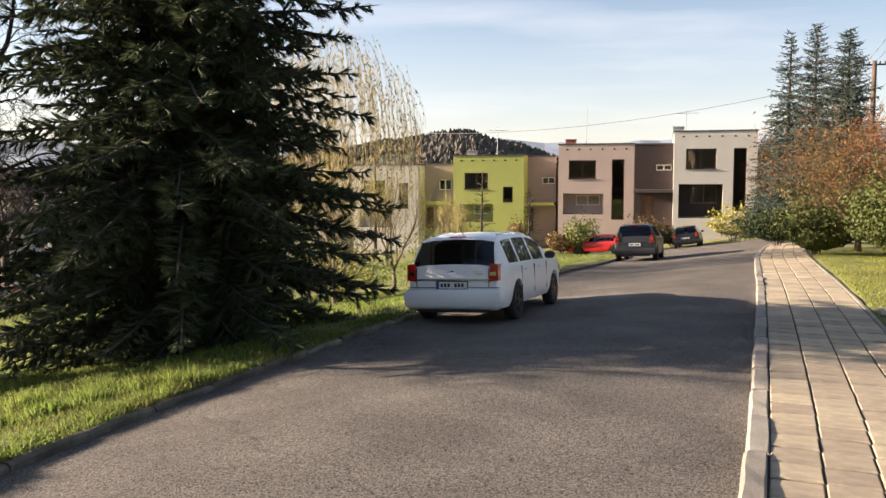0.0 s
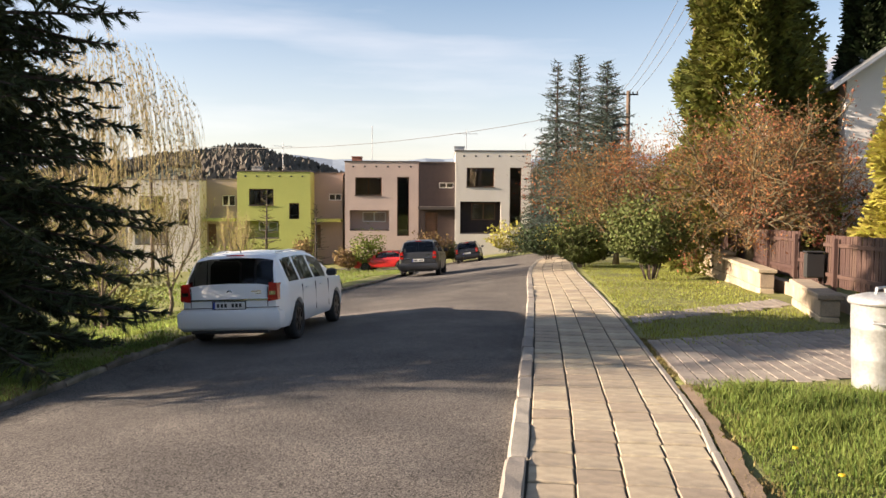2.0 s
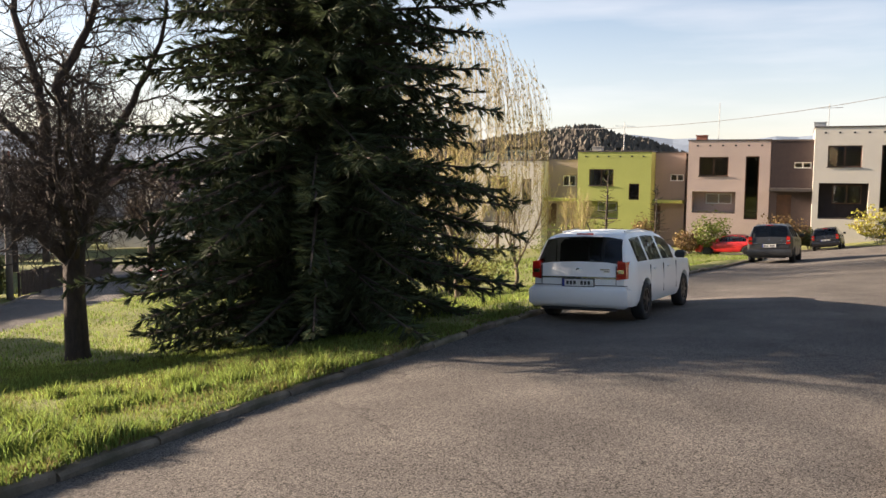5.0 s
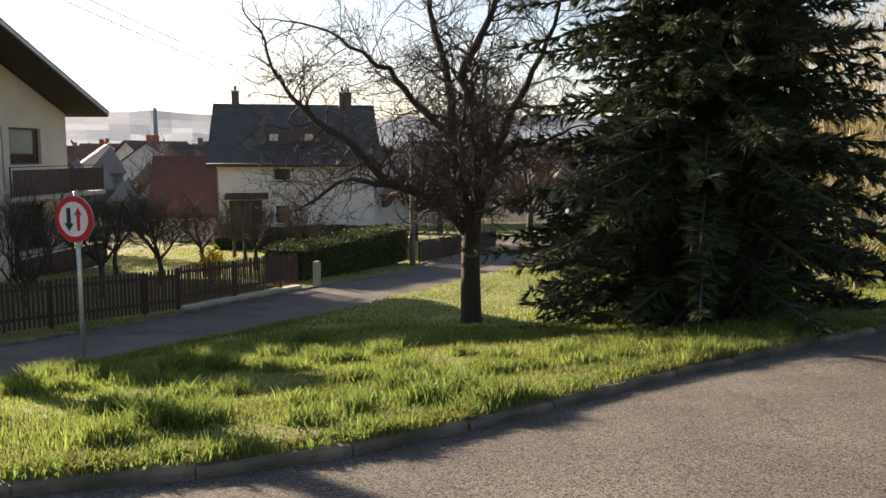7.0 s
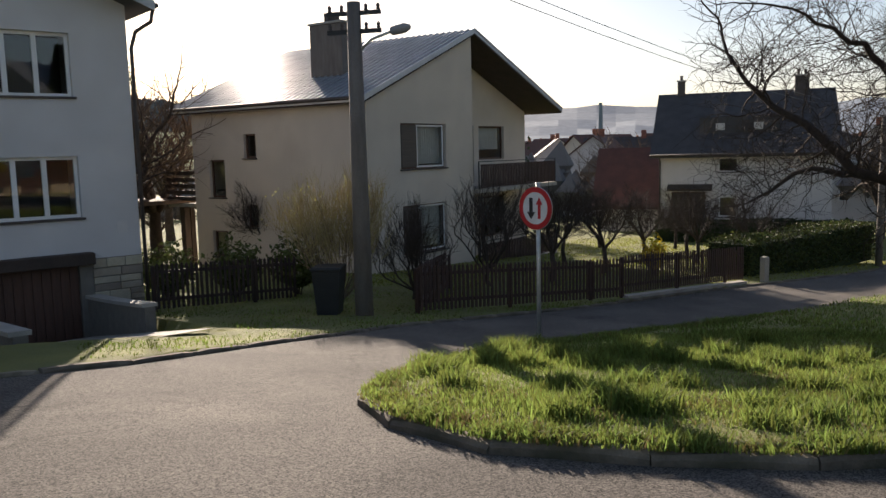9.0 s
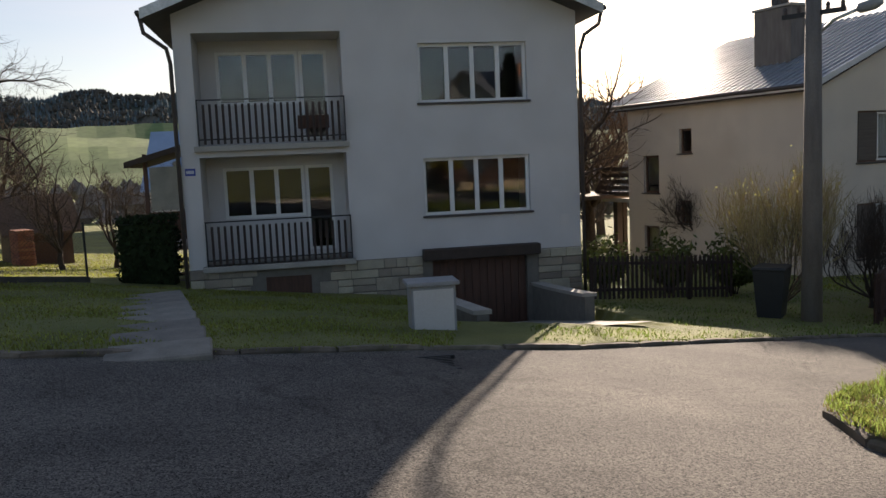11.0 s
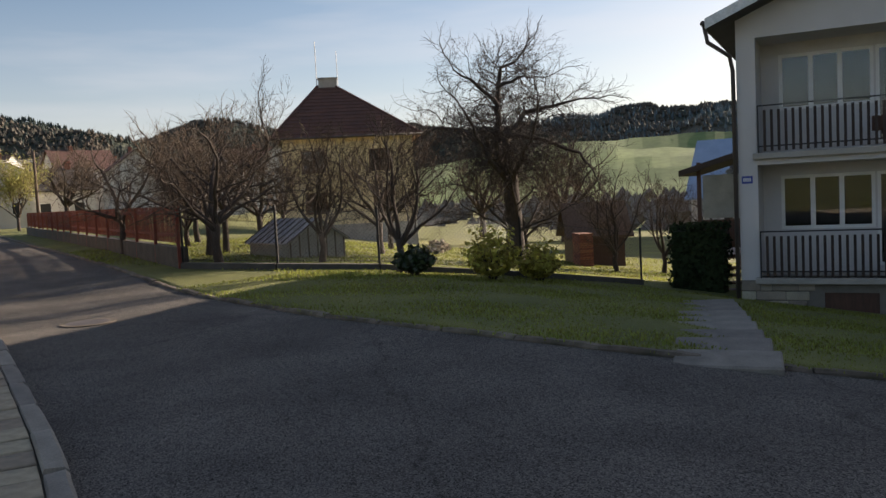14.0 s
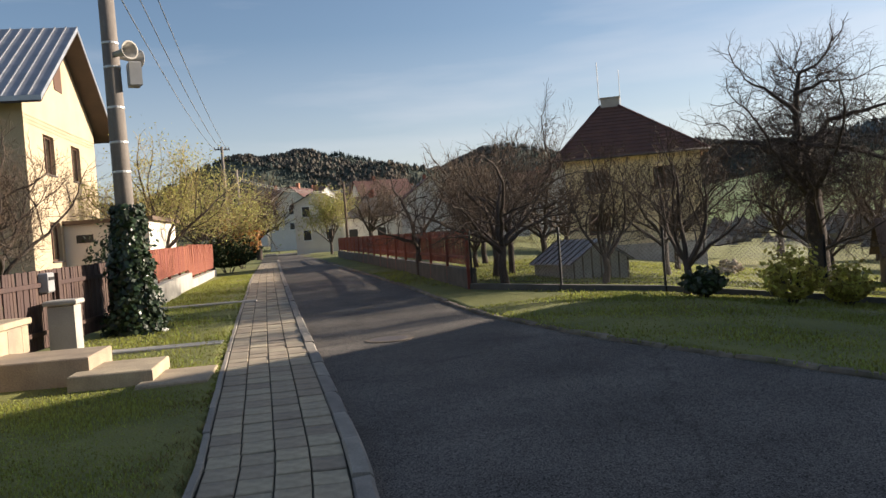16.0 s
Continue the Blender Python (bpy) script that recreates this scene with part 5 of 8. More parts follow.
def on(x, y, rz=0.0, dz=0.0):
    return pose(x, y, zed(x, y) + dz, 0, 0, rz)


# the big dark spruce on the island, and what grows behind it
conifer("spruce_tree", on(-4.0, 12.7), 11, 13.6, 3.25, "large dark green spruce with low sweeping branches", "needle", 0.15, 0.21, 11, 0.42, 0.53, 0.6, density=1.2, tri=13)
willow = bare_tree("willow_tree", on(-4.3, 31.0, 40), 5, 8.2, "weeping willow with straw-yellow hanging twigs", 0.2, 2.2, 6, 2, 0.7, 0.3, 0.0, 4, "bark_light", "twig_straw", limb_up=1.2)
wb, wr = Builder(), random.Random(8)
for k in range(680):
    a, rr = wr.uniform(0, 6.28), 3.3 * wr.random() ** 0.6
    top = Vector((rr * math.cos(a), rr * math.sin(a), 10.3 - 0.24 * rr * rr * wr.uniform(0.7, 1.2) - wr.random() * 2.0))
    L = wr.uniform(1.2, 4.2)
    pts = [top + Vector((0.2 * i * math.cos(a) * (1 - i * 0.12) + wr.uniform(-.04, .04), 0.2 * i * math.sin(a) * (1 - i * 0.12) + wr.uniform(-.04, .04), -L * (i / 4) ** 1.35)) for i in range(5)]
    wb.tube(pts, 0.0045, 3, False)
    for _ in range(10):
        i = wr.randrange(4)
        c = pts[i].lerp(pts[i + 1], wr.random())
        wb.face([c, c + Vector((wr.uniform(-.05, .05), wr.uniform(-.05, .05), -0.05)), c + Vector((wr.uniform(-.04, .04), wr.uniform(-.04, .04), -0.12))])
part("hanging_crown", wb, M["twig_straw"], willow)
for k, (x, y, h, sd) in enumerate(((-3.3, 24.5, 5.2, 21), (-1.7, 27.5, 4.6, 22), (-5.5, 27.0, 5.5, 23), (-7.5, 31, 6.5, 24), (0.5, 36, 4.2, 25), (-10.5, 27, 6, 26))):
    bare_tree("young_tree", on(x, y, 60 * k), sd, h, "thin young tree with fresh yellow-green buds", 0.06, 0.9, 4, 3, 0.55, 0.35, 0, 4, "bark_light", "twig_straw", "leaf_willow", 1500, 0.035, limb_up=1.3, group="thicket behind the spruce", near=0.12)
for k, (x, y, w, h) in enumerate(((-3.6, 26.0, 4.5, 2.4), (0.3, 40.0, 5.0, 2.6), (-9, 29, 6, 3.0))):
    shrub("wild_bush", on(x, y), 40 + k, w, 3.0, h, "tangled olive green undergrowth", "leaf_green" if k else "leaf_willow", 2600, 0.06, 14, "bush", "thicket behind the spruce")
conifer("young_spruce", on(2.1, 44.5), 31, 5.2, 1.2, "small green spruce beside the verge", "thuja", 0.2, 0.35, 7, 0.25, 0.9, 0.3, "", 0.6, 3)
conifer("young_spruce", on(5.8, 55.0), 32, 4.6, 1.1, "small green spruce by the lime house", "thuja_dark", 0.2, 0.35, 7, 0.25, 0.9, 0.3, "", 0.6, 3)

# the bare fruit tree on the island
limbed_tree("fruit_tree", on(-8.5, 13.0, 36), 12, "large bare fruit tree with dark spreading limbs", [(0.3, 0.03, -0.25), (0.21, 0, 0.1), (0.18, -0.02, 1.2), (0.19, 0, 2.05)], [
    (0.13, -0.1, 1.75, -0.6, 2.35, -1.6, 2.65, -2.2, 3.35, -2.95, 3.85, -3.3, 4.2, -3.7, 4.8),
    (0.13, -0.05, 2.0, -0.3, 2.9, -0.37, 3.9, -0.5, 4.8, -0.75, 5.6, -0.85, 6.6, -0.6, 7.6),
    (0.15, 0.05, 2.0, 0.38, 3.1, 0.1, 4.05, -0.2, 4.7, 0.1, 5.25, 0.4, 5.9, 0.65, 6.9, 1.0, 7.7),
    (0.09, 0.35, 3.0, 0.75, 4.05, 1.1, 4.7, 1.4, 5.5, 1.5, 6.3),
    (0.08, -0.4, 3.5, -1.1, 4.2, -1.55, 4.7, -2.0, 4.95, -2.55, 5.3),
    (0.06, -1.6, 2.65, -2.3, 2.75, -2.9, 2.4, -3.3, 2.15),
    (0.07, 0.3, 3.0, 0.85, 3.4, 1.3, 3.4, 1.8, 3.7)])

# conifers and shrubs along the footpath side
conifer("blue_spruce", on(17.6, 42.0), 51, 10.5, 1.9, "slender sparse blue spruce among taller conifers", "needle_blue", 1.0, 0.27, 9, 0.3, 0.7, 0.6, "blue spruces", 0.9, 7)
conifer("blue_spruce", on(18.0, 40.0), 52, 10.4, 2.2, "tall blue-grey spruce beside the footpath", "needle_blue", 0.4, 0.24, 10, 0.3, 0.7, 0.6, "blue spruces", 0.9, 7)
conifer("blue_spruce", on(18.7, 38.2), 53, 9.7, 2.6, "dense blue-grey spruce beside the footpath", "needle_blue", 0.3, 0.22, 11, 0.28, 0.7, 0.62, "blue spruces", 0.9, 8)
conifer("dark_spruce", on(18.6, 46.0), 54, 7.2, 2.2, "dark green spruce beside the cream house", "needle", 0.3, 0.26, 9, 0.4, 0.55, 0.6, "", 0.8, 6)
bare_tree("maple_tree", on(13.9, 19.3, 10, 0.75), 61, 5.2, "spreading small maple covered in red-brown buds", 0.13, 0.7, 9, 4, 0.8, 0.06, 0.03, 4, "twig_olive", "twig_olive", "leaf_red", 21000, 0.043, limb_up=0.55, near=0.1)
bare_tree("maple_tree", on(13.0, 25.5, 70, 0.4), 62, 4.8, "smaller shrubby maple with red buds", 0.08, 0.5, 6, 3, 0.8, 0.1, 0, 5, "twig_olive", "twig_olive", "leaf_red", 8000, 0.045, limb_up=0.8, near=0.2)


def thuja(name, m, seed, h, r, label, mat="thuja", sprays=5200, taper=0.35, group=""):
    """A column of flat scaly sprays that hang outwards."""
    rng = random.Random(seed)
    t = thing(name, m, label, "tree", group)
    part("trunk", Builder().tube([(0, 0, -0.3), (0, 0, h * 0.92)], [0.14, 0.03], 8), M["bark"], t, "", True)
    lb = Builder()
    off = Vector((rng.uniform(0, 50), 0, 0))
    for _ in range(sprays):
        f = rng.random() ** 0.85
        a = rng.uniform(0, 6.28)
        v = Vector((math.cos(a), math.sin(a), f * 4))
        rr = r * (1 - f ** 2.4) ** 0.6 * (1 - taper * f) * (0.82 + 0.5 * noise.noise(v * 1.6 + off)) * rng.uniform(0.6, 1.05)
        c = Vector((math.cos(a) * rr, math.sin(a) * rr, f * h))
        out = Vector((math.cos(a), math.sin(a), rng.uniform(-0.4, 0.9))).normalized()
        s = out.cross(Vector((0, 0, 1))).normalized()
        s.rotate(Matrix.Rotation(rng.uniform(-1.2, 1.2), 3, out))
        L = rng.uniform(0.14, 0.32)
        for q in (-1, 0, 1):
            e = c + (out + s * q * 0.7).normalized() * L
            k = s * 0.05
            lb.face([c - k, c + k, e + k * 0.6, e - k * 0.6])
    part("foliage", lb, M[mat], t)
    return t


thuja("thuja_tree", on(16.1, 22.6), 71, 13.5, 2.85, "tall broad thuja with yellow-green sprays", "thuja", 26000, 0.3)
thuja("thuja_tree", on(18.9, 21.0), 72, 10.0, 1.5, "tall dark thuja behind the maple", "thuja_dark", 6000, 0.45)
thuja("thuja_tree", on(13.0, 12.9), 73, 5.6, 0.95, "golden-green thuja inside the fence", "leaf_gold", 7500, 0.3)
shrub("juniper_bush", on(20.0, 25.5), 74, 7.0, 4.0, 3.4, "dark evergreen bushes behind the fence", "thuja_dark", 5000, 0.09, 12)
shrub("juniper_bush", on(15.0, 31.0), 75, 4.2, 3.0, 3.0, "dense green shrub beside blue spruces", "yew", 4200, 0.075, 12)
shrub("yew_bush", on(12.2, 26.5), 76, 2.2, 2.0, 1.6, "rounded olive-green yew on a stout stem", "yew", 6000, 0.06, 10, foot=0.1)
shrub("yew_bush", on(11.6, 20.6), 77, 2.7, 2.3, 2.3, "broad olive-green yew on a leaning trunk", "yew", 9000, 0.05, 14, foot=0.2, lump=0.28)
shrub("juniper_bush", on(14.2, 34.5), 78, 3.2, 2.4, 1.6, "low spreading dark juniper", "thuja_dark", 3600, 0.06, 8)
shrub("golden_bush", on(16.0, 38.5), 79, 2.0, 1.6, 1.5, "small yellow-leaved shrub under the spruces", "leaf_gold", 1600, 0.06, 8)
for k, (x, y, w, h, lf) in enumerate(((14.5, 57.5, 3.4, 2.4, "hedge_rust"), (19.3, 54.0, 3.8, 2.3, "leaf_gold"), (21.6, 50.5, 3.0, 2.0, "hedge_rust"), (9.4, 56.0, 2.4, 2.7, "leaf_green"), (8.2, 56.5, 2.2, 1.6, "hedge_rust"), (16.3, 58.0, 2.5, 1.4, "hedge"), (5.4, 60, 1.5, 2.6, "hedge_rust"))):
    shrub("garden_bush", on(x, y), 90 + k, w, 2.2, h, "clipped garden shrub in rust and olive tones", lf, 1800, 0.09, 8, "bush", "front garden shrubs")
thuja("ivy_column", on(22.6, 57.3), 97, 4.2, 0.6, "ivy-covered upright post beside the cream house", "thuja_dark", 1200, 0.2)

# gardens on the far side
limbed_tree("fruit_tree", on(-21.64, -15.69, 126), 104, "old bare fruit tree with a leaning split trunk", [(0.42, 0, -0.25), (0.32, 0, 0.1), (0.26, -0.03, 1.5), (0.24, -0.08, 2.6)], [
    (0.17, -0.1, 2.5, -0.45, 3.4, -0.4, 4.7, -0.3, 5.8, -0.2, 6.4, 0.3, 6.6),
    (0.15, 0.05, 2.6, -0.2, 3.9, 0.5, 4.8, 1.4, 5.0, 2.3, 5.2),
    (0.12, -0.4, 3.5, -1.5, 4.3, -2.4, 4.5, -3.1, 4.0),
    (0.09, -0.35, 5.0, -0.95, 5.7, -1.7, 6.2),
    (0.1, -0.2, 4.1, 1.05, 3.9, 2.1, 3.4, 2.5, 2.8),
    (0.07, -0.35, 5.6, 0.3, 5.9, 0.9, 5.9)], 1.5, 3.0, 2, 5, 0.05, 4)
fruit = bare_tree("fruit_tree", on(-11.4, -16.9, 0), 105, 4.6, "small bare fruit tree in the garden", 0.1, 1.0, 5, 4, 0.8, 0.08, 0.04, 3, "bark", "twig_brown", limb_up=0.9, curl=0.34, group="bare orchard trees")
fruit2 = bare_tree("fruit_tree", on(-13.4, -15.6, 80), 106, 3.6, "small bare fruit tree in the garden", 0.08, 0.7, 5, 4, 0.75, 0.15, 0.02, 3, "bark", "twig_brown", limb_up=1.1, curl=0.32, group="bare orchard trees")
for k, (x, y, rz, src) in enumerate(((-13.6, -20.5, 120, fruit), (-16.5, -22.0, 200, fruit), (-18.5, -18.6, 300, fruit), (-12.9, -12.6, 40, fruit2), (-21.5, -15.6, 160, fruit), (-24.3, -13.6, 250, fruit2), (-27.0, -13.2, 20, fruit2), (-28.5, -20, 100, fruit), (-22.5, -22, 70, fruit), (-17.5, -27, 10, fruit), (-15.8, -25.0, 320, fruit2), (-19.5, -24.5, 220, fruit), (-31, -12, 130, fruit), (-13, -24, 45, fruit))):
    copy_thing(src, on(x, y, rz))
spike = bare_tree("fruit_tree", on(-14.5, -21.0, 50), 107, 6.2, "taller bare tree with upright knotty shoots", 0.09, 1.4, 3, 4, 0.8, 0.2, 0, 3, "bark", "twig_brown", limb_up=1.0, curl=0.5)
shrub("rhododendron_bush", on(-13.9, -10.9), 111, 1.35, 1.1, 1.05, "rounded yellow-green shrub on the lawn", "leaf_gold", 1500, 0.055, 9, foot=0.1)
shrub("rhododendron_bush", on(-15.4, -10.75), 112, 1.15, 0.95, 0.85, "smaller yellow-green shrub on the lawn", "leaf_gold", 1200, 0.055, 8, foot=0.1)
shrub("laurel_bush", on(-12.6, -11.9), 113, 0.9, 0.8, 0.6, "low dark leafy shrub at the wall", "leaf_ivy", 900, 0.07, 6)
hedge_block("thuja_hedge", pose(-18.9, -9.3, zed(-18.5, -9) - 0.1, 0, 0, 103), 114, 1.3, 0.9, 1.5, "short clipped dark hedge beside the porch", "thuja_dark", 1800, 0.06)
straw = bare_tree("forsythia_bush", on(-17.6, 5.5, 0), 121, 3.3, "tall bare shrub of straw-coloured upright shoots", 0.03, 0.15, 20, 3, 0.55, 0.3, 0, 4, "bark_light", "twig_straw", "leaf_willow", 1600, 0.025, limb_up=1.15, curl=0.22, category="bush", near=0.05)
bare_tree("lilac_bush", on(-18.3, 7.6, 0), 122, 2.6, "bare dark shrub with knotted stems", 0.045, 0.25, 11, 3, 0.6, 0.25, 0, 4, "bark", "bark", limb_up=0.9, curl=0.4, category="bush")
bare_tree("lilac_bush", on(-20.0, 10.6, 40), 123, 3.6, "bare dark shrub with knotted stems", 0.06, 0.5, 7, 3, 0.5, 0.3, 0, 4, "bark", "bark", limb_up=0.9, curl=0.4, category="bush")
for x, y, w_ in ((-21.3, 2.3, 1.7), (-21.0, 3.9, 1.9), (-20.7, 5.4, 1.6), (-22.6, 0.9, 1.8)):
    shrub("evergreen_bush", on(x, y), int(300 + x * 7 + y * 3), w_, 1.4, 1.45, "dark garden shrub behind the picket fence", "yew", 1300, 0.07, 8, "bush", "shrubs behind the picket fence")
g1 = bare_tree("fruit_tree", on(-25.5, 20.5, 40), 124, 3.4, "small bare garden tree", 0.08, 0.9, 5, 3, 0.7, 0.15, 0, 5, "bark", "bark", limb_up=1.0, group="bare garden trees")
for x, y, rz in ((-22.0, 16.0, 33), (-20.5, 13.0, 75), (-23.5, 24.0, 12), (-26.5, 17.5, 210), (-31, 27, 95), (-34, 15, 44), (-40, 24, 66), (-41, 16, 180), (-27, -4.5, 100), (-35, 7, 10), (-39, 4, 60), (-43, -3, 250), (-23.6, 21.5, 90), (-28, 25, 160), (-30, 17, 10), (-33, 24, 240), (-36, 20, 120), (-29.5, 6.5, 70), (-33, 2, 200), (-30, -2, 10), (-37, 12, 320)):
    copy_thing(g1, on(x, y, rz))
shrub("forsythia_bush", on(-21.0, 17.24), 125, 0.85, 0.8, 1.25, "bright yellow flowering forsythia", "leaf_yellow", 1300, 0.05, 9)
shrub("garden_bush", on(-27.0, 27.5), 126, 2.6, 1.2, 0.9, "pale green low shrub", "leaf_green", 900, 0.07, 8)
hedge_block("clipped_hedge", pose(-19.2, 19.6, zed(-19.8, 21) - 0.1, 0, 0, 104), 127, 9.0, 1.6, 1.25, "long clipped hedge in olive and rust", "hedge", 9000, 0.055)
hedge_block("thuja_hedge", pose(-36.5, 30.5, zed(-35, 32) - 0.3, 0, 0, 44.5), 128, 10.0, 1.0, 1.5, "dark clipped hedge in front of the grey house", "thuja_dark", 3500, 0.1)
shrub("round_tree", on(-44, 24), 129, 5.0, 5.0, 6.5, "rounded dark tree among gardens", "thuja_dark", 3000, 0.16)

# ---- vehicles ----


def wheel(parent, x, y, r=0.315, w=0.2):
    s = 1 if x > 0 else -1
    turn = pose(x, y, r, 0, 90 * s, 0)
    prof = [(r * 0.66, -w / 2), (r * 0.93, -w / 2), (r, -w * 0.35), (r, w * 0.35), (r * 0.93, w / 2), (r * 0.66, w / 2 - 0.01), (r * 0.64, w * 0.3)]
    wh = part("wheel", Builder().lathe(prof, 28), M["tyre"], parent, "", True, turn)
    b = Builder().lathe([(r * 0.66, w * 0.3), (r * 0.66, w * 0.46), (r * 0.6, w * 0.46), (r * 0.58, w * 0.36)], 28)
    for k in range(7):
        b.box(-0.025, 0.04, w * 0.38, 0.025, r * 0.62, w * 0.45, pose(0, 0, 0, 0, 0, k * 360 / 7))
    b.lathe([(0.0, w * 0.36), (0.055, w * 0.36), (0.05, w * 0.48), (0.0, w * 0.49)], 14)
    part("rim", b, M["rim_black"], wh)
    return wh


def car(m, paint, label, L=4.5, W=1.75, H=1.5, wb=2.7, rear=0.9, estate=True, plate=True, group="parked cars"):
    """A car lofted from cross-sections; y runs forward from the rear axle."""
    c = thing("car", m, label, "car", group)
    k = H / 1.5
    tops = [(0, 0.62), (0.02, 0.86), (0.05, 0.985), (0.12, 1.1), (0.22, 1.26), (0.32, 1.385), (0.42, 1.43), (0.7, 1.472), (1.5, 1.5), (2.2, 1.485), (2.6, 1.43), (2.8, 1.37), (3.45, 1.03), (3.6, 0.98), (4.0, 0.92), (4.3, 0.82), (4.44, 0.68), (4.5, 0.5)]
    if not estate:
        tops = [(0, 0.62), (0.02, 0.86), (0.06, 0.97), (0.3, 1.02), (0.55, 1.05), (0.75, 1.15), (1.05, 1.33), (1.3, 1.42), (1.8, 1.46), (2.2, 1.44), (2.5, 1.38), (2.8, 1.27), (3.35, 1.0), (3.6, 0.95), (4.0, 0.9), (4.3, 0.8), (4.44, 0.68), (4.5, 0.5)]
    tx, tz = [p[0] / 4.5 * L for p in tops], [p[1] * k for p in tops]
    st = sorted({round(v, 3) for v in [*tx, *np.linspace(0, L, 46)]})
    zr = 0.315
    rows = []
    for y in st:
        top = float(np.interp(y, tx, tz))
        nose = min(1, 0.86 + 0.14 * min(1, y / 0.35)) * min(1, 0.8 + 0.2 * min(1, (L - y) / 0.5))
        bot = 0.26 if 0.12 < y < L - 0.15 else 0.3
        for wy in (rear, rear + wb):
            d = abs(y - wy)
            if d < 0.37:
                bot = max(bot, zr + math.sqrt(0.37 ** 2 - d * d) * 0.98)
        belt = min((0.9 + 0.03 * (1 - y / L)) * k, top - 0.02)
        hw = W / 2 * nose
        mid = max(bot + 0.02, 0.55 * k)
        roof = max(top - 0.05, belt + 0.005)
        lean = max(0.0, (roof - belt)) * 0.42
        rw = hw * 0.975 - lean
        row = [(hw * 0.93, bot), (hw * 0.985, max(bot + 0.01, 0.36)), (hw, max(mid, bot + 0.015)), (hw * 0.995, max((mid + belt) / 2, bot + 0.02)), (hw * 0.975, max(belt, bot + 0.03)),
               (hw * 0.975 - lean * 0.12, max(belt + (roof - belt) * 0.1, bot + 0.031)), (rw + lean * 0.1, max(belt + (roof - belt) * 0.88, bot + 0.032)), (rw - 0.03, max(roof, bot + 0.033)), (rw * 0.62, max(top - 0.012, bot + 0.034)), (0, max(top, bot + 0.035))]
        rows.append(row)
    body, sideg, screen = Builder(), {1: Builder(), -1: Builder()}, {0: Builder(), 1: Builder()}
    s45 = L / 4.5
    spans = [(0.5, 1.12), (1.2, 1.98), (2.06, 2.86)] if estate else [(0.95, 1.75), (1.83, 2.7)]
    for i in range(len(st) - 1):
        ym = (st[i] + st[i + 1]) / 2 / s45
        for j in range(9):
            for sg in (1, -1):
                q = [(sg * rows[i][j][0], st[i], rows[i][j][1]), (sg * rows[i + 1][j][0], st[i + 1], rows[i + 1][j][1]),
                     (sg * rows[i + 1][j + 1][0], st[i + 1], rows[i + 1][j + 1][1]), (sg * rows[i][j + 1][0], st[i], rows[i][j + 1][1])]
                if sg < 0:
                    q = q[::-1]
                target = body
                if j == 5 and any(a < ym < e for a, e in spans):
                    target = sideg[sg]
                if estate and j >= 6 and 0.06 < ym < 0.36 and j != 6:
                    target = screen[0]
                if not estate and j >= 7 and 0.6 < ym < 1.1:
                    target = screen[0]
                if j >= 7 and 2.82 < ym < 3.42:
                    target = screen[1]
                target.face(q)
    for i, rev in ((0, False), (len(st) - 1, True)):
        p = [(x, st[i], z) for x, z in rows[i]] + [(-x, st[i], z) for x, z in reversed(rows[i][:-1])]
        body.face(p if not rev else p[::-1])
    shift = Matrix.Translation((0, -rear, 0))
    bo = soft_normals(part("body", body, M[paint], c, "", True, shift), 32)
    for sg in (1, -1):
        soft_normals(part("side_glass", sideg[sg], M["car_glass"], c, "dark tinted glass", True, shift), 30)
    soft_normals(part("rear_window", screen[0], M["car_glass"], c, "dark tinted glass", True, shift), 30)
    soft_normals(part("windscreen", screen[1], M["car_glass"], c, "dark tinted glass", True, shift), 30)
    # floor, seats as dim shapes
    b = Builder().box(-W / 2 + 0.12, 0.15, 0.24, W / 2 - 0.12, L - 0.2, 0.3)
    part("underbody", b, M["black_plastic"], c, "", False, shift)
    b = Builder()
    for y in (1.3, 2.25):
        for x in (-0.38, 0.38):
            st_ = part("seat", Builder().box(x - 0.24, y * s45, 0.4, x + 0.24, y * s45 + 0.5, 0.62, None, 0.04), M["black_plastic"], c, "", False, shift)
            part("backrest", Builder().box(x - 0.24, y * s45 - 0.05, 0.55, x + 0.24, y * s45 + 0.1, 1.05 * k, None, 0.05), M["black_plastic"], st_)
            part("headrest", Builder().box(x - 0.13, y * s45 - 0.04, 1.06 * k, x + 0.13, y * s45 + 0.06, 1.22 * k, None, 0.04), M["black_plastic"], st_)
    for x in (-W / 2 + 0.1, W / 2 - 0.1):
        for y in (0, wb):
            wheel(c, x, y)
    hw = W / 2
    # rear end
    soft_normals(part("rear_bumper", Builder().box(-hw * 0.95, -0.07, 0.24, hw * 0.95, 0.2, 0.6, None, 0.075), M[paint], c, "", False, shift), 60)
    part("bumper_seam", Builder().box(-hw * 0.92, -0.008, 0.602, hw * 0.92, 0.02, 0.612), M["black_plastic"], c, "", False, shift)
    part("plate_frame", Builder().box(-0.275, -0.018, 0.578 * k, 0.275, 0.02, 0.712 * k), M["black_plastic"], c, "", False, shift)
    for sg in (1, -1):
        part("hatch_seam", Builder().box(sg * hw * 0.715 - 0.005, -0.004, 0.62 * k, sg * hw * 0.715 + 0.005, 0.02, 0.93 * k), M["black_plastic"], c, "", False, shift)
        for y in (1.16, 2.02, 2.95):
            part("door_seam", Builder().box(sg * (hw * 0.99) - 0.008, y * s45, 0.4, sg * (hw * 0.99) + 0.008, y * s45 + 0.01, 0.9 * k), M["black_plastic"], c, "", False, shift)
    part("bumper_skirt", Builder().box(-hw * 0.72, -0.02, 0.2, hw * 0.72, 0.1, 0.26, None, 0.02), M["black_plastic"], c, "", False, shift)
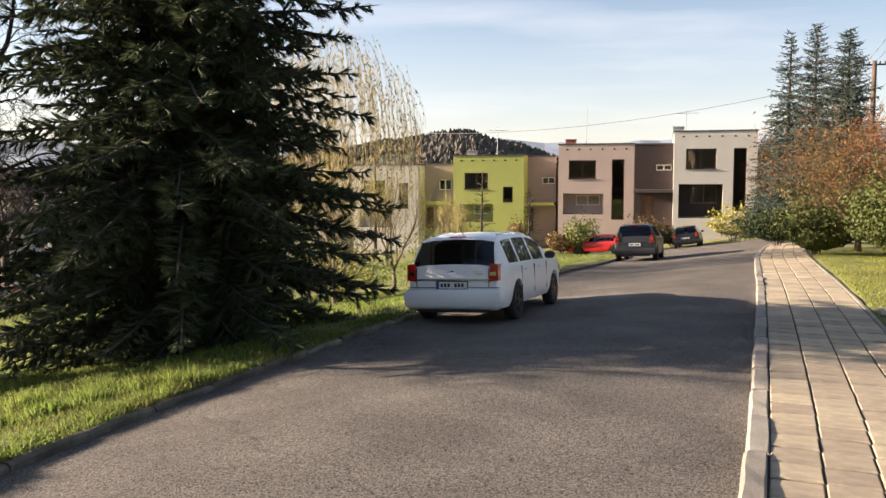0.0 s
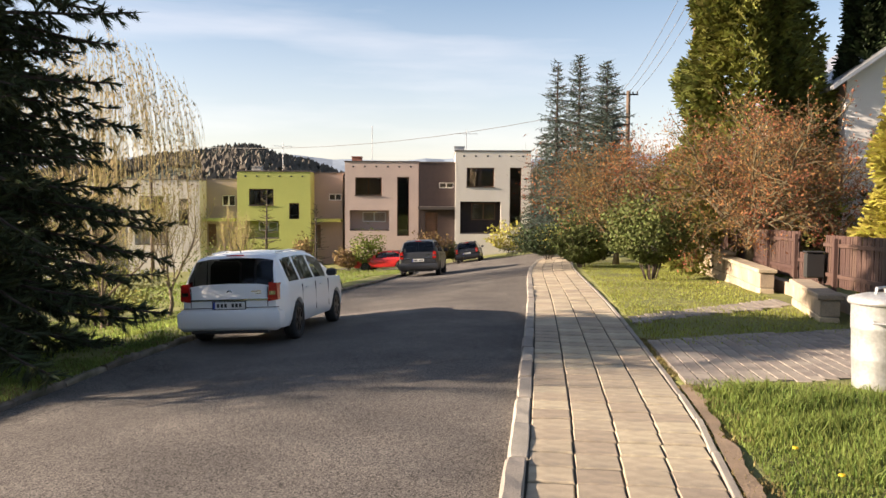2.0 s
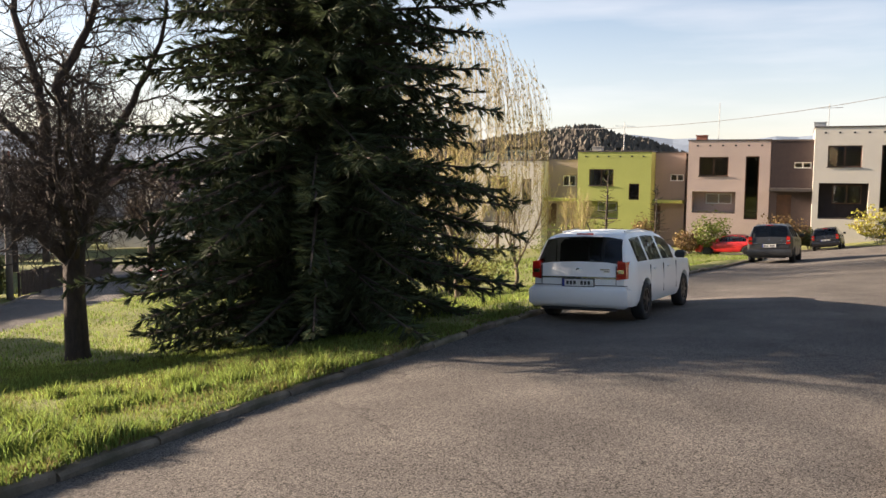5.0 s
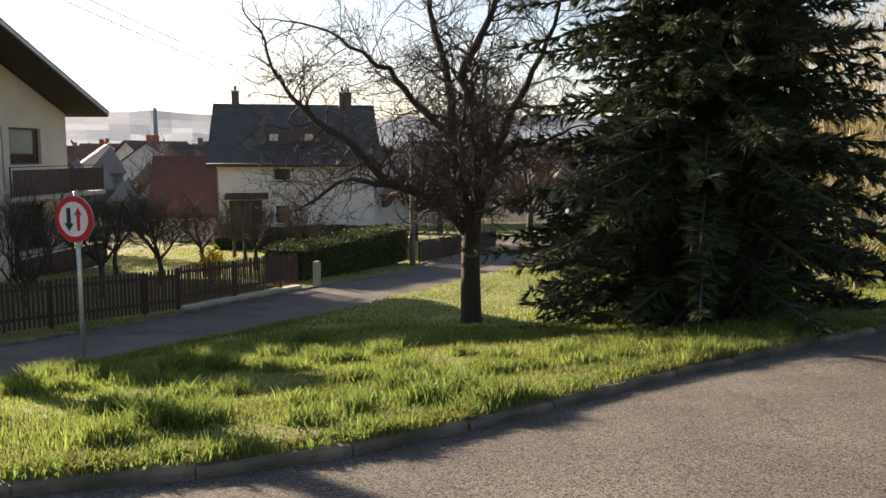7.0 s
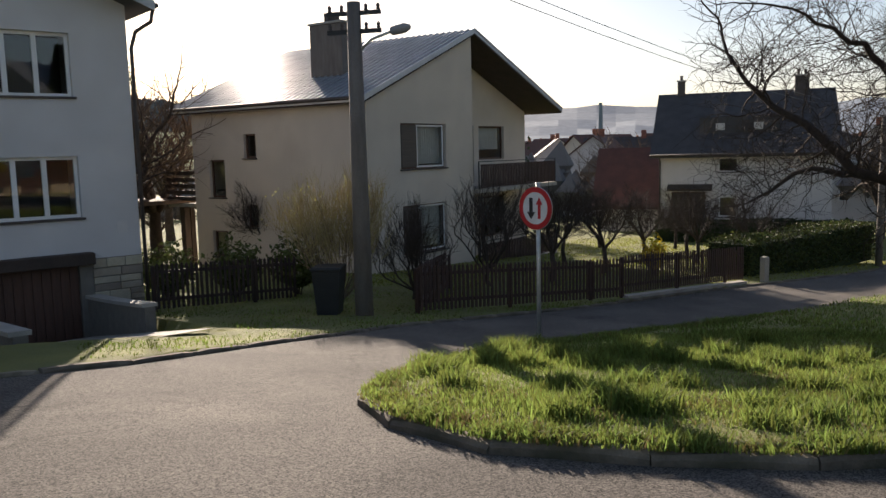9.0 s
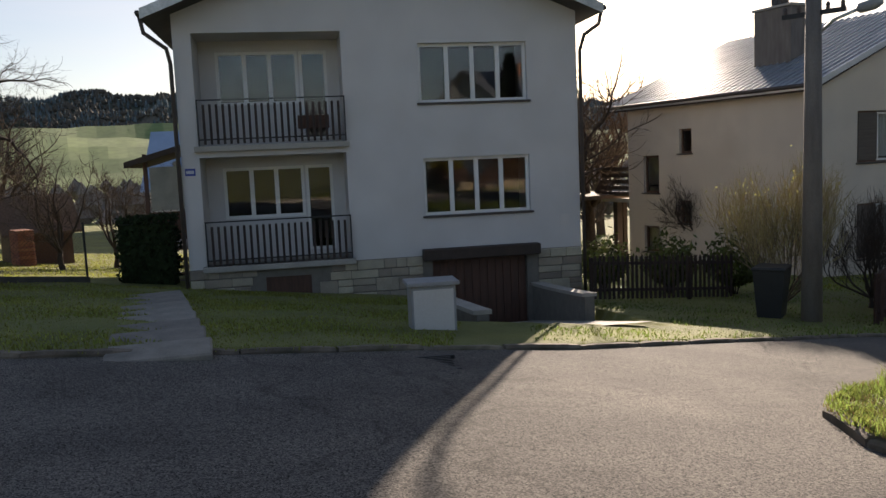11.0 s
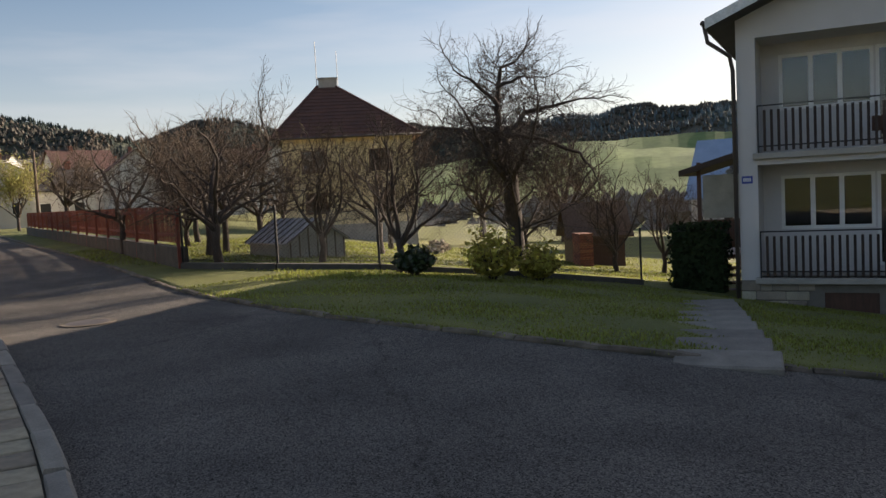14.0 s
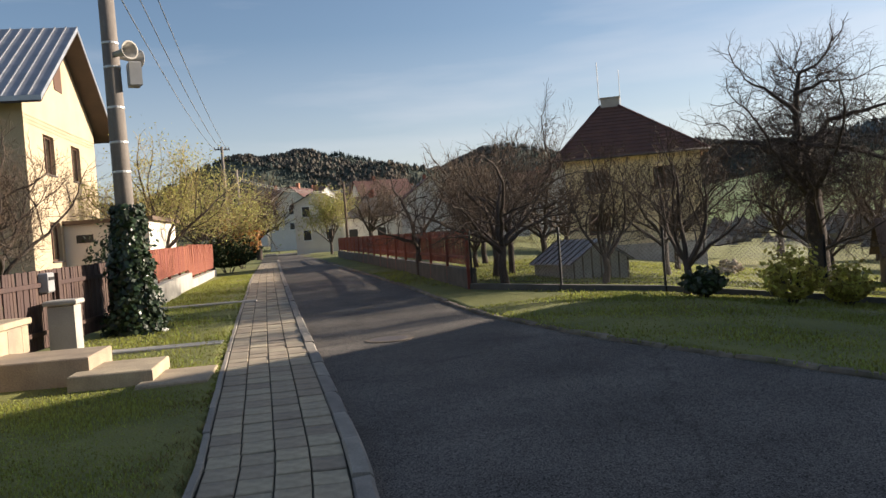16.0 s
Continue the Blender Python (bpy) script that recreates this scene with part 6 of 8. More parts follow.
    for sg in (1, -1):
        b = Builder().prism([(sg * hw * 0.72, 0.7 * k), (sg * hw * 0.905, 0.72 * k), (sg * hw * 0.895, 0.98 * k), (sg * hw * 0.75, 1.0 * k)][::sg], 0.22, Matrix.Translation((0, -0.012, 0)))
        lamp = part("tail_lamp", b, M["tail_red"], c, "red tail lamp", False, shift)
        part("lamp_insert", Builder().box(sg * hw * 0.81 - 0.05, -0.02, 0.8 * k, sg * hw * 0.81 + 0.05, -0.013, 0.86 * k), M["chrome"], lamp)
        part("wing_mirror", Builder().box(sg * (hw + 0.02), 2.72 * s45, 0.96 * k, sg * (hw + 0.2), 2.84 * s45, 1.1 * k, None, 0.035), M["black_plastic"] if estate else M[paint], c, "", False, shift)
        for y in (1.35, 2.3):
            part("door_handle", Builder().box(sg * hw * 0.99, y * s45, 0.82 * k, sg * (hw + 0.012), y * s45 + 0.18, 0.85 * k, None, 0.006), M[paint], c, "", False, shift)
        part("roof_rail", Builder().tube([(sg * hw * 0.62, 0.75, 1.455 * k), (sg * hw * 0.63, 1.5, 1.49 * k), (sg * hw * 0.63, 2.5, 1.43 * k)], 0.016, 6), M[paint], c, "", False, shift) if estate else None
        b = Builder().prism([(sg * hw * 0.5, 0.6), (sg * hw * 0.95, 0.62), (sg * hw * 0.9, 0.8), (sg * hw * 0.55, 0.76)][::sg], 0.12, Matrix.Translation((0, L - 0.22, 0)))
        part("headlamp", b, M["chrome"], c, "", False, shift)
    part("chrome_strip", Builder().box(-hw * 0.78, -0.012, 0.715 * k, hw * 0.78, 0.03, 0.745 * k, None, 0.006), M["chrome"] if paint != "black_paint" else M["black_plastic"], c, "", False, shift)
    pl = part("number_plate", Builder().box(-0.26, -0.02, 0.59 * k, 0.26, 0.02, 0.70 * k), M["plate_white"], c, "white number plate", False, shift)
    part("plate_band", Builder().box(-0.26, -0.024, 0.592 * k, -0.225, -0.021, 0.698 * k), M["plate_blue"], pl)
    for n in range(7):
        if n != 3:
            part("plate_bar", Builder().box(-0.195 + n * 0.06, -0.024, 0.615 * k, -0.155 + n * 0.06, -0.021, 0.675 * k), M["black_plastic"], pl)
    part("badge", Builder().lathe([(0.0, 0), (0.05, 0), (0.055, 0.01), (0.045, 0.012), (0, 0.006)], 20, pose(0, 0.03, 0.83 * k, 90)), M["chrome"], c, "", False, shift)
    if estate:
        part("brake_lamp", Builder().box(-0.14, 0.33, 1.415 * k, 0.14, 0.36, 1.435 * k), M["tail_red"], c, "", False, shift)
        part("aerial", Builder().tube([(0, 0.62, 1.46 * k), (0, 0.42, 1.62 * k)], 0.008, 5), M["black_plastic"], c, "", False, shift)
        part("script_bar", Builder().box(0.36, 0.015, 0.85 * k, 0.52, 0.03, 0.87 * k), M["chrome"], c, "", False, shift)
        part("script_bar", Builder().box(0.42, 0.015, 0.82 * k, 0.52, 0.03, 0.835 * k), M["chrome"], c, "", False, shift)
    return c


def parked(x, y, heading):
    d = np.array((-math.sin(radians(heading)), math.cos(radians(heading))))
    r = np.array((d[1], -d[0]))
    p = np.array((x, y))
    fwd = math.degrees(math.atan2(zed(*(p + d * 2.7)) - zed(*p), 2.7))
    rol = math.degrees(math.atan2(zed(*(p + r)) - zed(*(p - r)), 2.0))
    return Matrix.Translation((x, y, zed(x, y) - 0.1)) @ Euler((0, 0, radians(heading))).to_matrix().to_4x4() @ pose(0, 0, 0, fwd, -rol, 0)


car(parked(0.48, 14.05, -20.5), "white_paint", "white estate car parked at the grass kerb")
car(parked(8.45, 35.4, -20.0), "grey_paint", "dark grey compact SUV parked at the kerb", 4.2, 1.78, 1.62, 2.55, 0.8)
car(parked(16.1, 53.6, -21.0), "black_paint", "small black hatchback parked before the hedge", 3.9, 1.66, 1.42, 2.5, 0.7)
car(parked(11.9, 55.0, 60.0), "red_paint", "red saloon car parked beyond the verge", 4.3, 1.7, 1.42, 2.6, 0.8, False)
car(parked(-16.0, 31.5, -50.0), "grey_paint", "silver-grey car parked on the side road", 4.3, 1.7, 1.42, 2.6, 0.8, False)

# ---- kerbs and street furniture ----


def kerb_run(name, line, lo, hi, side, label, wd=0.13, up=0.02, piece=1.0):
    """Kerb stones one by one along a line, each laid to the ground's slope."""
    t = tagged(new(name), label, "kerb", "", "structure")
    seg = np.linalg.norm(np.diff(line, axis=0), axis=1)
    d = np.concatenate([[0], np.cumsum(seg)])
    meshes = []
    rng = random.Random(len(name) + int(lo))
    for k in range(4):
        b = Builder()
        n = 5
        p, f = [], []
        for i in range(n + 1):
            x = -piece / 2 + 0.008 + (piece - 0.016) * i / n
            j = lambda a: rng.uniform(-a, a)
            e = 0.012 if i in (0, n) else 0.0
            p += [(x, -wd / 2, -0.3), (x, -wd / 2 + j(.004), up - 0.03 - e), (x, -wd / 2 + 0.025 + j(.006), up - e + j(.005)), (x, wd / 2 - 0.012 + j(.005), up - e + j(.005)), (x, wd / 2, up - 0.02 - e), (x, wd / 2, -0.3)]
        for i in range(n):
            for q in range(5):
                a = i * 6 + q
                f.append((a, a + 6, a + 7, a + 1))
        f += [tuple(range(6)), tuple(reversed(range(n * 6, n * 6 + 6)))]
        meshes.append(b.mesh(p, f).data("kerb_stone", M["kerb" if name == "kerb_walk" else "kerb_old"]))
    at_ = lo
    while at_ < hi:
        a = np.array([np.interp(at_, d, line[:, 0]), np.interp(at_, d, line[:, 1])])
        c = np.array([np.interp(at_ + piece, d, line[:, 0]), np.interp(at_ + piece, d, line[:, 1])])
        mid, v = (a + c) / 2, c - a
        nrm = np.array((-v[1], v[0])) / (np.linalg.norm(v) + 1e-9) * side
        mid = mid + nrm * wd * 0.4
        yaw = math.degrees(math.atan2(v[1], v[0]))
        slope = math.degrees(math.atan2(zed(*c) - zed(*a), np.linalg.norm(v)))
        o = new("kerb_stone", rng.choice(meshes))
        o.parent = t
        o.matrix_basis = Matrix.Translation((mid[0] + rng.uniform(-.008, .008), mid[1] + rng.uniform(-.008, .008), zed(*mid) + rng.uniform(-0.012, 0.012))) @ pose(0, 0, 0, 0, 0, yaw + rng.uniform(-.6, .6) + (0 if side > 0 else 180)) @ pose(0, 0, 0, rng.uniform(-2, 2), -slope if side > 0 else slope, 0)
        at_ += piece
    return t


def along_line(line, point):
    seg = np.linalg.norm(np.diff(line, axis=0), axis=1)
    d = np.concatenate([[0], np.cumsum(seg)])
    return float(d[np.argmin(np.linalg.norm(line - np.array(point), axis=1))])


kerb_run("kerb_walk", kerb_walk, along_line(kerb_walk, street(-70, 2.8)), along_line(kerb_walk, street(46, 2)), -1, "pale chipped concrete kerb along the footpath", 0.15, 0.015)
kerb_run("kerb_island", kerb_island, along_line(kerb_island, street(48, -7.5)), along_line(kerb_island, (-16, 26)), -1, "old brown concrete kerb round the grass island", 0.12, -0.015)
kerb_run("kerb_far", kerb_far, along_line(kerb_far, (-21.4, 30)), along_line(kerb_far, street(-60, -0.5)), -1, "low weathered kerb on the far side", 0.12, 0.01)

# street sign: narrow road, give way to oncoming traffic
sg = thing("road_sign", on(-10.4, 6.15, 0), "round red-rimmed give-way-to-oncoming sign on a galvanised post", "road sign")
part("post", Builder().tube([(0, 0, -0.3), (0, 0, 2.3)], 0.032, 10), M["galvanised"], sg, "", True)
fr = Matrix.Translation((0, 0, 1.93)) @ pose(0, 0, 0, 0, 0, 16.5)


def disc(r, y, t=0.004, n=40):
    return Builder().lathe([(0, 0), (r, 0), (r, t), (0, t)], n, fr @ pose(0, y, 0, 90, 0, 0))


pl = part("panel", disc(0.31, -0.035, 0.02), M["galvanised"], sg)
part("rim", disc(0.308, -0.056), M["sign_red"], pl, "red ring")
part("field", disc(0.232, -0.0605), M["sign_white"], pl, "white field")
for x, up, mt, w in ((-0.075, -1, "black_plastic", 0.032), (0.08, 1, "sign_red", 0.026)):
    o = [(-w, -0.15), (w, -0.15), (w, 0.055), (w * 2.4, 0.055), (0, 0.16), (-w * 2.4, 0.055), (-w, 0.055)]
    o = [(x + a * up, z * up) for a, z in o]
    part("arrow", Builder().prism(o, 0.003, fr @ Matrix.Translation((0, -0.0685, 0))), M[mt], pl)

# poles


def utility_pole(m, h, r, label, mat, arms=1, lamp=False, lean=0.0, turn=0.0):
    t = thing("utility_pole", m, label, "utility pole")
    part("shaft", Builder().tube([(0, 0, -0.5), (lean * 0.5, 0, h * 0.5), (lean, 0, h)], [r, r * 0.85, r * 0.7], 14), M[mat], t, "", True)
    for k in range(arms):
        z = h - 0.25 - k * 0.35
        a = part("crossarm", Builder().box(-0.55, -0.04, z, 0.55, 0.04, z + 0.08), M["black_steel"], t, "", False, pose(lean, 0, 0, 0, 0, turn))
        for x in (-0.5, -0.25, 0.25, 0.5):
            part("insulator", Builder().lathe([(0.02, 0), (0.045, 0.02), (0.03, 0.06), (0.045, 0.08), (0.02, 0.13)], 8, Matrix.Translation((x, 0, z + 0.08))), M["sill"], a)
    if lamp:
        b = Builder().tube([(0, 0, h - 1.0), (0.35, 0, h - 0.72), (0.75, 0, h - 0.6)], 0.03, 8)
        ar = part("lamp_arm", b, M["galvanised"], t, "", True, pose(lean, 0, 0, 0, 0, turn))
        part("lamp_head", Builder().lathe([(0.03, 0), (0.09, 0.05), (0.1, 0.3), (0.05, 0.42), (0.0, 0.44)], 12, pose(0.72, 0, h - 0.6, 0, 80, 0)), M["grey_plastic"], ar, "", True)
    return t


utility_pole(on(-15.8, 5.4), 6.2, 0.19, "tall brown concrete pole with street lamp and insulators", "pole_concrete", 2, True, 0.0, 50)
utility_pole(on(22.2, 42.6), 9.0, 0.16, "timber pole with crossarm and lamp among spruces", "pole_wood", 1, True, 0.0, 160)
utility_pole(on(16.87, 27.24), 10.4, 0.15, "timber pole rising beside the thuja", "pole_wood", 1, False, 0.1, 0)
utility_pole(on(-16.6, -58.5), 8.5, 0.14, "distant grey pole with crossarm", "pole_concrete", 1, False)
utility_pole(on(-18.0, -60.2), 7.0, 0.2, "distant thick concrete pole", "pole_concrete", 1, False)
utility_pole(on(-5.0, 60.0), 8.0, 0.14, "distant timber pole behind the willow", "pole_wood", 1, False)
utility_pole(on(-30.8, -70.0), 6.5, 0.14, "distant timber pole by the junction", "pole_wood", 1, False)
utility_pole(on(-20.4, 27.3), 5.5, 0.13, "thin concrete pole beside the side road", "pole_concrete", 0, False)
ivy_pole = thing("utility_pole", on(-3.0, -17.0), "thick concrete pole with steel bands and a loudspeaker", "utility pole")
part("shaft", Builder().tube([(0, 0, -0.5), (0.08, 0, 8.0)], [0.19, 0.13], 16), M["pole_concrete"], ivy_pole, "", True)
for z in (3.0, 3.55, 4.2, 4.95, 5.4, 6.4):
    part("band", Builder().lathe([(0.187 - 0.007 * z + 0.002, 0), (0.187 - 0.007 * z + 0.007, 0.01), (0.187 - 0.007 * z + 0.007, 0.035), (0.187 - 0.007 * z + 0.002, 0.045)], 16, Matrix.Translation((0.01 * z, 0, z))), M["galvanised"], ivy_pole)
for a in (115, 200):
    sp = part("loudspeaker", Builder().lathe([(0.0, 0.0), (0.05, 0.0), (0.06, 0.2), (0.09, 0.33), (0.17, 0.45), (0.175, 0.46), (0.15, 0.45), (0.02, 0.2), (0, 0.2)], 16), M["concrete"], ivy_pole, "cream horn loudspeaker", True, pose(0.05, 0, 5.2, 0, 90, a) @ Matrix.Translation((0, 0, 0.12)))
part("control_box", Builder().box(-0.42, 0.0, 4.6, -0.2, 0.3, 5.05, None, 0.02), M["grey_plastic"], ivy_pole, "grey box with cables")
ivr, ivb = random.Random(77), Builder()
for _ in range(5200):
    f = ivr.random() ** 1.1
    a = ivr.uniform(0, 6.28)
    rr = (0.32 + 0.3 * (1 - f) ** 2.5 + 0.14 * noise.noise(Vector((math.cos(a) * 2, math.sin(a) * 2, f * 5)))) * ivr.uniform(0.7, 1.05)
    cc = Vector((rr * math.cos(a), rr * math.sin(a), f * 2.4))
    nn = Vector((math.cos(a) + ivr.gauss(0, .5), math.sin(a) + ivr.gauss(0, .5), ivr.gauss(0.3, .5))).normalized()
    ss = nn.orthogonal().normalized()
    ss.rotate(Matrix.Rotation(ivr.uniform(0, 6.28), 3, nn))
    qq, kk = nn.cross(ss), ivr.uniform(0.03, 0.065)
    ivb.face([cc - qq * kk, cc + ss * kk * 0.8, cc + qq * kk, cc - ss * kk * 0.8])
ivy = thing("ivy_plant", on(-3.0, -17.0), "dark glossy ivy climbing round the pole", "ivy")
part("leaves", ivb, M["leaf_ivy"], ivy)
for k in range(7):
    a = k * 0.9
    part("vine", Builder().tube([(0.24 * math.cos(a + 0.25 * i), 0.24 * math.sin(a + 0.25 * i), i * 0.36) for i in range(7)], [0.028 - 0.003 * i for i in range(7)], 6), M["bark"], ivy)


def cable(points, sag, label, r=0.012):
    b = Builder()
    for p, q in zip(points, points[1:]):
        p, q = Vector(p), Vector(q)
        b.tube([p.lerp(q, k / 14) - Vector((0, 0, sag * 4 * (k / 14) * (1 - k / 14))) for k in range(15)], r, 4, False)
    return single("overhead_cable", b, M["wire"], Matrix(), label, "cable", "overhead cables")


for dx in (-0.45, 0.0, 0.45):
    cable([(-2.9 + dx, -17, 8.1), (-16.6 + dx, -58.5, 8.5)], 0.5, "sagging black overhead line between poles", 0.014)
    cable([(16.87 + dx, 27.24, 9.4), (22.2 + dx, 42.6, 7.7)], 0.3, "thin overhead line along the street", 0.012)
    cable([(16.87 + dx, 27.24, 9.4), (-2.9 + dx, -17, 8.1)], 0.3, "thin overhead line along the street", 0.012)
cable([(22.2, 42.6, 7.2), (-5.0, 60.0, 5.3), (-40, 80, 3)], 1.2, "long pale cable sagging across the houses", 0.02)
cable([(-15.8, 5.4, 5.5), (-20.2, 1.8, 5.2)], 0.1, "service line to the white house", 0.012)
for dz in (0, 0.3):
    cable([(-15.8, 5.4, 5.7 + dz), (-50, 70, 4 + dz)], 1.0, "thin overhead line across the valley side", 0.012)
    cable([(-18, -60.2, 6.6 + dz * 0.5), (-30.8, -70.0, 6.0 + dz * 0.5)], 0.5, "overhead line at the junction", 0.02)

# ---- fences and walls ----


def picket_fence(p0, p1, h, label, mat="fence_dark", w=0.06, gap=0.05, base=0.06, wall=0.0, pointed=False, top_slope=0.0, follow=True, wall_mat="concrete", post_every=2.4):
    """Posts, two rails and one object a picket, stepping with the ground."""
    p0, p1 = np.array(p0), np.array(p1)
    v = p1 - p0
    L = float(np.linalg.norm(v))
    yaw = math.degrees(math.atan2(v[1], v[0]))
    z0, z1 = zed(*p0), zed(*p1)
    t = thing("fence", pose(p0[0], p0[1], z0, 0, 0, yaw), label, "fence")
    rise = (z1 - z0) / L
    if wall:
        b = Builder()
        b.mesh([(0, -0.12, -0.4), (L, -0.12, rise * L - 0.4), (L, 0.12, rise * L - 0.4), (0, 0.12, -0.4), (0, -0.12, wall), (L, -0.12, rise * L + wall), (L, 0.12, rise * L + wall), (0, 0.12, wall)],
               [(3, 2, 1, 0), (4, 5, 6, 7), (0, 1, 5, 4), (1, 2, 6, 5), (2, 3, 7, 6), (3, 0, 4, 7)])
        part("base_wall", b, M[wall_mat], t)
    n = int(L / (w + gap))
    for zz in (wall + base + h * 0.16, wall + h * 0.8):
        part("rail", Builder().mesh([(0, 0.012, zz), (L, 0.012, zz + rise * L), (L, 0.05, zz + rise * L), (0, 0.05, zz), (0, 0.012, zz + 0.07), (L, 0.012, zz + 0.07 + rise * L), (L, 0.05, zz + 0.07 + rise * L), (0, 0.05, zz + 0.07)],
                                    [(3, 2, 1, 0), (4, 5, 6, 7), (0, 1, 5, 4), (1, 2, 6, 5), (2, 3, 7, 6), (3, 0, 4, 7)]), M[mat], t)
    for k in range(int(L / post_every) + 1):
        x = min(L, k * post_every)
        part("post", Builder().box(x - 0.04, 0.05, rise * x - 0.3, x + 0.04, 0.12, rise * x + wall + h * 0.95), M[mat], t)
    rng = random.Random(int(L * 100))
    if pointed:
        me = Builder().prism([(-w / 2, 0), (w / 2, 0), (w / 2, h - base - 0.03), (0, h - base + 0.015), (-w / 2, h - base - 0.03)], 0.02).data("picket", M[mat])
    else:
        me = Builder().box(-w / 2, 0, 0, w / 2, 0.02, h - base, None, 0.004).data("picket", M[mat])
    extra = Builder()
    for k in range(n):
        x = (k + 0.5) * L / n
        m = pose(x, -0.012, rise * x + wall + base + rng.uniform(-.008, .008), rng.uniform(-.5, .5), rng.uniform(-.6, .6), 0)
        if k < 300:
            o = new("picket", me)
            o.parent = t
            o.matrix_basis = m
        else:
            extra.box(-w / 2, 0, 0, w / 2, 0.02, h - base, m)
    if extra.v:
        part("pickets_rest", extra, M[mat], t)["kind"] = "stuff"
    return t


picket_fence((-15.75, 6.6), (-16.35, 12.4), 1.0, "red-brown picket fence along the side road", "fence_brown", 0.06, 0.045, 0.06, 0.0, True)
picket_fence((-16.35, 12.4), (-17.85, 17.9), 1.0, "red-brown picket fence on a low kerb wall", "fence_brown", 0.06, 0.045, 0.06, 0.08, True)
picket_fence((-19.8, 9.2), (-15.8, 6.62), 1.0, "red-brown picket fence across the beige house's garden", "fence_brown", 0.06, 0.05, 0.06, 0.0, True)
picket_fence((-18.89, 1.73), (-19.75, 5.1), 1.05, "dark picket fence between the two houses", "fence_dark", 0.06, 0.05, 0.06, 0.0, True)
picket_fence((-20.8, 28.5), (-25, 42), 1.0, "weathered plank fence further down the side road", "fence_dark", 0.1, 0.05)
f1 = tuple(street(-20.2, -3.75))
picket_fence(f1, tuple(street(-62, -2.0)), 0.95, "red-brown picket fence on a low concrete wall", "fence_red", 0.08, 0.1, 0.08, 0.5, False, wall_mat="dark_wall")
picket_fence(tuple(street(9.0, 5.75)), tuple(street(17.0, 5.85)), 1.1, "dark red-brown board fence with stone base", "fence_brown", 0.09, 0.02, 0.12, 0.3, False, wall_mat="sandstone")
picket_fence(tuple(street(18.6, 5.85)), tuple(street(30.0, 6.2)), 1.15, "dark red-brown board fence with stone base", "fence_brown", 0.09, 0.02, 0.12, 0.3, False, wall_mat="sandstone")
picket_fence(tuple(street(17.0, 5.85)), tuple(street(18.6, 5.85)), 1.0, "low brown board garden gate", "fence_brown", 0.09, 0.02, 0.1)
picket_fence(tuple(street(-17.6, 3.95)), tuple(street(-11.8, 4.75)), 1.35, "dark brown metal slat fence with gate", "fence_brown", 0.08, 0.02, 0.1, 0.0)
picket_fence(tuple(street(-22.0, 4.1)), tuple(street(-31.0, 4.4)), 0.95, "red-brown board fence on a concrete base", "fence_red", 0.09, 0.02, 0.1, 0.55)
picket_fence(tuple(street(-31.0, 4.4)), tuple(street(-42.0, 4.8)), 1.25, "brighter red board fence", "fence_red", 0.09, 0.02, 0.1, 0.3)


def block_wall(p0, p1, h, label, t=0.3, rows=2):
    """A low wall of sawn sandstone blocks under a flat coping."""
    p0, p1 = np.array(p0), np.array(p1)
    v = p1 - p0
    L = float(np.linalg.norm(v))
    w = thing("garden_wall", pose(p0[0], p0[1], (zed(*p0) + zed(*p1)) / 2, 0, 0, math.degrees(math.atan2(v[1], v[0]))), label, "wall")
    part("core", Builder().box(0.02, 0.02, -0.4, L - 0.02, t - 0.02, h - 0.1), M["mortar"], w)
    n = max(2, int(L / 0.5))
    rng = random.Random(int(L * 10))
    hh = (h - 0.09 + 0.15) / rows
    for r in range(rows):
        edges = [0] + sorted(L * (k + (0.5 if r % 2 else 0) + rng.uniform(-.15, .15)) / n for k in range(1, n)) + [L]
        for a, c in zip(edges, edges[1:]):
            part("block", Builder().box(a + 0.006, 0, -0.15 + r * hh, c - 0.006, t, -0.15 + (r + 1) * hh - 0.01, None, 0.015), M["sandstone"], w)
    n = max(1, int(L / 1.1))
    for k in range(n):
        part("coping", Builder().box(L * k / n - 0.03, -0.05, h - 0.09, L * (k + 1) / n + 0.022, t + 0.05, h, None, 0.015), M["sandstone"], w)
    return w


block_wall(tuple(street(19.2, 5.5)), tuple(street(23.2, 5.6)), 0.62, "low sandstone block wall with flat coping")
block_wall(tuple(street(23.25, 5.55)), tuple(street(27.5, 5.65)), 0.85, "taller sandstone block wall with flat coping")
block_wall(tuple(street(14.0, 5.1)), tuple(street(16.7, 5.45)), 0.5, "low sandstone block wall beside the driveway")
block_wall(tuple(street(-9.5, 4.1)), tuple(street(-13.2, 4.05)), 0.75, "smooth pale garden wall")
gp = single("gate_post", Builder().box(-0.2, -0.2, -0.3, 0.2, 0.2, 0.78, None, 0.02).box(-0.25, -0.25, 0.781, 0.25, 0.25, 0.86, None, 0.02), M["concrete"], on(*street(-14.6, 3.95), -21), "short square concrete gate post with cap", "post")
for k, (s0, s1, l0, l1, up) in enumerate(((-11.2, -13.6, 2.75, 4.1, 0.34), (-10.8, -12.4, 1.95, 2.9, 0.18), (-10.5, -11.6, 1.3, 2.1, 0.05))):
    b = Builder().box(0, 0, -0.4, 1.15, l1 - l0, up, None, 0.015)
    p = street(s0, l0)
    single("garden_step", b, M["sandstone"], pose(p[0], p[1], zed(*p), 0, 0, math.degrees(math.atan2(-ALONG[1], -ALONG[0]))) @ Matrix.Diagonal((1, 1, 1, 1)), "broad pale concrete step across the verge", "step", "garden steps")
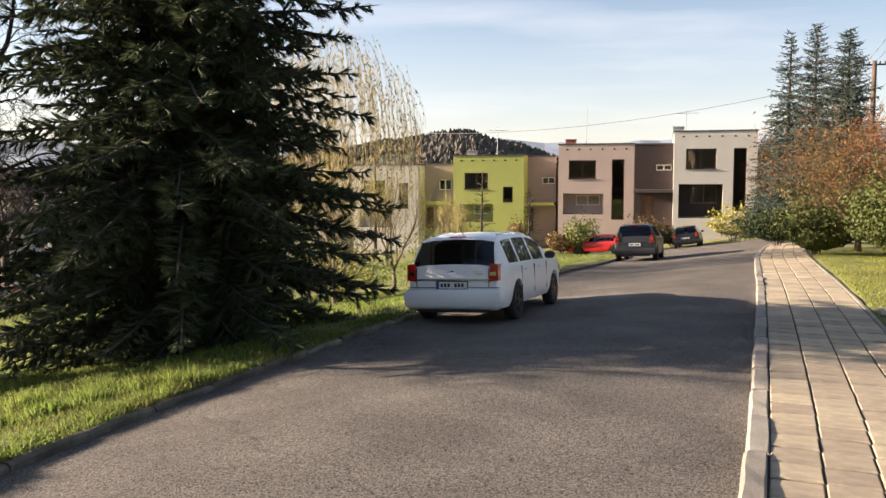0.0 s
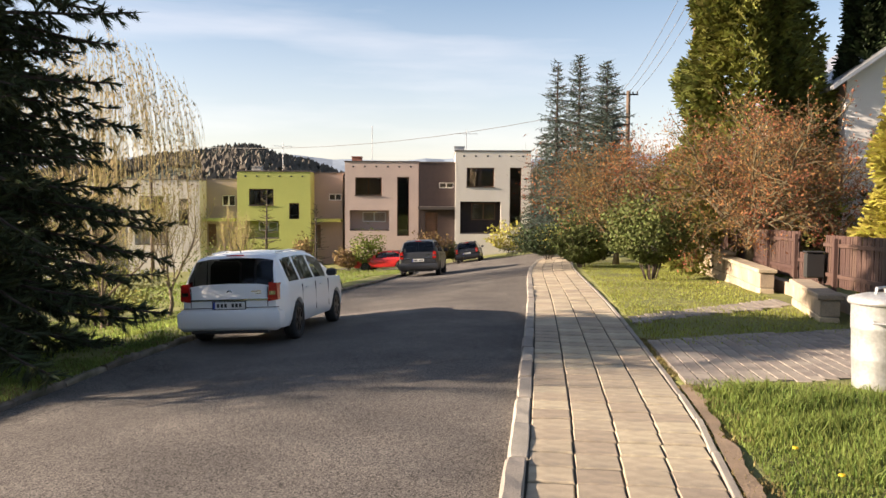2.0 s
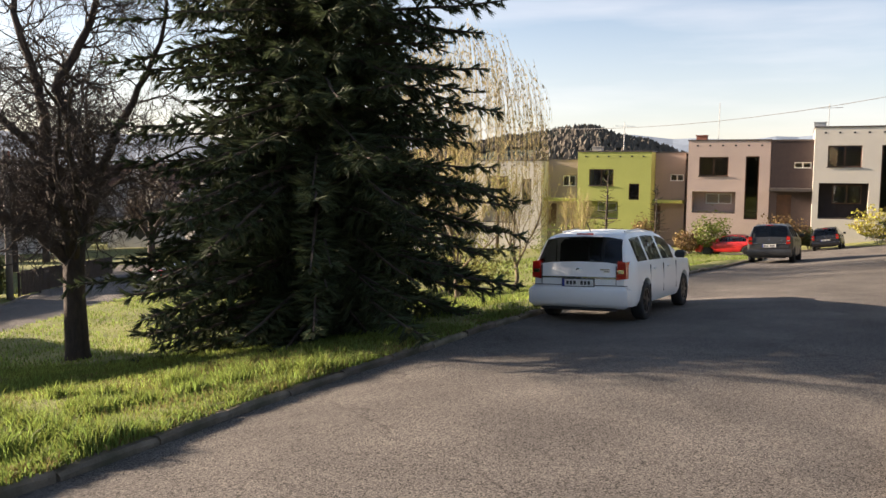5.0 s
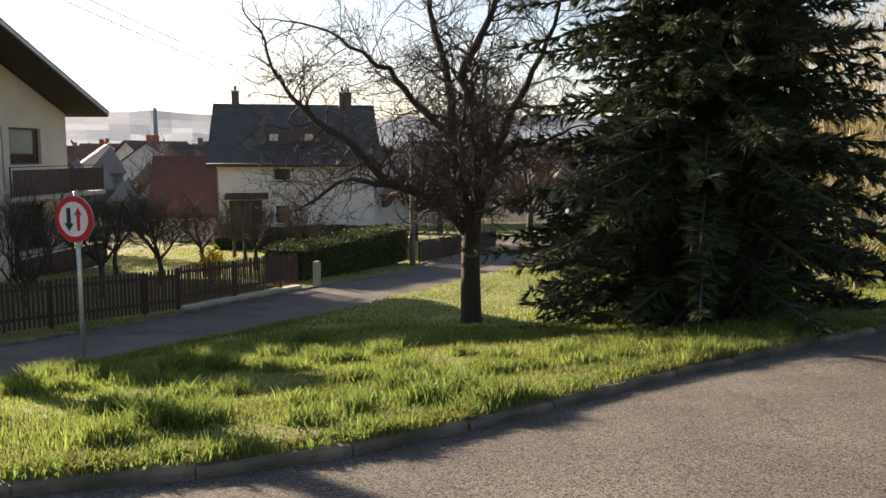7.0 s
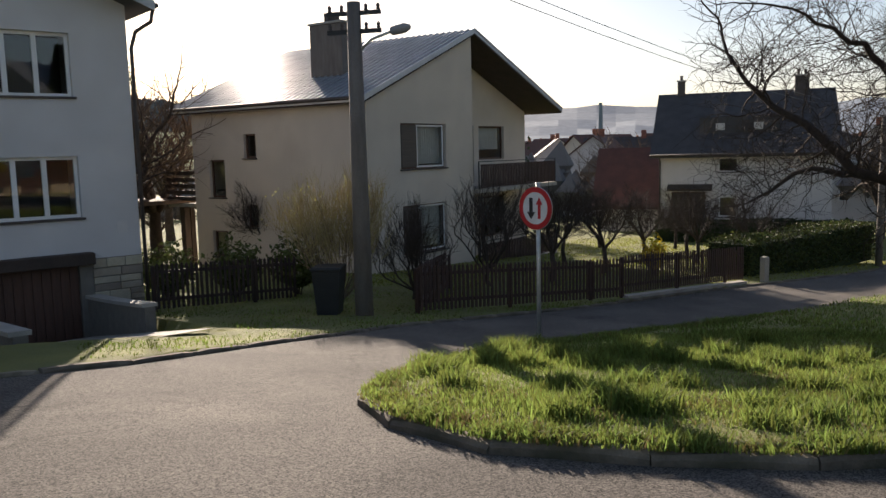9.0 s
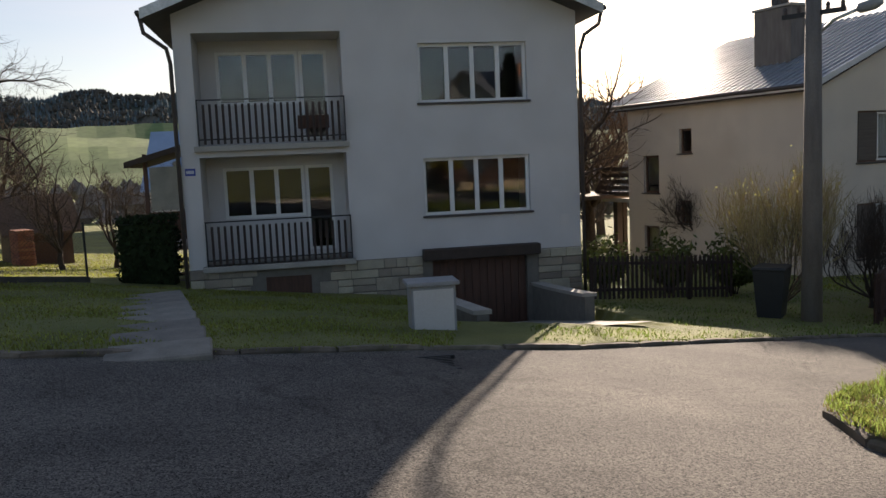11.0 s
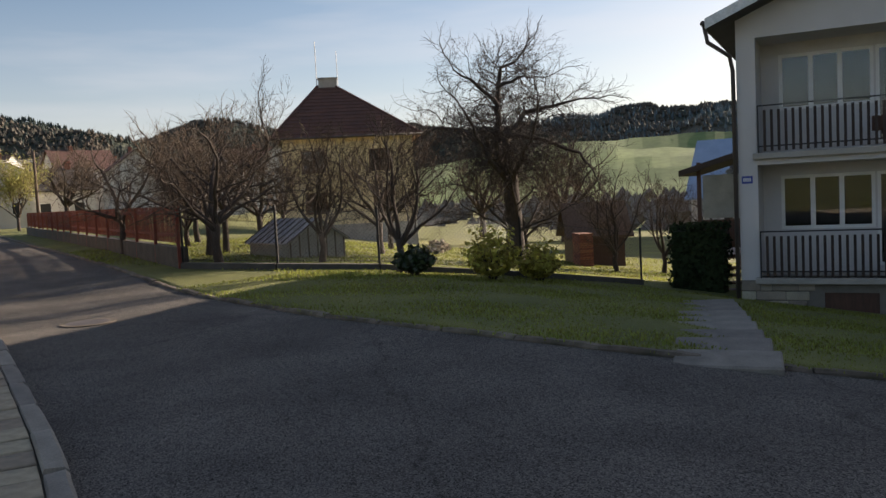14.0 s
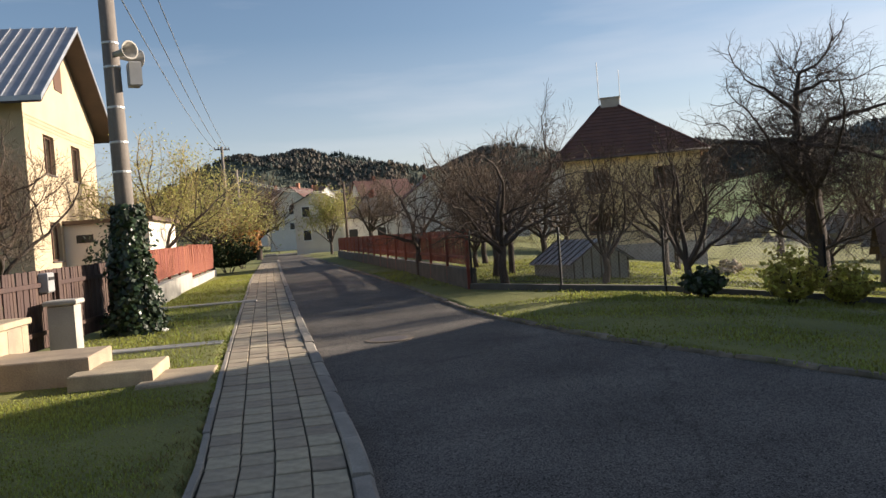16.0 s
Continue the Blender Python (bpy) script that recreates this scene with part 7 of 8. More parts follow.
for s0, s1 in ((-13.9, -14.3), (-22, -22.4)):
    p = street(s0, 1.5)
    single("path_slab", Builder().box(0, 0, -0.1, 0.4, 2.4, 0.035, None, 0.01), M["concrete"], pose(p[0], p[1], zed(*p), 0, 0, math.degrees(math.atan2(-ALONG[1], -ALONG[0]))), "narrow concrete slab across the lawn", "slab", "lawn slabs")
p = street(-14.9, 4.3)
mb = thing("letter_box", pose(p[0], p[1], zed(*p) + 1.0, 0, 0, -110), "grey metal letter box on the fence", "letter box")
part("body", Builder().box(-0.18, -0.1, -0.02, 0.18, 0.1, 0.3, None, 0.02), M["grey_plastic"], mb)
part("flap", Builder().box(-0.14, -0.115, 0.18, 0.14, -0.101, 0.23), M["black_plastic"], mb)
p = street(16.9, 5.6)
mb = thing("letter_box", pose(p[0], p[1], zed(*p) + 0.55, 0, 0, 160), "dark letter box on the board fence", "letter box")
part("body", Builder().box(-0.16, -0.1, 0, 0.16, 0.1, 0.5, None, 0.03), M["black_plastic"], mb)
part("lid", Builder().box(-0.18, -0.12, 0.5, 0.18, 0.12, 0.53, None, 0.01), M["black_plastic"], mb)

# galvanised dustbin
bn = thing("dustbin", on(6.38, 6.66, 20), "round galvanised steel dustbin with lid", "dustbin")
part("body", Builder().lathe([(0.2, 0), (0.23, 0.02), (0.235, 0.1), (0.245, 0.3), (0.25, 0.31), (0.25, 0.34), (0.255, 0.6), (0.262, 0.61), (0.262, 0.64), (0.265, 0.86), (0.28, 0.88)], 28), M["galvanised"], bn, "", True)
ld = part("lid", Builder().lathe([(0.29, 0.86), (0.3, 0.88), (0.29, 0.92), (0.15, 0.96), (0.0, 0.97)], 28), M["galvanised"], bn, "", True)
part("lid_handle", Builder().tube([(-0.1, 0, 0.95), (-0.08, 0, 1.02), (0.08, 0, 1.02), (0.1, 0, 0.95)], 0.014, 6), M["galvanised"], ld)
for a in (30, 210):
    part("handle", Builder().tube([(0.27, -0.09, 0.72), (0.32, -0.07, 0.7), (0.32, 0.07, 0.7), (0.27, 0.09, 0.72)], 0.012, 6), M["galvanised"], bn, "", False, pose(0, 0, 0, 0, 0, a))
part("hinge_box", Builder().box(-0.08, -0.32, 0.78, 0.08, -0.27, 0.93, None, 0.01), M["black_plastic"], bn)
bb = thing("wheelie_bin", on(-16.5, 4.9, 60), "black plastic wheelie bin beside the pole", "dustbin")
part("body", Builder().mesh([(-.22, -.25, .03), (.22, -.25, .03), (.22, .25, .03), (-.22, .25, .03), (-.29, -.33, .95), (.29, -.33, .95), (.29, .33, .95), (-.29, .33, .95)], [(3, 2, 1, 0), (4, 5, 6, 7), (0, 1, 5, 4), (1, 2, 6, 5), (2, 3, 7, 6), (3, 0, 4, 7)]), M["black_plastic"], bb)
part("lid", Builder().box(-.31, -.35, .951, .31, .36, 1.02, None, .02), M["black_plastic"], bb)

# meter cabinet, ramp walls, drain by the white house
mc = thing("meter_cabinet", pose(-11.25, -1.35, zed(-11.2, -1.3), 0, 0, 103.5), "grey utility cabinet with sloping cap on the verge", "cabinet")
part("body", Builder().box(-0.3, -0.2, -0.15, 0.3, 0.2, 0.62, None, 0.01), M["grey_plastic"], mc)
part("cap", Builder().box(-0.35, -0.25, 0.621, 0.35, 0.25, 0.68, None, 0.01), M["grey_plastic"], mc)
part("door_edge", Builder().box(-0.27, -0.206, 0.0, 0.27, -0.201, 0.57), M["plaster_grey"], mc)
for u0 in (5.18, 7.92):      # retaining walls of the garage ramp, stepping down with the lawn
    w = thing("ramp_wall", frame_matrix(B0, B_ALONG), "low concrete-capped wall beside the garage ramp", "wall", "ramp walls")
    body, cap = Builder(), Builder()
    far_end = 6.3 if u0 < 6 else 3.6
    for k in range(14):
        o0, o1 = far_end * k / 14, far_end * (k + 1) / 14
        q = []
        for o in (o0, o1):
            x, y = -17.9 - 0.233 * u0 + 0.972 * o, -7.2 + 0.972 * u0 + 0.233 * o
            q.append(zed(x, y) + (0.1 if u0 < 6 else 0.3))
        for bb_, t_, lo, hi in ((body, 0.1, (-3.0, -3.0), q), (cap, 0.15, q, (q[0] + 0.07, q[1] + 0.07))):
            bb_.mesh([(u0 - t_, -o0, lo[0]), (u0 + t_, -o0, lo[0]), (u0 + t_, -o1, lo[1]), (u0 - t_, -o1, lo[1]), (u0 - t_, -o0, hi[0]), (u0 + t_, -o0, hi[0]), (u0 + t_, -o1, hi[1]), (u0 - t_, -o1, hi[1])],
                     [(0, 1, 2, 3), (7, 6, 5, 4), (4, 5, 1, 0), (5, 6, 2, 1), (6, 7, 3, 2), (7, 4, 0, 3)])
    part("body", body, M["mortar"], w)
    part("coping", cap, M["concrete"], w)
b = Builder()
for k in range(12):
    o0, o1 = RAMP * k / 12, RAMP * (k + 1) / 12
    b.face([(5.25, -o0, float(ramp_level(o0))), (5.25, -o1, float(ramp_level(o1))), (7.85, -o1, float(ramp_level(o1))), (7.85, -o0, float(ramp_level(o0)))])
tagged(part("garage_ramp", b, M["concrete"], None, "", False, frame_matrix(B0, B_ALONG)), "sloping concrete ramp down to the garage", "driveway", "", "structure")
gr = thing("drain_grate", pose(-8.38, -1.18, zed(-8.38, -1.18) - 0.072, 0, 0, 100), "cast-iron storm drain grate in the asphalt", "drain")
for k in range(7):
    part("bar", Builder().box(-0.25, -0.22 + k * 0.07, -0.02, 0.25, -0.19 + k * 0.07, 0.008), M["black_steel"], gr)
part("frame", Builder().box(-0.3, -0.29, -0.03, 0.3, -0.24, 0.01).box(-0.3, 0.26, -0.03, 0.3, 0.31, 0.01), M["black_steel"], gr)
mh = thing("manhole_cover", pose(-5.9, -12.2, zed(-5.9, -12.2) - 0.098, 0, 0, 0), "round cast-iron manhole cover in the road", "manhole")
part("cover", Builder().lathe([(0.0, 0), (0.3, 0), (0.3, 0.012), (0.0, 0.012)], 28), M["sill"], mh)
part("ring", Builder().lathe([(0.31, 0), (0.38, 0), (0.38, 0.01), (0.31, 0.01)], 28), M["kerb_old"], mh)
# stepping stones up to the porch
for k in range(9):
    f = k / 8
    x, y = -7.95 + (-14.9 + 7.95) * f, -3.75 + (-6.75 + 3.75) * f
    single("stone_slab", Builder().box(-0.3, -0.5, -0.12, 0.3, 0.5, 0.025 + 0.01 * (k % 2), None, 0.02), M["kerb"], pose(x, y, zed(x, y), 0, 4, 23 + (k * 37 % 9) - 4), "grey stone slab in the path to the porch", "stepping stone", "stepping stones")
single("marker_post", Builder().box(-0.09, -0.09, -0.3, 0.09, 0.09, 0.75, None, 0.02), M["concrete"], on(-18.0, 18.9), "short pale concrete post at the fence end", "post")

# chain-link fence with low wall round the garden
cl = thing("chain_link_fence", Matrix(), "chain-link fence with steel posts on a low dark wall", "fence")
run = [np.array(p) for p in (f1, (-11.5, -14.9), (-12.9, -13.2), (-15.8, -11.5), (-18.6, -9.9))]
wires, wallb = Builder(), Builder()
for a, c in zip(run, run[1:]):
    L = float(np.linalg.norm(c - a))
    za, zc = zed(*a), zed(*c)
    yaw = math.atan2((c - a)[1], (c - a)[0])
    mm = Matrix.Translation((a[0], a[1], za)) @ Matrix.Rotation(yaw, 4, "Z")
    r = (zc - za) / L
    wallb.mesh([mm @ Vector(q) for q in ((0, -.1, -.4), (L, -.1, r * L - .4), (L, .1, r * L - .4), (0, .1, -.4), (0, -.1, .14), (L, -.1, r * L + .14), (L, .1, r * L + .14), (0, .1, .14))], [(3, 2, 1, 0), (4, 5, 6, 7), (0, 1, 5, 4), (1, 2, 6, 5), (2, 3, 7, 6), (3, 0, 4, 7)])
    n = int(L / 0.09)
    for k in range(-12, n + 1):
        for sgn in (1, -1):
            x0, x1 = k * 0.09, k * 0.09 + 1.1
            if sgn < 0:
                x0, x1 = x1, x0
            za_, zb_ = 0.18, 1.28
            lo, hi = 0.0, 1.0
            if x1 != x0:
                t0, t1 = (0 - x0) / (x1 - x0), (L - x0) / (x1 - x0)
                lo, hi = max(0, min(t0, t1)), min(1, max(t0, t1))
            if hi - lo < 0.02:
                continue
            e = [(x0 + (x1 - x0) * f, 0, za_ + (zb_ - za_) * f + r * (x0 + (x1 - x0) * f)) for f in (lo, hi)]
            wires.tube([mm @ Vector(q) for q in e], 0.0028, 3, False)
    for z in (0.2, 1.28):
        wires.tube([mm @ Vector((0, 0, z)), mm @ Vector((L, 0, z + r * L))], 0.005, 4, False)
    for k in range(int(L / 1.7) + 1):
        x = k * L / max(1, int(L / 1.7))
        part("post", Builder().tube([mm @ Vector((x, 0, r * x - 0.3)), mm @ Vector((x, 0, r * x + 1.4))], 0.028, 8), M["black_steel"], cl)
part("base_wall", wallb, M["dark_wall"], cl)
part("wire_netting", wires, M["black_steel"], cl)["kind"] = "stuff"

# greenhouse, shed, brick stack, log pile in the garden
gh = thing("greenhouse", on(-13.8, -17.3, 172), "small greenhouse with grey sheet roof and milky panels", "greenhouse")
GW, GL, GE, GR = 1.75, 2.0, 0.42, 0.95       # width, length, eaves and ridge
for y in (0.0, GL):
    end = part("end_panel", Builder().prism([(0, -0.1), (GW, -0.1), (GW, GE), (GW / 2, GR), (0, GE)], 0.03, Matrix.Translation((0, y, 0))), M["greenhouse_glass"], gh)
    for k in range(7):
        x = 0.02 + k * (GW - 0.08) / 6
        top = GE + (GR - GE) * (1 - abs(x - GW / 2) / (GW / 2))
        part("bar", Builder().box(x, y - 0.02 if y == 0 else y + 0.031, -0.1, x + 0.035, y - 0.001 if y == 0 else y + 0.05, top), M["kerb_old"], end)
for x in (0.0, GW - 0.03):
    part("side_panel", Builder().box(x, 0.035, -0.1, x + 0.03, GL - 0.005, GE), M["greenhouse_glass"], gh)
b = Builder()
G0 = [(-0.1, -0.1, GE - 0.04), (GW / 2, -0.1, GR + 0.04), (GW / 2, GL + 0.12, GR + 0.04), (-0.1, GL + 0.12, GE - 0.04)]
G1 = [(GW / 2, -0.1, GR + 0.04), (GW + 0.1, -0.1, GE - 0.04), (GW + 0.1, GL + 0.12, GE - 0.04), (GW / 2, GL + 0.12, GR + 0.04)]
roof_slab(b, *G0, 0.03)
roof_slab(b, *G1, 0.03)
rf = part("roof", b, M["metal_roof"], gh, "grey ribbed sheet roof")
for q in (G0, [G1[1], G1[0], G1[3], G1[2]]):
    for k in range(8):
        rib = Builder()
        a, c = Vector(q[0]).lerp(Vector(q[3]), k / 7), Vector(q[1]).lerp(Vector(q[2]), k / 7)
        rib.tube([a + Vector((0, 0, 0.01)), c + Vector((0, 0, 0.01))], 0.02, 5)
        part("rib", rib, M["sill"], rf)
sh = thing("garden_shed", on(-29.3, -18.6, 40), "small dark shed with weathered felt roof", "shed")
part("wall", Builder().box(0, 0, -0.5, 2.2, 2, 1.3).prism([(0, 1.3), (2.2, 1.3), (1.1, 2.3)], 2.0), M["fence_brown"], sh)
b = Builder()
roof_slab(b, (-0.3, -0.3, 1.1), (1.1, -0.3, 2.4), (1.1, 2.3, 2.4), (-0.3, 2.3, 1.1), 0.08)
roof_slab(b, (1.1, -0.3, 2.4), (2.5, -0.3, 1.1), (2.5, 2.3, 1.1), (1.1, 2.3, 2.4), 0.08)
part("roof", b, M["pole_wood"], sh)
bs = thing("brick_stack", on(-26.6, -16.6, 45), "neat stack of red bricks beside the shed", "bricks")
for r in range(14):
    for k in range(4):
        part("brick", Builder().box(k * 0.26, 0, r * 0.085, k * 0.26 + 0.245, 0.5, r * 0.085 + 0.075), M["brick"], bs)
bs2 = thing("brick_stack", on(-18.3, -23.4, 20), "small stack of red bricks on the lawn", "bricks")
for r in range(5):
    for k in range(2):
        part("brick", Builder().box(k * 0.26, 0, r * 0.085, k * 0.26 + 0.245, 0.3, r * 0.085 + 0.075), M["brick"], bs2)
lp, lr = thing("log_pile", on(-24.0, -21.0, 30), "loose heap of orange split logs", "firewood"), random.Random(5)
for k in range(40):
    a = lr.uniform(0, 180)
    h = max(0, 0.5 - abs(k % 9 - 4) * 0.1) * lr.random()
    part("log", Builder().tube([(-0.16, 0, 0), (0.16, 0, 0)], lr.uniform(0.04, 0.07), 6), M["sandstone"], lp, "", False, pose((k % 9 - 4) * 0.16, lr.uniform(-.3, .3), 0.05 + h, lr.uniform(-15, 15), lr.uniform(-15, 15), a))
hc = thing("stone_trough", on(20.9, 50.2, 20), "weathered stone trough on the verge", "trough")
part("body", Builder().box(-1.2, -0.4, -0.1, 1.2, 0.4, 0.6, None, 0.06), M["sandstone"], hc)

# ---- further houses ----
house6 = thing("house", frame_matrix((-2.3, -30.6), (-0.348, -0.938)), "cream gable house with grey sheet-metal roof and brick base", "house")
w6 = [(3.9, 4.9, 8.0, 9.3), (2.0, 3.3, 4.7, 6.1), (5.6, 6.9, 4.7, 6.1), (2.0, 3.3, 1.6, 3.0), (5.6, 6.9, 1.6, 3.0)]
b = Builder()
wall_mesh(b, 0, 9.5, 0.9, 7.25, w6[1:], 0.3)
b.prism([(0, 7.25), (9.5, 7.25), (4.75, 10.3)], 0.3)
b.box(0, 0.3, 0.9, 0.3, 9, 7.25)
b.box(9.2, 0.3, 0.9, 9.5, 9, 7.25)
b.box(0.3, 8.7, 0.9, 9.2, 9, 7.25)
b.prism([(0, 7.25), (9.5, 7.25), (4.75, 10.3)], 0.3, Matrix.Translation((0, 8.7, 0)))
part("wall", b, M["plaster_sand"], house6)
part("plinth", Builder().box(-0.04, -0.04, -1.0, 9.54, 9.04, 0.9), M["brick"], house6, "red brick plinth")
for w in w6[1:]:
    window(house6, *w, None, 2, "brown_frame")
part("gable_window", Builder().box(3.9, -0.03, 8.0, 4.9, -0.002, 9.3), M["brown_frame"], house6)
floor_block(house6, 0, 9.5, 0, 9, (1.0, 4.0, 7.1))
b = Builder()
R0 = [(-0.7, -0.8, 6.95), (4.75, -0.8, 10.5), (4.75, 9.6, 10.5), (-0.7, 9.6, 6.95)]
R1 = [(4.75, -0.8, 10.5), (10.2, -0.8, 6.95), (10.2, 9.6, 6.95), (4.75, 9.6, 10.5)]
roof_slab(b, *R0)
roof_slab(b, *R1)
rf = part("roof", b, M["metal_roof"], house6, "grey ribbed sheet-metal roof")
b = Builder()
seams(b, R0[0], R0[3], R0[2], R0[1], 26, 0.04)
part("ribs", b, M["metal_roof"], rf)
part("soffit", Builder().prism([(-0.7, 6.77), (4.75, 10.32), (10.2, 6.77), (10.2, 6.72), (4.75, 10.27), (-0.7, 6.72)], 10.2, Matrix.Translation((0, -0.79, 0))), M["soffit"], house6)


def simple_house(x, y, z, rz, w, d, h, rise, wall, roof, label, group="", wins=2, floors=2, cat="house"):
    """A gabled house with eaves, windows with frames and a chimney."""
    t = thing("house", pose(x, y, z, 0, 0, rz), label, cat, group)
    b = Builder().box(0, 0, -3, w, d, h)
    gable_top(b, 0, d, h, d / 2, h + rise, 0.2, pose(0.2, 0, 0, 0, 0, 90))
    gable_top(b, 0, d, h, d / 2, h + rise, 0.2, pose(w, 0, 0, 0, 0, 90))
    part("wall", b, M[wall], t)
    b = Builder()
    k = rise / (d / 2)
    roof_slab(b, (-0.4, -0.5, h - 0.5 * k + 0.12), (w + 0.4, -0.5, h - 0.5 * k + 0.12), (w + 0.4, d / 2, h + rise + 0.12), (-0.4, d / 2, h + rise + 0.12), 0.12)
    roof_slab(b, (-0.4, d / 2, h + rise + 0.12), (w + 0.4, d / 2, h + rise + 0.12), (w + 0.4, d + 0.5, h - 0.5 * k + 0.12), (-0.4, d + 0.5, h - 0.5 * k + 0.12), 0.12)
    rf = part("roof", b, M[roof], t)
    part("chimney", Builder().box(w * 0.6, d / 2 - 0.3, h + rise - 0.4, w * 0.6 + 0.6, d / 2 + 0.3, h + rise + 0.9), M["brick"], rf)
    for f in range(floors):
        z0 = 0.9 + f * 2.7
        if z0 + 1.3 > h:
            break
        for q in range(wins):
            x0 = w * (q + 0.5) / wins - 0.6
            wi = part("window", Builder().box(x0, -0.03, z0, x0 + 1.2, -0.004, z0 + 1.3), M["white_frame"], t)
            part("pane", Builder().box(x0 + 0.08, -0.04, z0 + 0.08, x0 + 1.12, -0.034, z0 + 1.22), M["black_steel"], wi)
            y0 = d * (q + 0.5) / wins - 0.5
            wi = part("window", Builder().box(w + 0.004, y0, z0, w + 0.03, y0 + 1.0, z0 + 1.3), M["white_frame"], t)
            part("pane", Builder().box(w + 0.034, y0 + 0.08, z0 + 0.08, w + 0.04, y0 + 0.92, z0 + 1.22), M["black_steel"], wi)
    return t


simple_house(-36.2, -97.3, 0.8, 68, 8, 5.2, 5.2, 1.35, "plaster_cream", "slate_roof", "cream gabled house facing the junction")
simple_house(-39.3, -91.6, 0.6, 158, 6.8, 7, 3.7, 2.3, "plaster_grey", "slate_roof", "dark-roofed house beyond the junction")
simple_house(-62.0, -27.0, -3.0, 100, 12, 9, 3.6, 4.2, "plaster_grey", "blue_roof", "low house with blue sheet roof")
simple_house(-52.0, -20.0, -2.6, 100, 9, 8, 3.4, 4.0, "plaster_grey", "slate_roof", "low house with dark steep roof")
simple_house(26.0, 17.0, -0.4, 69, 10, 9, 5.6, 3.2, "plaster_grey", "metal_roof", "grey rendered house with sheet roof behind the thuja")
gar = thing("garage", pose(*street(-33, 6.0), 0.3, 0, 0, math.degrees(math.atan2(-ALONG[1], -ALONG[0]))), "white flat-roofed garage behind a fence", "garage")
part("wall", Builder().box(0, 0, -1, 6, 5, 2.6), M["plaster_cream"], gar)
part("roof", Builder().box(-0.2, -0.2, 2.6, 6.2, 5.2, 2.75), M["pole_wood"], gar)
part("vent", Builder().box(-0.02, 2.0, 1.9, -0.003, 2.6, 2.2), M["black_steel"], gar)
# carport and lean-to behind the two near houses
cp = thing("carport", pose(-36.0, -0.6, -2.8, 0, 0, 30), "dark timber carport with pale sheet roof", "carport")
for x in (0, 4.5):
    for y in (0, 3.5):
        part("post", Builder().box(x, y, -1, x + 0.2, y + 0.2, 2.6), M["soffit"], cp)
part("roof", Builder().box(-0.3, -0.3, 2.6, 5.0, 4.1, 2.75), M["pole_wood"], cp)

# garden trees and shrubs on the near side behind the fence
bare_tree("fruit_tree", on(-0.8, -22.5, 0), 201, 5.0, "bare brown garden tree behind the fence", 0.11, 1.1, 6, 4, 0.75, 0.1, 0.02, 4, "bark", "twig_brown", limb_up=0.9, curl=0.32)
bare_tree("willow_tree", on(-7.5, -36.0, 0), 202, 6.8, "tree with fresh olive-yellow spring leaves", 0.14, 1.4, 6, 3, 0.7, 0.1, 0.1, 5, "bark", "twig_straw", "leaf_willow", 6500, 0.06, limb_up=0.9, near=0.25)
bare_tree("willow_tree", on(-11.5, -44.0, 0), 203, 6.0, "tree with fresh olive-yellow spring leaves", 0.12, 1.2, 6, 3, 0.7, 0.1, 0.1, 5, "bark", "twig_straw", "leaf_willow", 5500, 0.07, limb_up=0.9, near=0.25)
bare_tree("birch_tree", on(-30.0, -72.0, 0), 204, 6.5, "small yellow-green tree at the junction", 0.12, 1.2, 6, 3, 0.6, 0.2, 0.05, 5, "bark", "twig_straw", "leaf_willow", 3500, 0.11, limb_up=1.2, near=0.3)
shrub("orange_conifer", on(-14.6, -49.0), 205, 2.6, 2.4, 3.4, "rounded orange-tipped conifer beside the footpath", "leaf_orange", 3800, 0.08, 6)
shrub("juniper_bush", on(-12.3, -43.8), 206, 3.6, 3.0, 2.0, "dark green spreading juniper", "thuja_dark", 3600, 0.08, 6)
shrub("evergreen_bush", on(-3.6, -22.0), 207, 1.6, 1.4, 2.2, "dark evergreen shrub beside the house", "leaf_ivy", 2200, 0.06, 6)
far_tree = bare_tree("far_tree", on(-24, -75, 0), 208, 8.5, "large bare tree beyond the junction", 0.25, 2.0, 6, 3, 0.75, 0.12, 0.02, 5, "bark", "twig_brown", limb_up=0.9, group="bare trees beyond the junction")
for x, y, rz in ((-20, -82, 60), (-28, -88, 150), (-37, -78, 20), (-44, -66, 80), (-36, -58, 10), (-46, -50, 200), (-42, -44, 120), (-52, -40, 33), (-48, -30, 300), (-56, -16, 90), (-44, -8, 40), (-50, 6, 160), (-46, 14, 10), (-52, 40, 70), (-48, 50, 200), (-40, 58, 120), (-28, 52, 20), (-34, 46, 280), (-31.5, 1.8, 75), (-35, 3.6, 140), (-37, -0.5, 210)):
    copy_thing(far_tree, on(x, y, rz))

# ---- the valley: hills, woods, fields and the far town ----


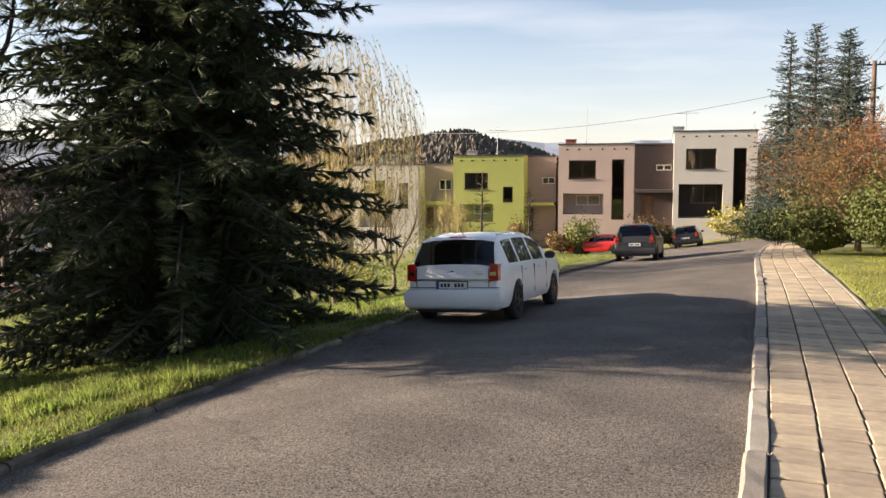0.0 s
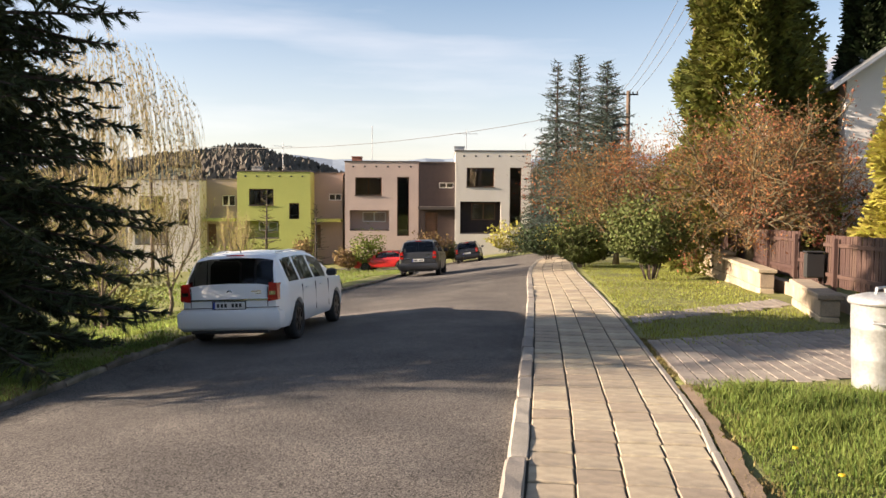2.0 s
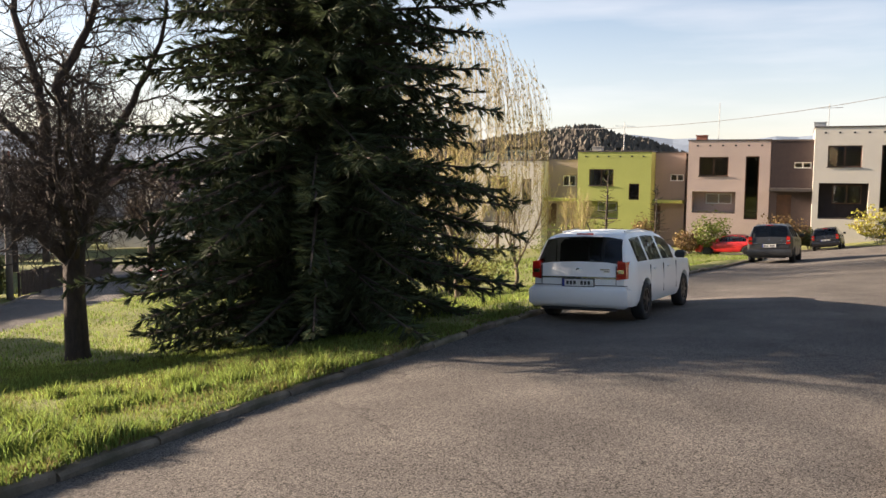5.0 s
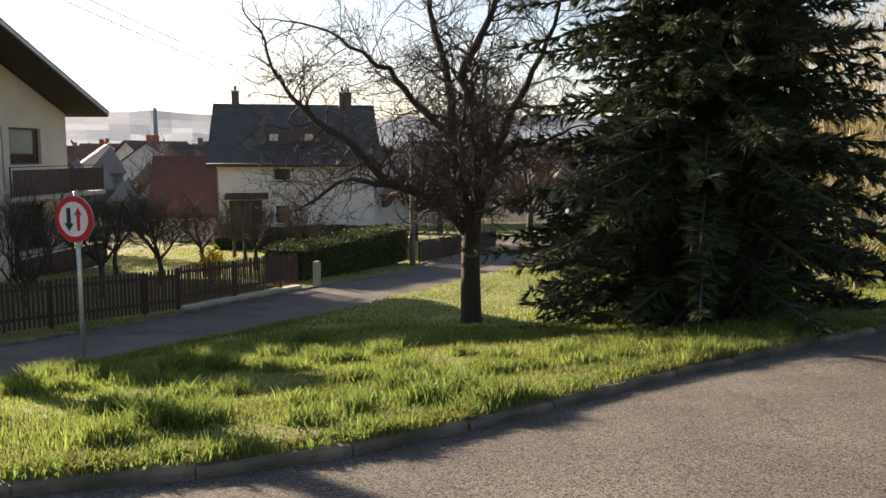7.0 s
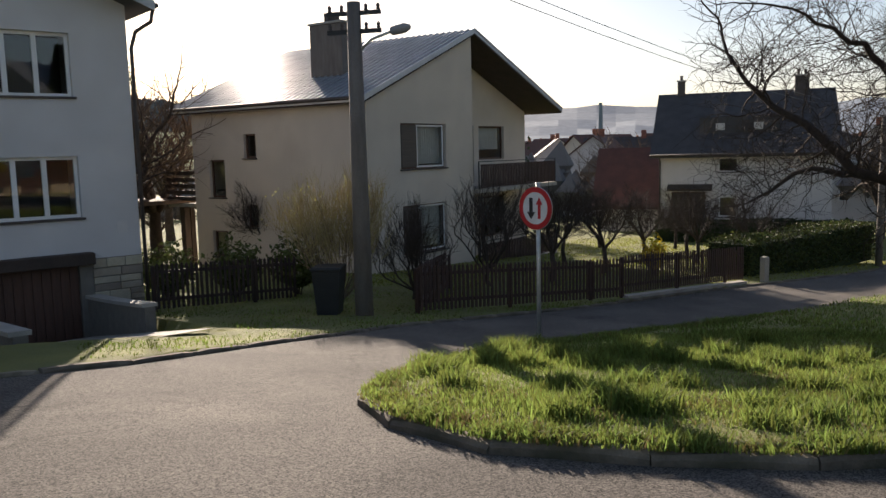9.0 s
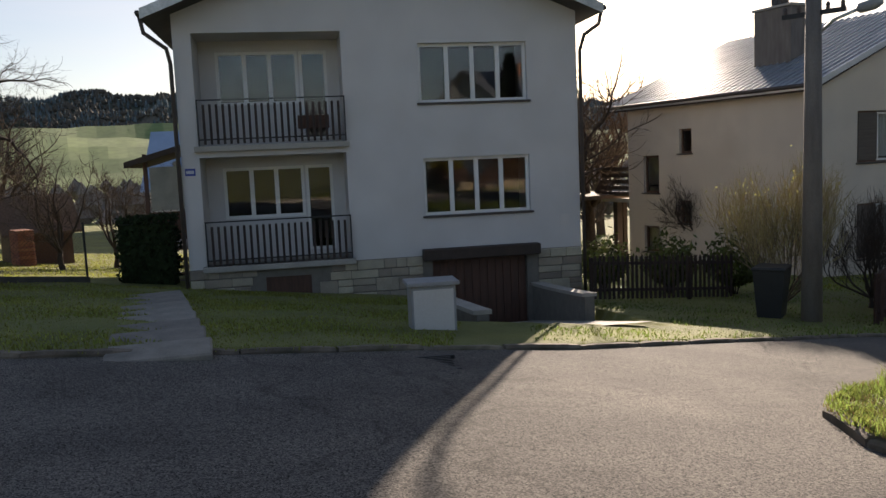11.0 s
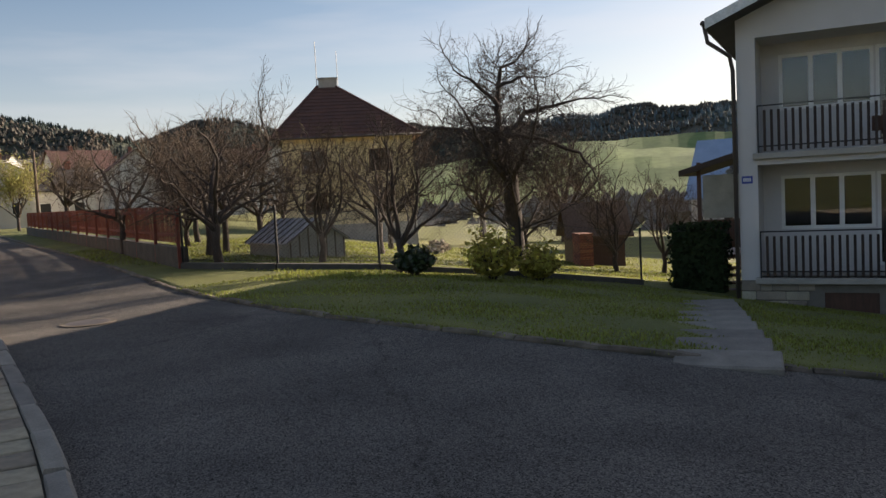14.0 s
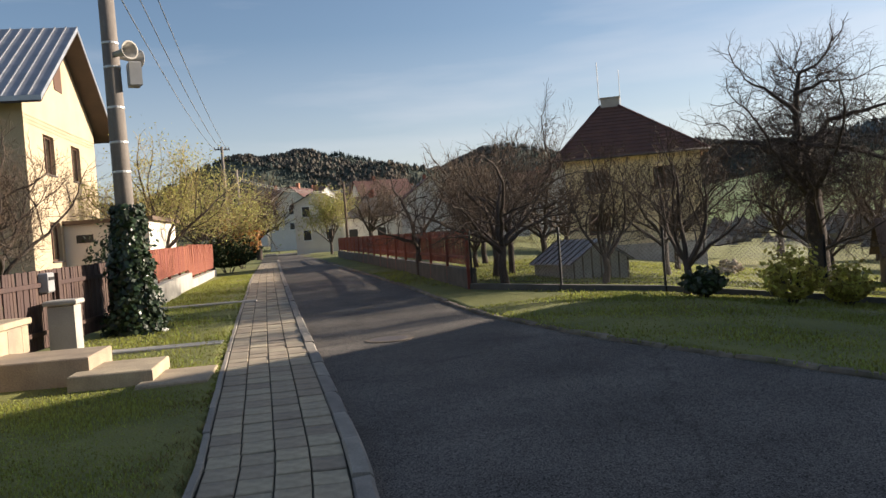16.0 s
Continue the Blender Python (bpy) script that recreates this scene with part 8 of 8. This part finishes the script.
def ridge(name, yaws, ups, R, back, mat, label, rough=4.0, seed=0, low=-30.0):
    """A long hill with a crest at the given angles above the eye, falling towards the valley."""
    rng = random.Random(seed)
    b = Builder()
    n = 120
    idx = []
    for k in range(n + 1):
        yw = yaws[0] + (yaws[-1] - yaws[0]) * k / n
        up = float(np.interp(yw, yaws, ups))
        row = []
        for j in range(9):
            f = j / 8
            r = R * (0.55 + 0.45 * f)
            zc = R * math.tan(radians(up)) + 1.6
            x, y = -math.sin(radians(yw)) * r, math.cos(radians(yw)) * r
            z = low + (zc - low) * (f ** 1.3) + rough * noise.noise(Vector((x * 0.012, y * 0.012, seed))) * (0.4 + f) + rough * 0.35 * noise.noise(Vector((x * 0.06, y * 0.06, seed))) * f
            row.append((x, y, z))
        r = R * 1.6
        row.append((-math.sin(radians(yw)) * r, math.cos(radians(yw)) * r, low))
        idx.append(row)
    for k in range(n):
        for j in range(9):
            b.face([idx[k][j], idx[k + 1][j], idx[k + 1][j + 1], idx[k][j + 1]])
    ob = tagged(part(name, b, M[mat], None, "", True), label, "hill", "", "structure")
    return ob, idx


def far_woods(idx, count, hmin, hmax, seed, mats, label, jlo=4, jhi=8.9):
    """Thousands of small tree shapes strewn over a hillside."""
    rng = random.Random(seed)
    for mat, share, conif in mats:
        b = Builder()
        for _ in range(int(count * share)):
            k, j = rng.uniform(0, len(idx) - 1.01), jlo + (jhi - jlo) * rng.random() ** 0.6
            ki, ji = int(k), min(int(j), 7)
            u, v = k - ki, min(1, j - ji)
            p = Vector(idx[ki][ji]).lerp(Vector(idx[ki + 1][ji]), u).lerp(Vector(idx[ki][ji + 1]).lerp(Vector(idx[ki + 1][ji + 1]), u), v)
            if noise.noise(p * 0.01 + Vector((seed, 0, 0))) < -0.1 and not conif:
                continue
            h = rng.uniform(hmin, hmax)
            w = h * (0.2 if conif else 0.4)
            a = rng.uniform(0, 3)
            ring = [p + Vector((math.cos(a + q * 1.571) * w, math.sin(a + q * 1.571) * w, h * (0.15 if conif else 0.35))) for q in range(4)]
            tip = p + Vector((rng.uniform(-.3, .3), rng.uniform(-.3, .3), h * 0.95))
            i = len(b.v)
            b.v.extend(tuple(q) for q in (*ring, tip, p))
            b.f.extend([(i + q, i + (q + 1) % 4, i + 4) for q in range(4)] + [(i + (q + 1) % 4, i + q, i + 5) for q in range(4)])
        o = part("woodland", b, M[mat])
        tagged(o, label, "woodland", "", "stuff")


M["far_conifer"] = material("far_conifer", (0.05, 0.066, 0.056), (0.038, 0.052, 0.046), rough=1, scale=0.02, bump=0, per_island=0.15)
# valley haze is painted into this paler, greyer tree colour
M["valley_tree"] = material("haze_tinted_valley_trees", (0.2, 0.185, 0.17), (0.14, 0.135, 0.13), rough=1, scale=0.05, bump=0, per_island=0.25)
M["far_bare"] = material("far_bare_trees", (0.1, 0.085, 0.066), (0.075, 0.068, 0.055), rough=1, scale=0.02, bump=0, per_island=0.15)
# haze before the western ridge is mixed into this bluish conifer colour
M["far_conifer_blue"] = material("haze_tinted_conifer", (0.13, 0.165, 0.175), (0.1, 0.13, 0.14), rough=1, scale=0.05, bump=0, per_island=0.2)
o, r1 = ridge("hill_north", [-70, -40, -20, -12, -8, -5, -2, 0, 3.5, 6, 12, 20, 26], [1.2, 1.2, 1.1, 1.2, 1.7, 2.7, 3.2, 3.0, 2.0, 1.4, 0.9, 0.5, 0.0], 330, 1, "far_wood", "wooded hill behind the row of houses", 5, 1, -14)
far_woods(r1, 14000, 2.0, 4.2, 3, (("far_bare", 0.85, False), ("far_conifer", 0.15, True)), "mixed bare and conifer woodland on the hill", 3.5)
o, r2 = ridge("hill_far_north", [-60, -30, -10, 0, 15, 30, 45, 56, 66, 80, 95], [2.4, 3.0, 2.6, 2.8, 2.2, 2.6, 2.3, 2.7, 2.2, 2.9, 3.0], 2300, 1, "haze_hill", "hills beyond the valley, tinted pale haze blue", 9, 2, -30)
o, r3 = ridge("hill_west", [66, 76, 88, 100, 108, 116, 124, 135], [1.2, 3.2, 3.5, 4.2, 4.8, 4.9, 4.2, 3.5], 1100, 1, "far_wood", "wooded ridge across the valley", 16, 3, -30)
far_woods(r3, 12000, 5, 9, 4, (("far_conifer_blue", 0.5, True), ("far_bare", 0.5, False)), "woodland on the western ridge, conifers tinted with haze", 4.5)
o, r4 = ridge("field_west", [70, 85, 96, 104, 112, 120, 130, 140], [0.8, 1.6, 2.4, 3.1, 3.4, 3.0, 2.2, 1.2], 620, 1, "far_field", "bright green sloping pasture", 4, 5, -20)
o, r5 = ridge("hill_south", [118, 126, 134, 142, 150, 155, 159, 163, 168, 174, 185, 210], [2.2, 4.2, 4.7, 4.8, 4.9, 5.2, 5.7, 5.0, 4.2, 3.4, 2.6, 2.2], 760, 1, "far_wood", "wooded hill above the lower town", 14, 6, -14)
far_woods(r5, 24000, 2.8, 6.0, 7, (("far_conifer", 0.4, True), ("far_bare", 0.6, False)), "dark conifer and bare woodland on the hill", 3.0)

town = random.Random(42)
base_h = [simple_house(-120, 90, -4, 30, 11, 9, 5.2, 3.4, w, r, lb, "houses of the far town", 3, 2) for w, r, lb in (("plaster_cream", "red_roof", "pale house with red roof in the far town"), ("plaster_grey", "slate_roof", "grey house with dark roof in the far town"), ("plaster_white", "brown_roof", "white house with brown roof in the far town"))]
for k, h in enumerate(base_h):
    h.matrix_basis = pose(-130 - 20 * k, 95 + 12 * k, -5.5, 0, 0, 200 + 40 * k)
for k in range(70):
    yw = town.uniform(24, 72) if k < 52 else town.uniform(140, 160)
    r = town.uniform(95, 300) if k < 52 else town.uniform(150, 320)
    x, y = -math.sin(radians(yw)) * r, math.cos(radians(yw)) * r
    z = -5.6 if k < 52 else 0.5 + (r - 120) * 0.06
    copy_thing(base_h[town.randrange(3)], pose(x, y, z + town.uniform(-1, 1), 0, 0, town.uniform(0, 360)))
# distance haze painted on with the far hills' pale blue
stack = single("factory_chimney", Builder().lathe([(3.0, -20), (1.9, 46), (1.9, 47)], 12), M["haze_hill"], pose(-math.sin(radians(53.4)) * 900, math.cos(radians(53.4)) * 900, 0), "tall thin factory chimney tinted pale haze blue", "chimney")
tb = Builder()
for _ in range(1500):
    yw, r = town.uniform(18, 80), town.uniform(75, 420)
    if town.random() < 0.25:
        yw = town.uniform(80, 135)
        r = town.uniform(90, 300)
    p = Vector((-math.sin(radians(yw)) * r, math.cos(radians(yw)) * r, -6.0 if yw < 80 else -7))
    h = town.uniform(4, 8)
    for _q in range(3):
        c = p + Vector((town.gauss(0, 1), town.gauss(0, 1), h * town.uniform(0.35, 0.75)))
        s = h * town.uniform(0.18, 0.32)
        tb.mesh([c + Vector(v) * s for v in ((1, 0, 0), (0, 1, 0), (-1, 0, 0), (0, -1, 0), (0.2, 0.1, 1.2), (0, 0, -0.9))], [(0, 1, 4), (1, 2, 4), (2, 3, 4), (3, 0, 4), (1, 0, 5), (2, 1, 5), (3, 2, 5), (0, 3, 5)])
# trees take the colour lightened for haze
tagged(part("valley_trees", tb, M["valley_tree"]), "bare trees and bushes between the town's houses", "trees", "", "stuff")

# ---- grass ----


def blades(name, n, region, hmin, hmax, mat, label, seed, width=0.008, tuft=None, bend=0.5):
    """Grass blades strewn over a region; region(rng, n) gives x and y."""
    rng = np.random.default_rng(seed)
    x, y = region(rng, n)
    bad = inside(road_outline, x, y) | inside(walk_outline, x, y)
    u, out = ramp_place(x, y)
    bad |= (u > 4.6) & (u < 8.6) & (out < RAMP + 0.3)
    x, y = x[~bad], y[~bad]
    n = len(x)
    z = height(x, y) - 0.01
    patch = 0.55 + 0.45 * np.sin(x * 1.9 + 1.3 * np.sin(y * 1.1)) * np.cos(y * 1.6 + np.sin(x * 0.9))
    h = (hmin + (hmax - hmin) * rng.random(n) ** 1.6) * (0.55 + 0.6 * patch)
    if tuft is not None:
        h = h * tuft(x, y)
    a, ln = rng.uniform(0, 6.283, n), rng.uniform(0.1, bend, n) * h
    la = rng.uniform(0, 6.283, n)
    w = width * rng.uniform(0.7, 1.4, n)
    v = np.empty((n, 5, 3))
    dx, dy = np.cos(a) * w, np.sin(a) * w
    v[:, 0] = np.stack([x - dx, y - dy, z], -1)
    v[:, 1] = np.stack([x + dx, y + dy, z], -1)
    mx, my = x + np.cos(la) * ln * 0.35, y + np.sin(la) * ln * 0.35
    v[:, 2] = np.stack([mx + dx * 0.75, my + dy * 0.75, z + h * 0.6], -1)
    v[:, 3] = np.stack([mx - dx * 0.75, my - dy * 0.75, z + h * 0.6], -1)
    v[:, 4] = np.stack([x + np.cos(la) * ln, y + np.sin(la) * ln, z + h], -1)
    i = np.arange(n)[:, None] * 5
    b = Builder()
    b.v = [tuple(p) for p in v.reshape(-1, 3).tolist()]
    b.f = [tuple(f) for f in (i + np.array([[0, 1, 2, 3]])).tolist()] + [tuple(f) for f in (i + np.array([[3, 2, 4]])).tolist()]
    return tagged(part(name, b, mat), label, "grass", "", "stuff")


def box_region(s0, s1, l0, l1):
    def f(rng, n):
        s, l = rng.uniform(s0, s1, n), rng.uniform(l0, l1, n)
        p = s[:, None] * ALONG + l[:, None] * RIGHT
        return p[:, 0], p[:, 1]
    return f


def clumps(region, count, spread, per):
    def f(rng, n):
        cx, cy = region(rng, count)
        k = rng.integers(0, count, n)
        return cx[k] + rng.normal(0, spread, n), cy[k] + rng.normal(0, spread, n)
    return f


def island_xy(x0, x1, y0, y1):
    def f(rng, n):
        return rng.uniform(x0, x1, n), rng.uniform(y0, y1, n)
    return f


soil_rng, b = random.Random(14), Builder()
for k in range(0, 64):
    s0 = 2.6 + k * 0.09
    row = []
    for s_ in (s0, s0 + 0.09):
        for l_ in (float(edge_l(s_)) + 0.02, float(edge_l(s_)) + 0.13 + 0.1 * noise.noise(Vector((s_ * 1.6, 3, 0))) + 0.05 * noise.noise(Vector((s_ * 7, 1, 0)))):
            p = street(s_, l_)
            row.append((p[0], p[1], zed(*p) + 0.022))
    b.face([row[0], row[1], row[3], row[2]])
tagged(part("soil_strip", b, M["soil"]), "worn strip of bare earth beside the footpath", "soil", "", "structure")
blades("grass_tufts", 16000, clumps(box_region(3.6, 8.2, 1.9, 5.4), 110, 0.1, 0), 0.07, 0.17, M["blade"], "taller tufts in the lawn", 31, 0.005, None, 0.9)
blades("island_grass", 160000, island_xy(-10.5, -1.0, 2.0, 12.0), 0.03, 0.085, M["blade"], "lush uneven spring grass on the island", 1, 0.005)
blades("island_grass", 60000, island_xy(-16.0, 3.5, 9.0, 30.0), 0.04, 0.12, M["blade"], "lush uneven spring grass on the island", 2, 0.011)
blades("grass_tufts", 26000, clumps(island_xy(-9.5, -2.6, 2.4, 9.0), 80, 0.1, 0), 0.1, 0.24, M["blade"], "tall dark tufts of grass on the island", 3, 0.006, None, 0.9)
blades("kerb_weeds", 9000, clumps(island_xy(-6.5, -2.5, 1.9, 10.0), 200, 0.12, 0), 0.03, 0.1, M["dry_blade"], "dry stalks among the grass", 4, 0.006, None, 1.2)
blades("lawn_grass", 60000, box_region(3.5, 8.6, 1.66, 5.5), 0.025, 0.085, M["blade"], "sunlit lawn beside the driveway", 5, 0.005)
blades("lawn_grass", 22000, box_region(11.0, 32.0, 1.7, 5.2), 0.03, 0.08, M["lawn_blade"], "short lawn along the footpath", 6, 0.009)
blades("lawn_grass", 50000, box_region(-12.0, -4.0, 1.15, 5.0), 0.015, 0.05, M["lawn_blade"], "short clipped lawn beside the footpath", 7, 0.006)
blades("lawn_grass", 26000, box_region(-40.0, -12.0, 1.3, 4.2), 0.02, 0.07, M["lawn_blade"], "short clipped lawn beside the footpath", 8, 0.01)
blades("lawn_grass", 60000, island_xy(-18.0, -7.4, -14.0, -1.0), 0.02, 0.06, M["lawn_blade"], "short lawn before the white house", 9, 0.009)
blades("garden_grass", 45000, island_xy(-34.0, -11.0, -28.0, -10.5), 0.03, 0.09, M["lawn_blade"], "garden lawn behind the fence", 10, 0.014)
blades("bank_grass", 30000, island_xy(-25, -10.5, 0.0, 14), 0.02, 0.07, M["blade"], "rough grass bank below the pole", 14, 0.01)
blades("garden_grass", 30000, island_xy(-40, -18, 8, 34), 0.03, 0.1, M["lawn_blade"], "garden grass behind the picket fence", 15, 0.02)
blades("verge_grass", 20000, box_region(30, 60, -22, -6.8), 0.05, 0.14, M["blade"], "verge beyond the parked cars", 11, 0.02)
blades("edge_weeds", 7000, clumps(box_region(2.5, 12.0, 1.3, 1.75), 160, 0.07, 0), 0.02, 0.07, M["dry_blade"], "dry stalks along the footpath edge", 12, 0.005, None, 1.2)
blades("edge_weeds", 5000, clumps(box_region(-14.0, 2.0, 0.9, 1.5), 160, 0.06, 0), 0.02, 0.06, M["dry_blade"], "dry stalks along the footpath edge", 13, 0.005, None, 1.2)


def along_kerb(rng, n):
    """Places on the grass side of the island's kerb, clumped."""
    line = kerb_island[(kerb_island @ ALONG < 14) & (kerb_island[:, 1] < 14)]
    k = rng.integers(0, len(line) - 1, 220)
    f = rng.random(220)[:, None]
    c = line[k] * (1 - f) + line[k + 1] * f
    d = line[k + 1] - line[k]
    nrm = np.stack([d[:, 1], -d[:, 0]], -1) / (np.linalg.norm(d, axis=1, keepdims=True) + 1e-9)
    c = c + nrm * rng.uniform(0.12, 0.3, 220)[:, None]
    i = rng.integers(0, 220, n)
    return c[i, 0] + rng.normal(0, 0.09, n), c[i, 1] + rng.normal(0, 0.09, n)


blades("kerb_weeds", 22000, along_kerb, 0.03, 0.13, M["blade"], "weeds and grass hanging over the kerb", 21, 0.006, None, 1.3)
blades("kerb_weeds", 7000, along_kerb, 0.03, 0.1, M["dry_blade"], "dry reddish weeds along the kerb", 22, 0.006, None, 1.3)
# dandelions
dr = random.Random(3)
for s_, l_ in ((5.3, 2.05), (5.9, 1.95), (4.9, 2.2)):
    p = street(s_, l_)
    d = thing("dandelion", on(p[0], p[1]), "single yellow dandelion in the grass", "flower", "dandelions")
    part("stem", Builder().tube([(0, 0, 0), (0.005, 0, 0.08)], 0.003, 5), M["blade"], d)
    part("bloom", Builder().lathe([(0.004, 0.078), (0.022, 0.085), (0.02, 0.095), (0.0, 0.097)], 12), M["leaf_yellow"], d)

# ---- driveway pavers, path, tiles and plinth stones ----


def pavers(name, corners, label, w=0.2, d=0.165):
    """Rectangular pavers in running bond within a skewed patch given in street coordinates."""
    t = tagged(new(name), label, "paving", "", "structure")
    c = [street(*q) for q in corners]
    b = Builder()
    b.face([(p[0], p[1], zed(*p) + 0.019) for p in c])
    part("bed", b, M["bed"], t)
    me = Builder().box(-w / 2 + 0.005, -d / 2 + 0.005, -0.05, w / 2 - 0.005, d / 2 - 0.005, 0.022, None, 0.008).data("paver", M["paver"])
    u, v = c[1] - c[0], c[3] - c[0]
    poly = np.array(c)
    ax = u / np.linalg.norm(u)
    ay = np.array((-ax[1], ax[0]))
    if ay @ v < 0:
        ay = -ay
    yaw = math.degrees(math.atan2(ax[1], ax[0]))
    rng = random.Random(int(w * 1000) + len(name))
    lo = min((p - c[0]) @ ax for p in c), min((p - c[0]) @ ay for p in c)
    hi = max((p - c[0]) @ ax for p in c), max((p - c[0]) @ ay for p in c)
    rest, count = Builder(), 0
    for r in range(int((hi[1] - lo[1]) / d) + 1):
        for k in range(int((hi[0] - lo[0]) / w) + 2):
            p = c[0] + ax * (lo[0] + (k + 0.5 * (r % 2)) * w) + ay * (lo[1] + (r + 0.5) * d)
            if not inside(poly, np.array([p[0]]), np.array([p[1]]))[0]:
                continue
            m = pose(p[0], p[1], zed(*p) + 0.006 + rng.uniform(-.003, .003), rng.uniform(-.8, .8), rng.uniform(-.8, .8), yaw)
            count += 1
            if count <= 300:
                o = new("paver", me)
                o.parent = t
                o.matrix_basis = m
            else:
                rest.box(-w / 2 + 0.005, -d / 2 + 0.005, -0.05, w / 2 - 0.005, d / 2 - 0.005, 0.022, m)
    if rest.v:
        tagged(part("pavers_rest", rest, M["paver_far"], t), kind="stuff")


pavers("driveway", ((8.3, 1.66), (11.35, 1.66), (13.2, 5.0), (9.6, 5.0)), "grey concrete block driveway")
pavers("garden_path", ((13.3, 1.7), (14.1, 1.7), (17.9, 5.2), (16.7, 5.2)), "narrow grey block path to the gate")

rng = random.Random(9)
tile_data = []
for k in range(3):
    b = Builder()
    e = 0.012
    j = lambda a: rng.uniform(-a, a)
    p = [(-.49, -.49, -.05), (.49, -.49, -.05), (.49, .49, -.05), (-.49, .49, -.05), (-.49, -.49, -.008), (.49, -.49, -.008), (.49, .49, -.008), (-.49, .49, -.008),
         (-.49 + e * 2, -.49 + e * 2, j(.002)), (.49 - e * 2, -.49 + e * 2, j(.002)), (.49 - e * 2, .49 - e * 2, j(.002)), (-.49 + e * 2, .49 - e * 2, j(.002))]
    f = [(0, 1, 5, 4), (1, 2, 6, 5), (2, 3, 7, 6), (3, 0, 4, 7), (4, 5, 9, 8), (5, 6, 10, 9), (6, 7, 11, 10), (7, 4, 8, 11), (8, 9, 10, 11)]
    tile_data.append((b.mesh(p, f).data("tile", M["tile"]), p, f))
rest = Builder()
ROWP = 0.335
for r in range(int(-62 / ROWP), int(40 / ROWP)):
    s_ = r * ROWP
    l0, l1 = float(walk_l(s_)) + 0.14, float(edge_l(s_)) - 0.06
    cw = (l1 - l0) / 4
    slope = math.degrees(math.atan2(zed(*street(s_ + 0.3, l0)) - zed(*street(s_, l0)), 0.3))
    bend = math.degrees(math.atan2(float(walk_l(s_ + 0.5)) - float(walk_l(s_ - 0.5)), 1.0))
    cross_ = math.degrees(math.atan2(zed(*street(s_, l1)) - zed(*street(s_, l0)), l1 - l0))
    for c in range(4):
        p = street(s_ + rng.uniform(-.004, .004), l0 + cw * (c + 0.5))
        yaw = math.degrees(math.atan2(RIGHT[1], RIGHT[0])) - bend
        m = Matrix.Translation((p[0], p[1], zed(*p) + rng.uniform(-.006, .006))) @ pose(0, 0, 0, 0, 0, yaw + rng.uniform(-.7, .7)) @ pose(0, 0, 0, slope + rng.uniform(-.6, .6), -cross_ + rng.uniform(-.6, .6), 0) @ Matrix.Diagonal((cw * 0.97, ROWP * 0.925, 1, 1))
        me, vv, ff = tile_data[rng.randrange(3)]
        if -11.5 < s_ < 13.0:
            o = new("tile", me)
            o.parent = pavement
            o.matrix_basis = m
        else:
            rest.mesh([m @ Vector(q) for q in vv], ff)
tagged(part("tiles_rest", rest, M["tile_far"], pavement), kind="stuff")
edging = tagged(new("pavement_edging"), "thin concrete edging between footpath and lawn", "kerb", "", "structure")
eme = Builder().box(-0.495, -0.03, -0.2, 0.495, 0.03, 0.015, None, 0.008).data("edging_stone", M["kerb"])
for k in range(-45, 36):
    p, q = street(k, float(edge_l(k)) - 0.02), street(k + 1, float(edge_l(k + 1)) - 0.02)
    v = q - p
    o = new("edging_stone", eme)
    o.parent = edging
    mid = (p + q) / 2
    o.matrix_basis = Matrix.Translation((mid[0], mid[1], zed(*mid) + rng.uniform(-.012, .008))) @ pose(0, 0, 0, 0, 0, math.degrees(math.atan2(v[1], v[0])) + rng.uniform(-.7, .7)) @ pose(0, 0, 0, 0, -math.degrees(math.atan2(zed(*q) - zed(*p), 1.0)), 0)

# stones of the white house's plinth: courses of uneven squared stones, some standing over two courses
rng = random.Random(31)
spots = []
for x0, x1, z0 in ((0.0, 5.2, -1.85), (7.97, 9.05, -2.3)):
    z = z0
    while z < -0.62:
        h = rng.choice((0.2, 0.26, 0.32))
        h = min(h, -0.585 - z)
        x = x0
        while x < x1 - 0.05:
            w = min(rng.uniform(0.22, 0.62), x1 - x)
            if not (x + w > 1.55 and x < 2.7 and z + h > -1.42 and z < -0.8):
                if h > 0.25 and rng.random() < 0.25:
                    spots += [(x, w, z, h * 0.5), (x, w, z + h * 0.5, h * 0.5)]
                else:
                    spots.append((x, w, z, h))
            x += w
        z += h
for x, w, z, h in spots:
    part("stone", Builder().box(x + 0.008, -0.035 - rng.uniform(0, 0.02), z + 0.008, x + w - 0.008, -0.001, z + h - 0.008, None, 0.012), M["stone"], plinth)
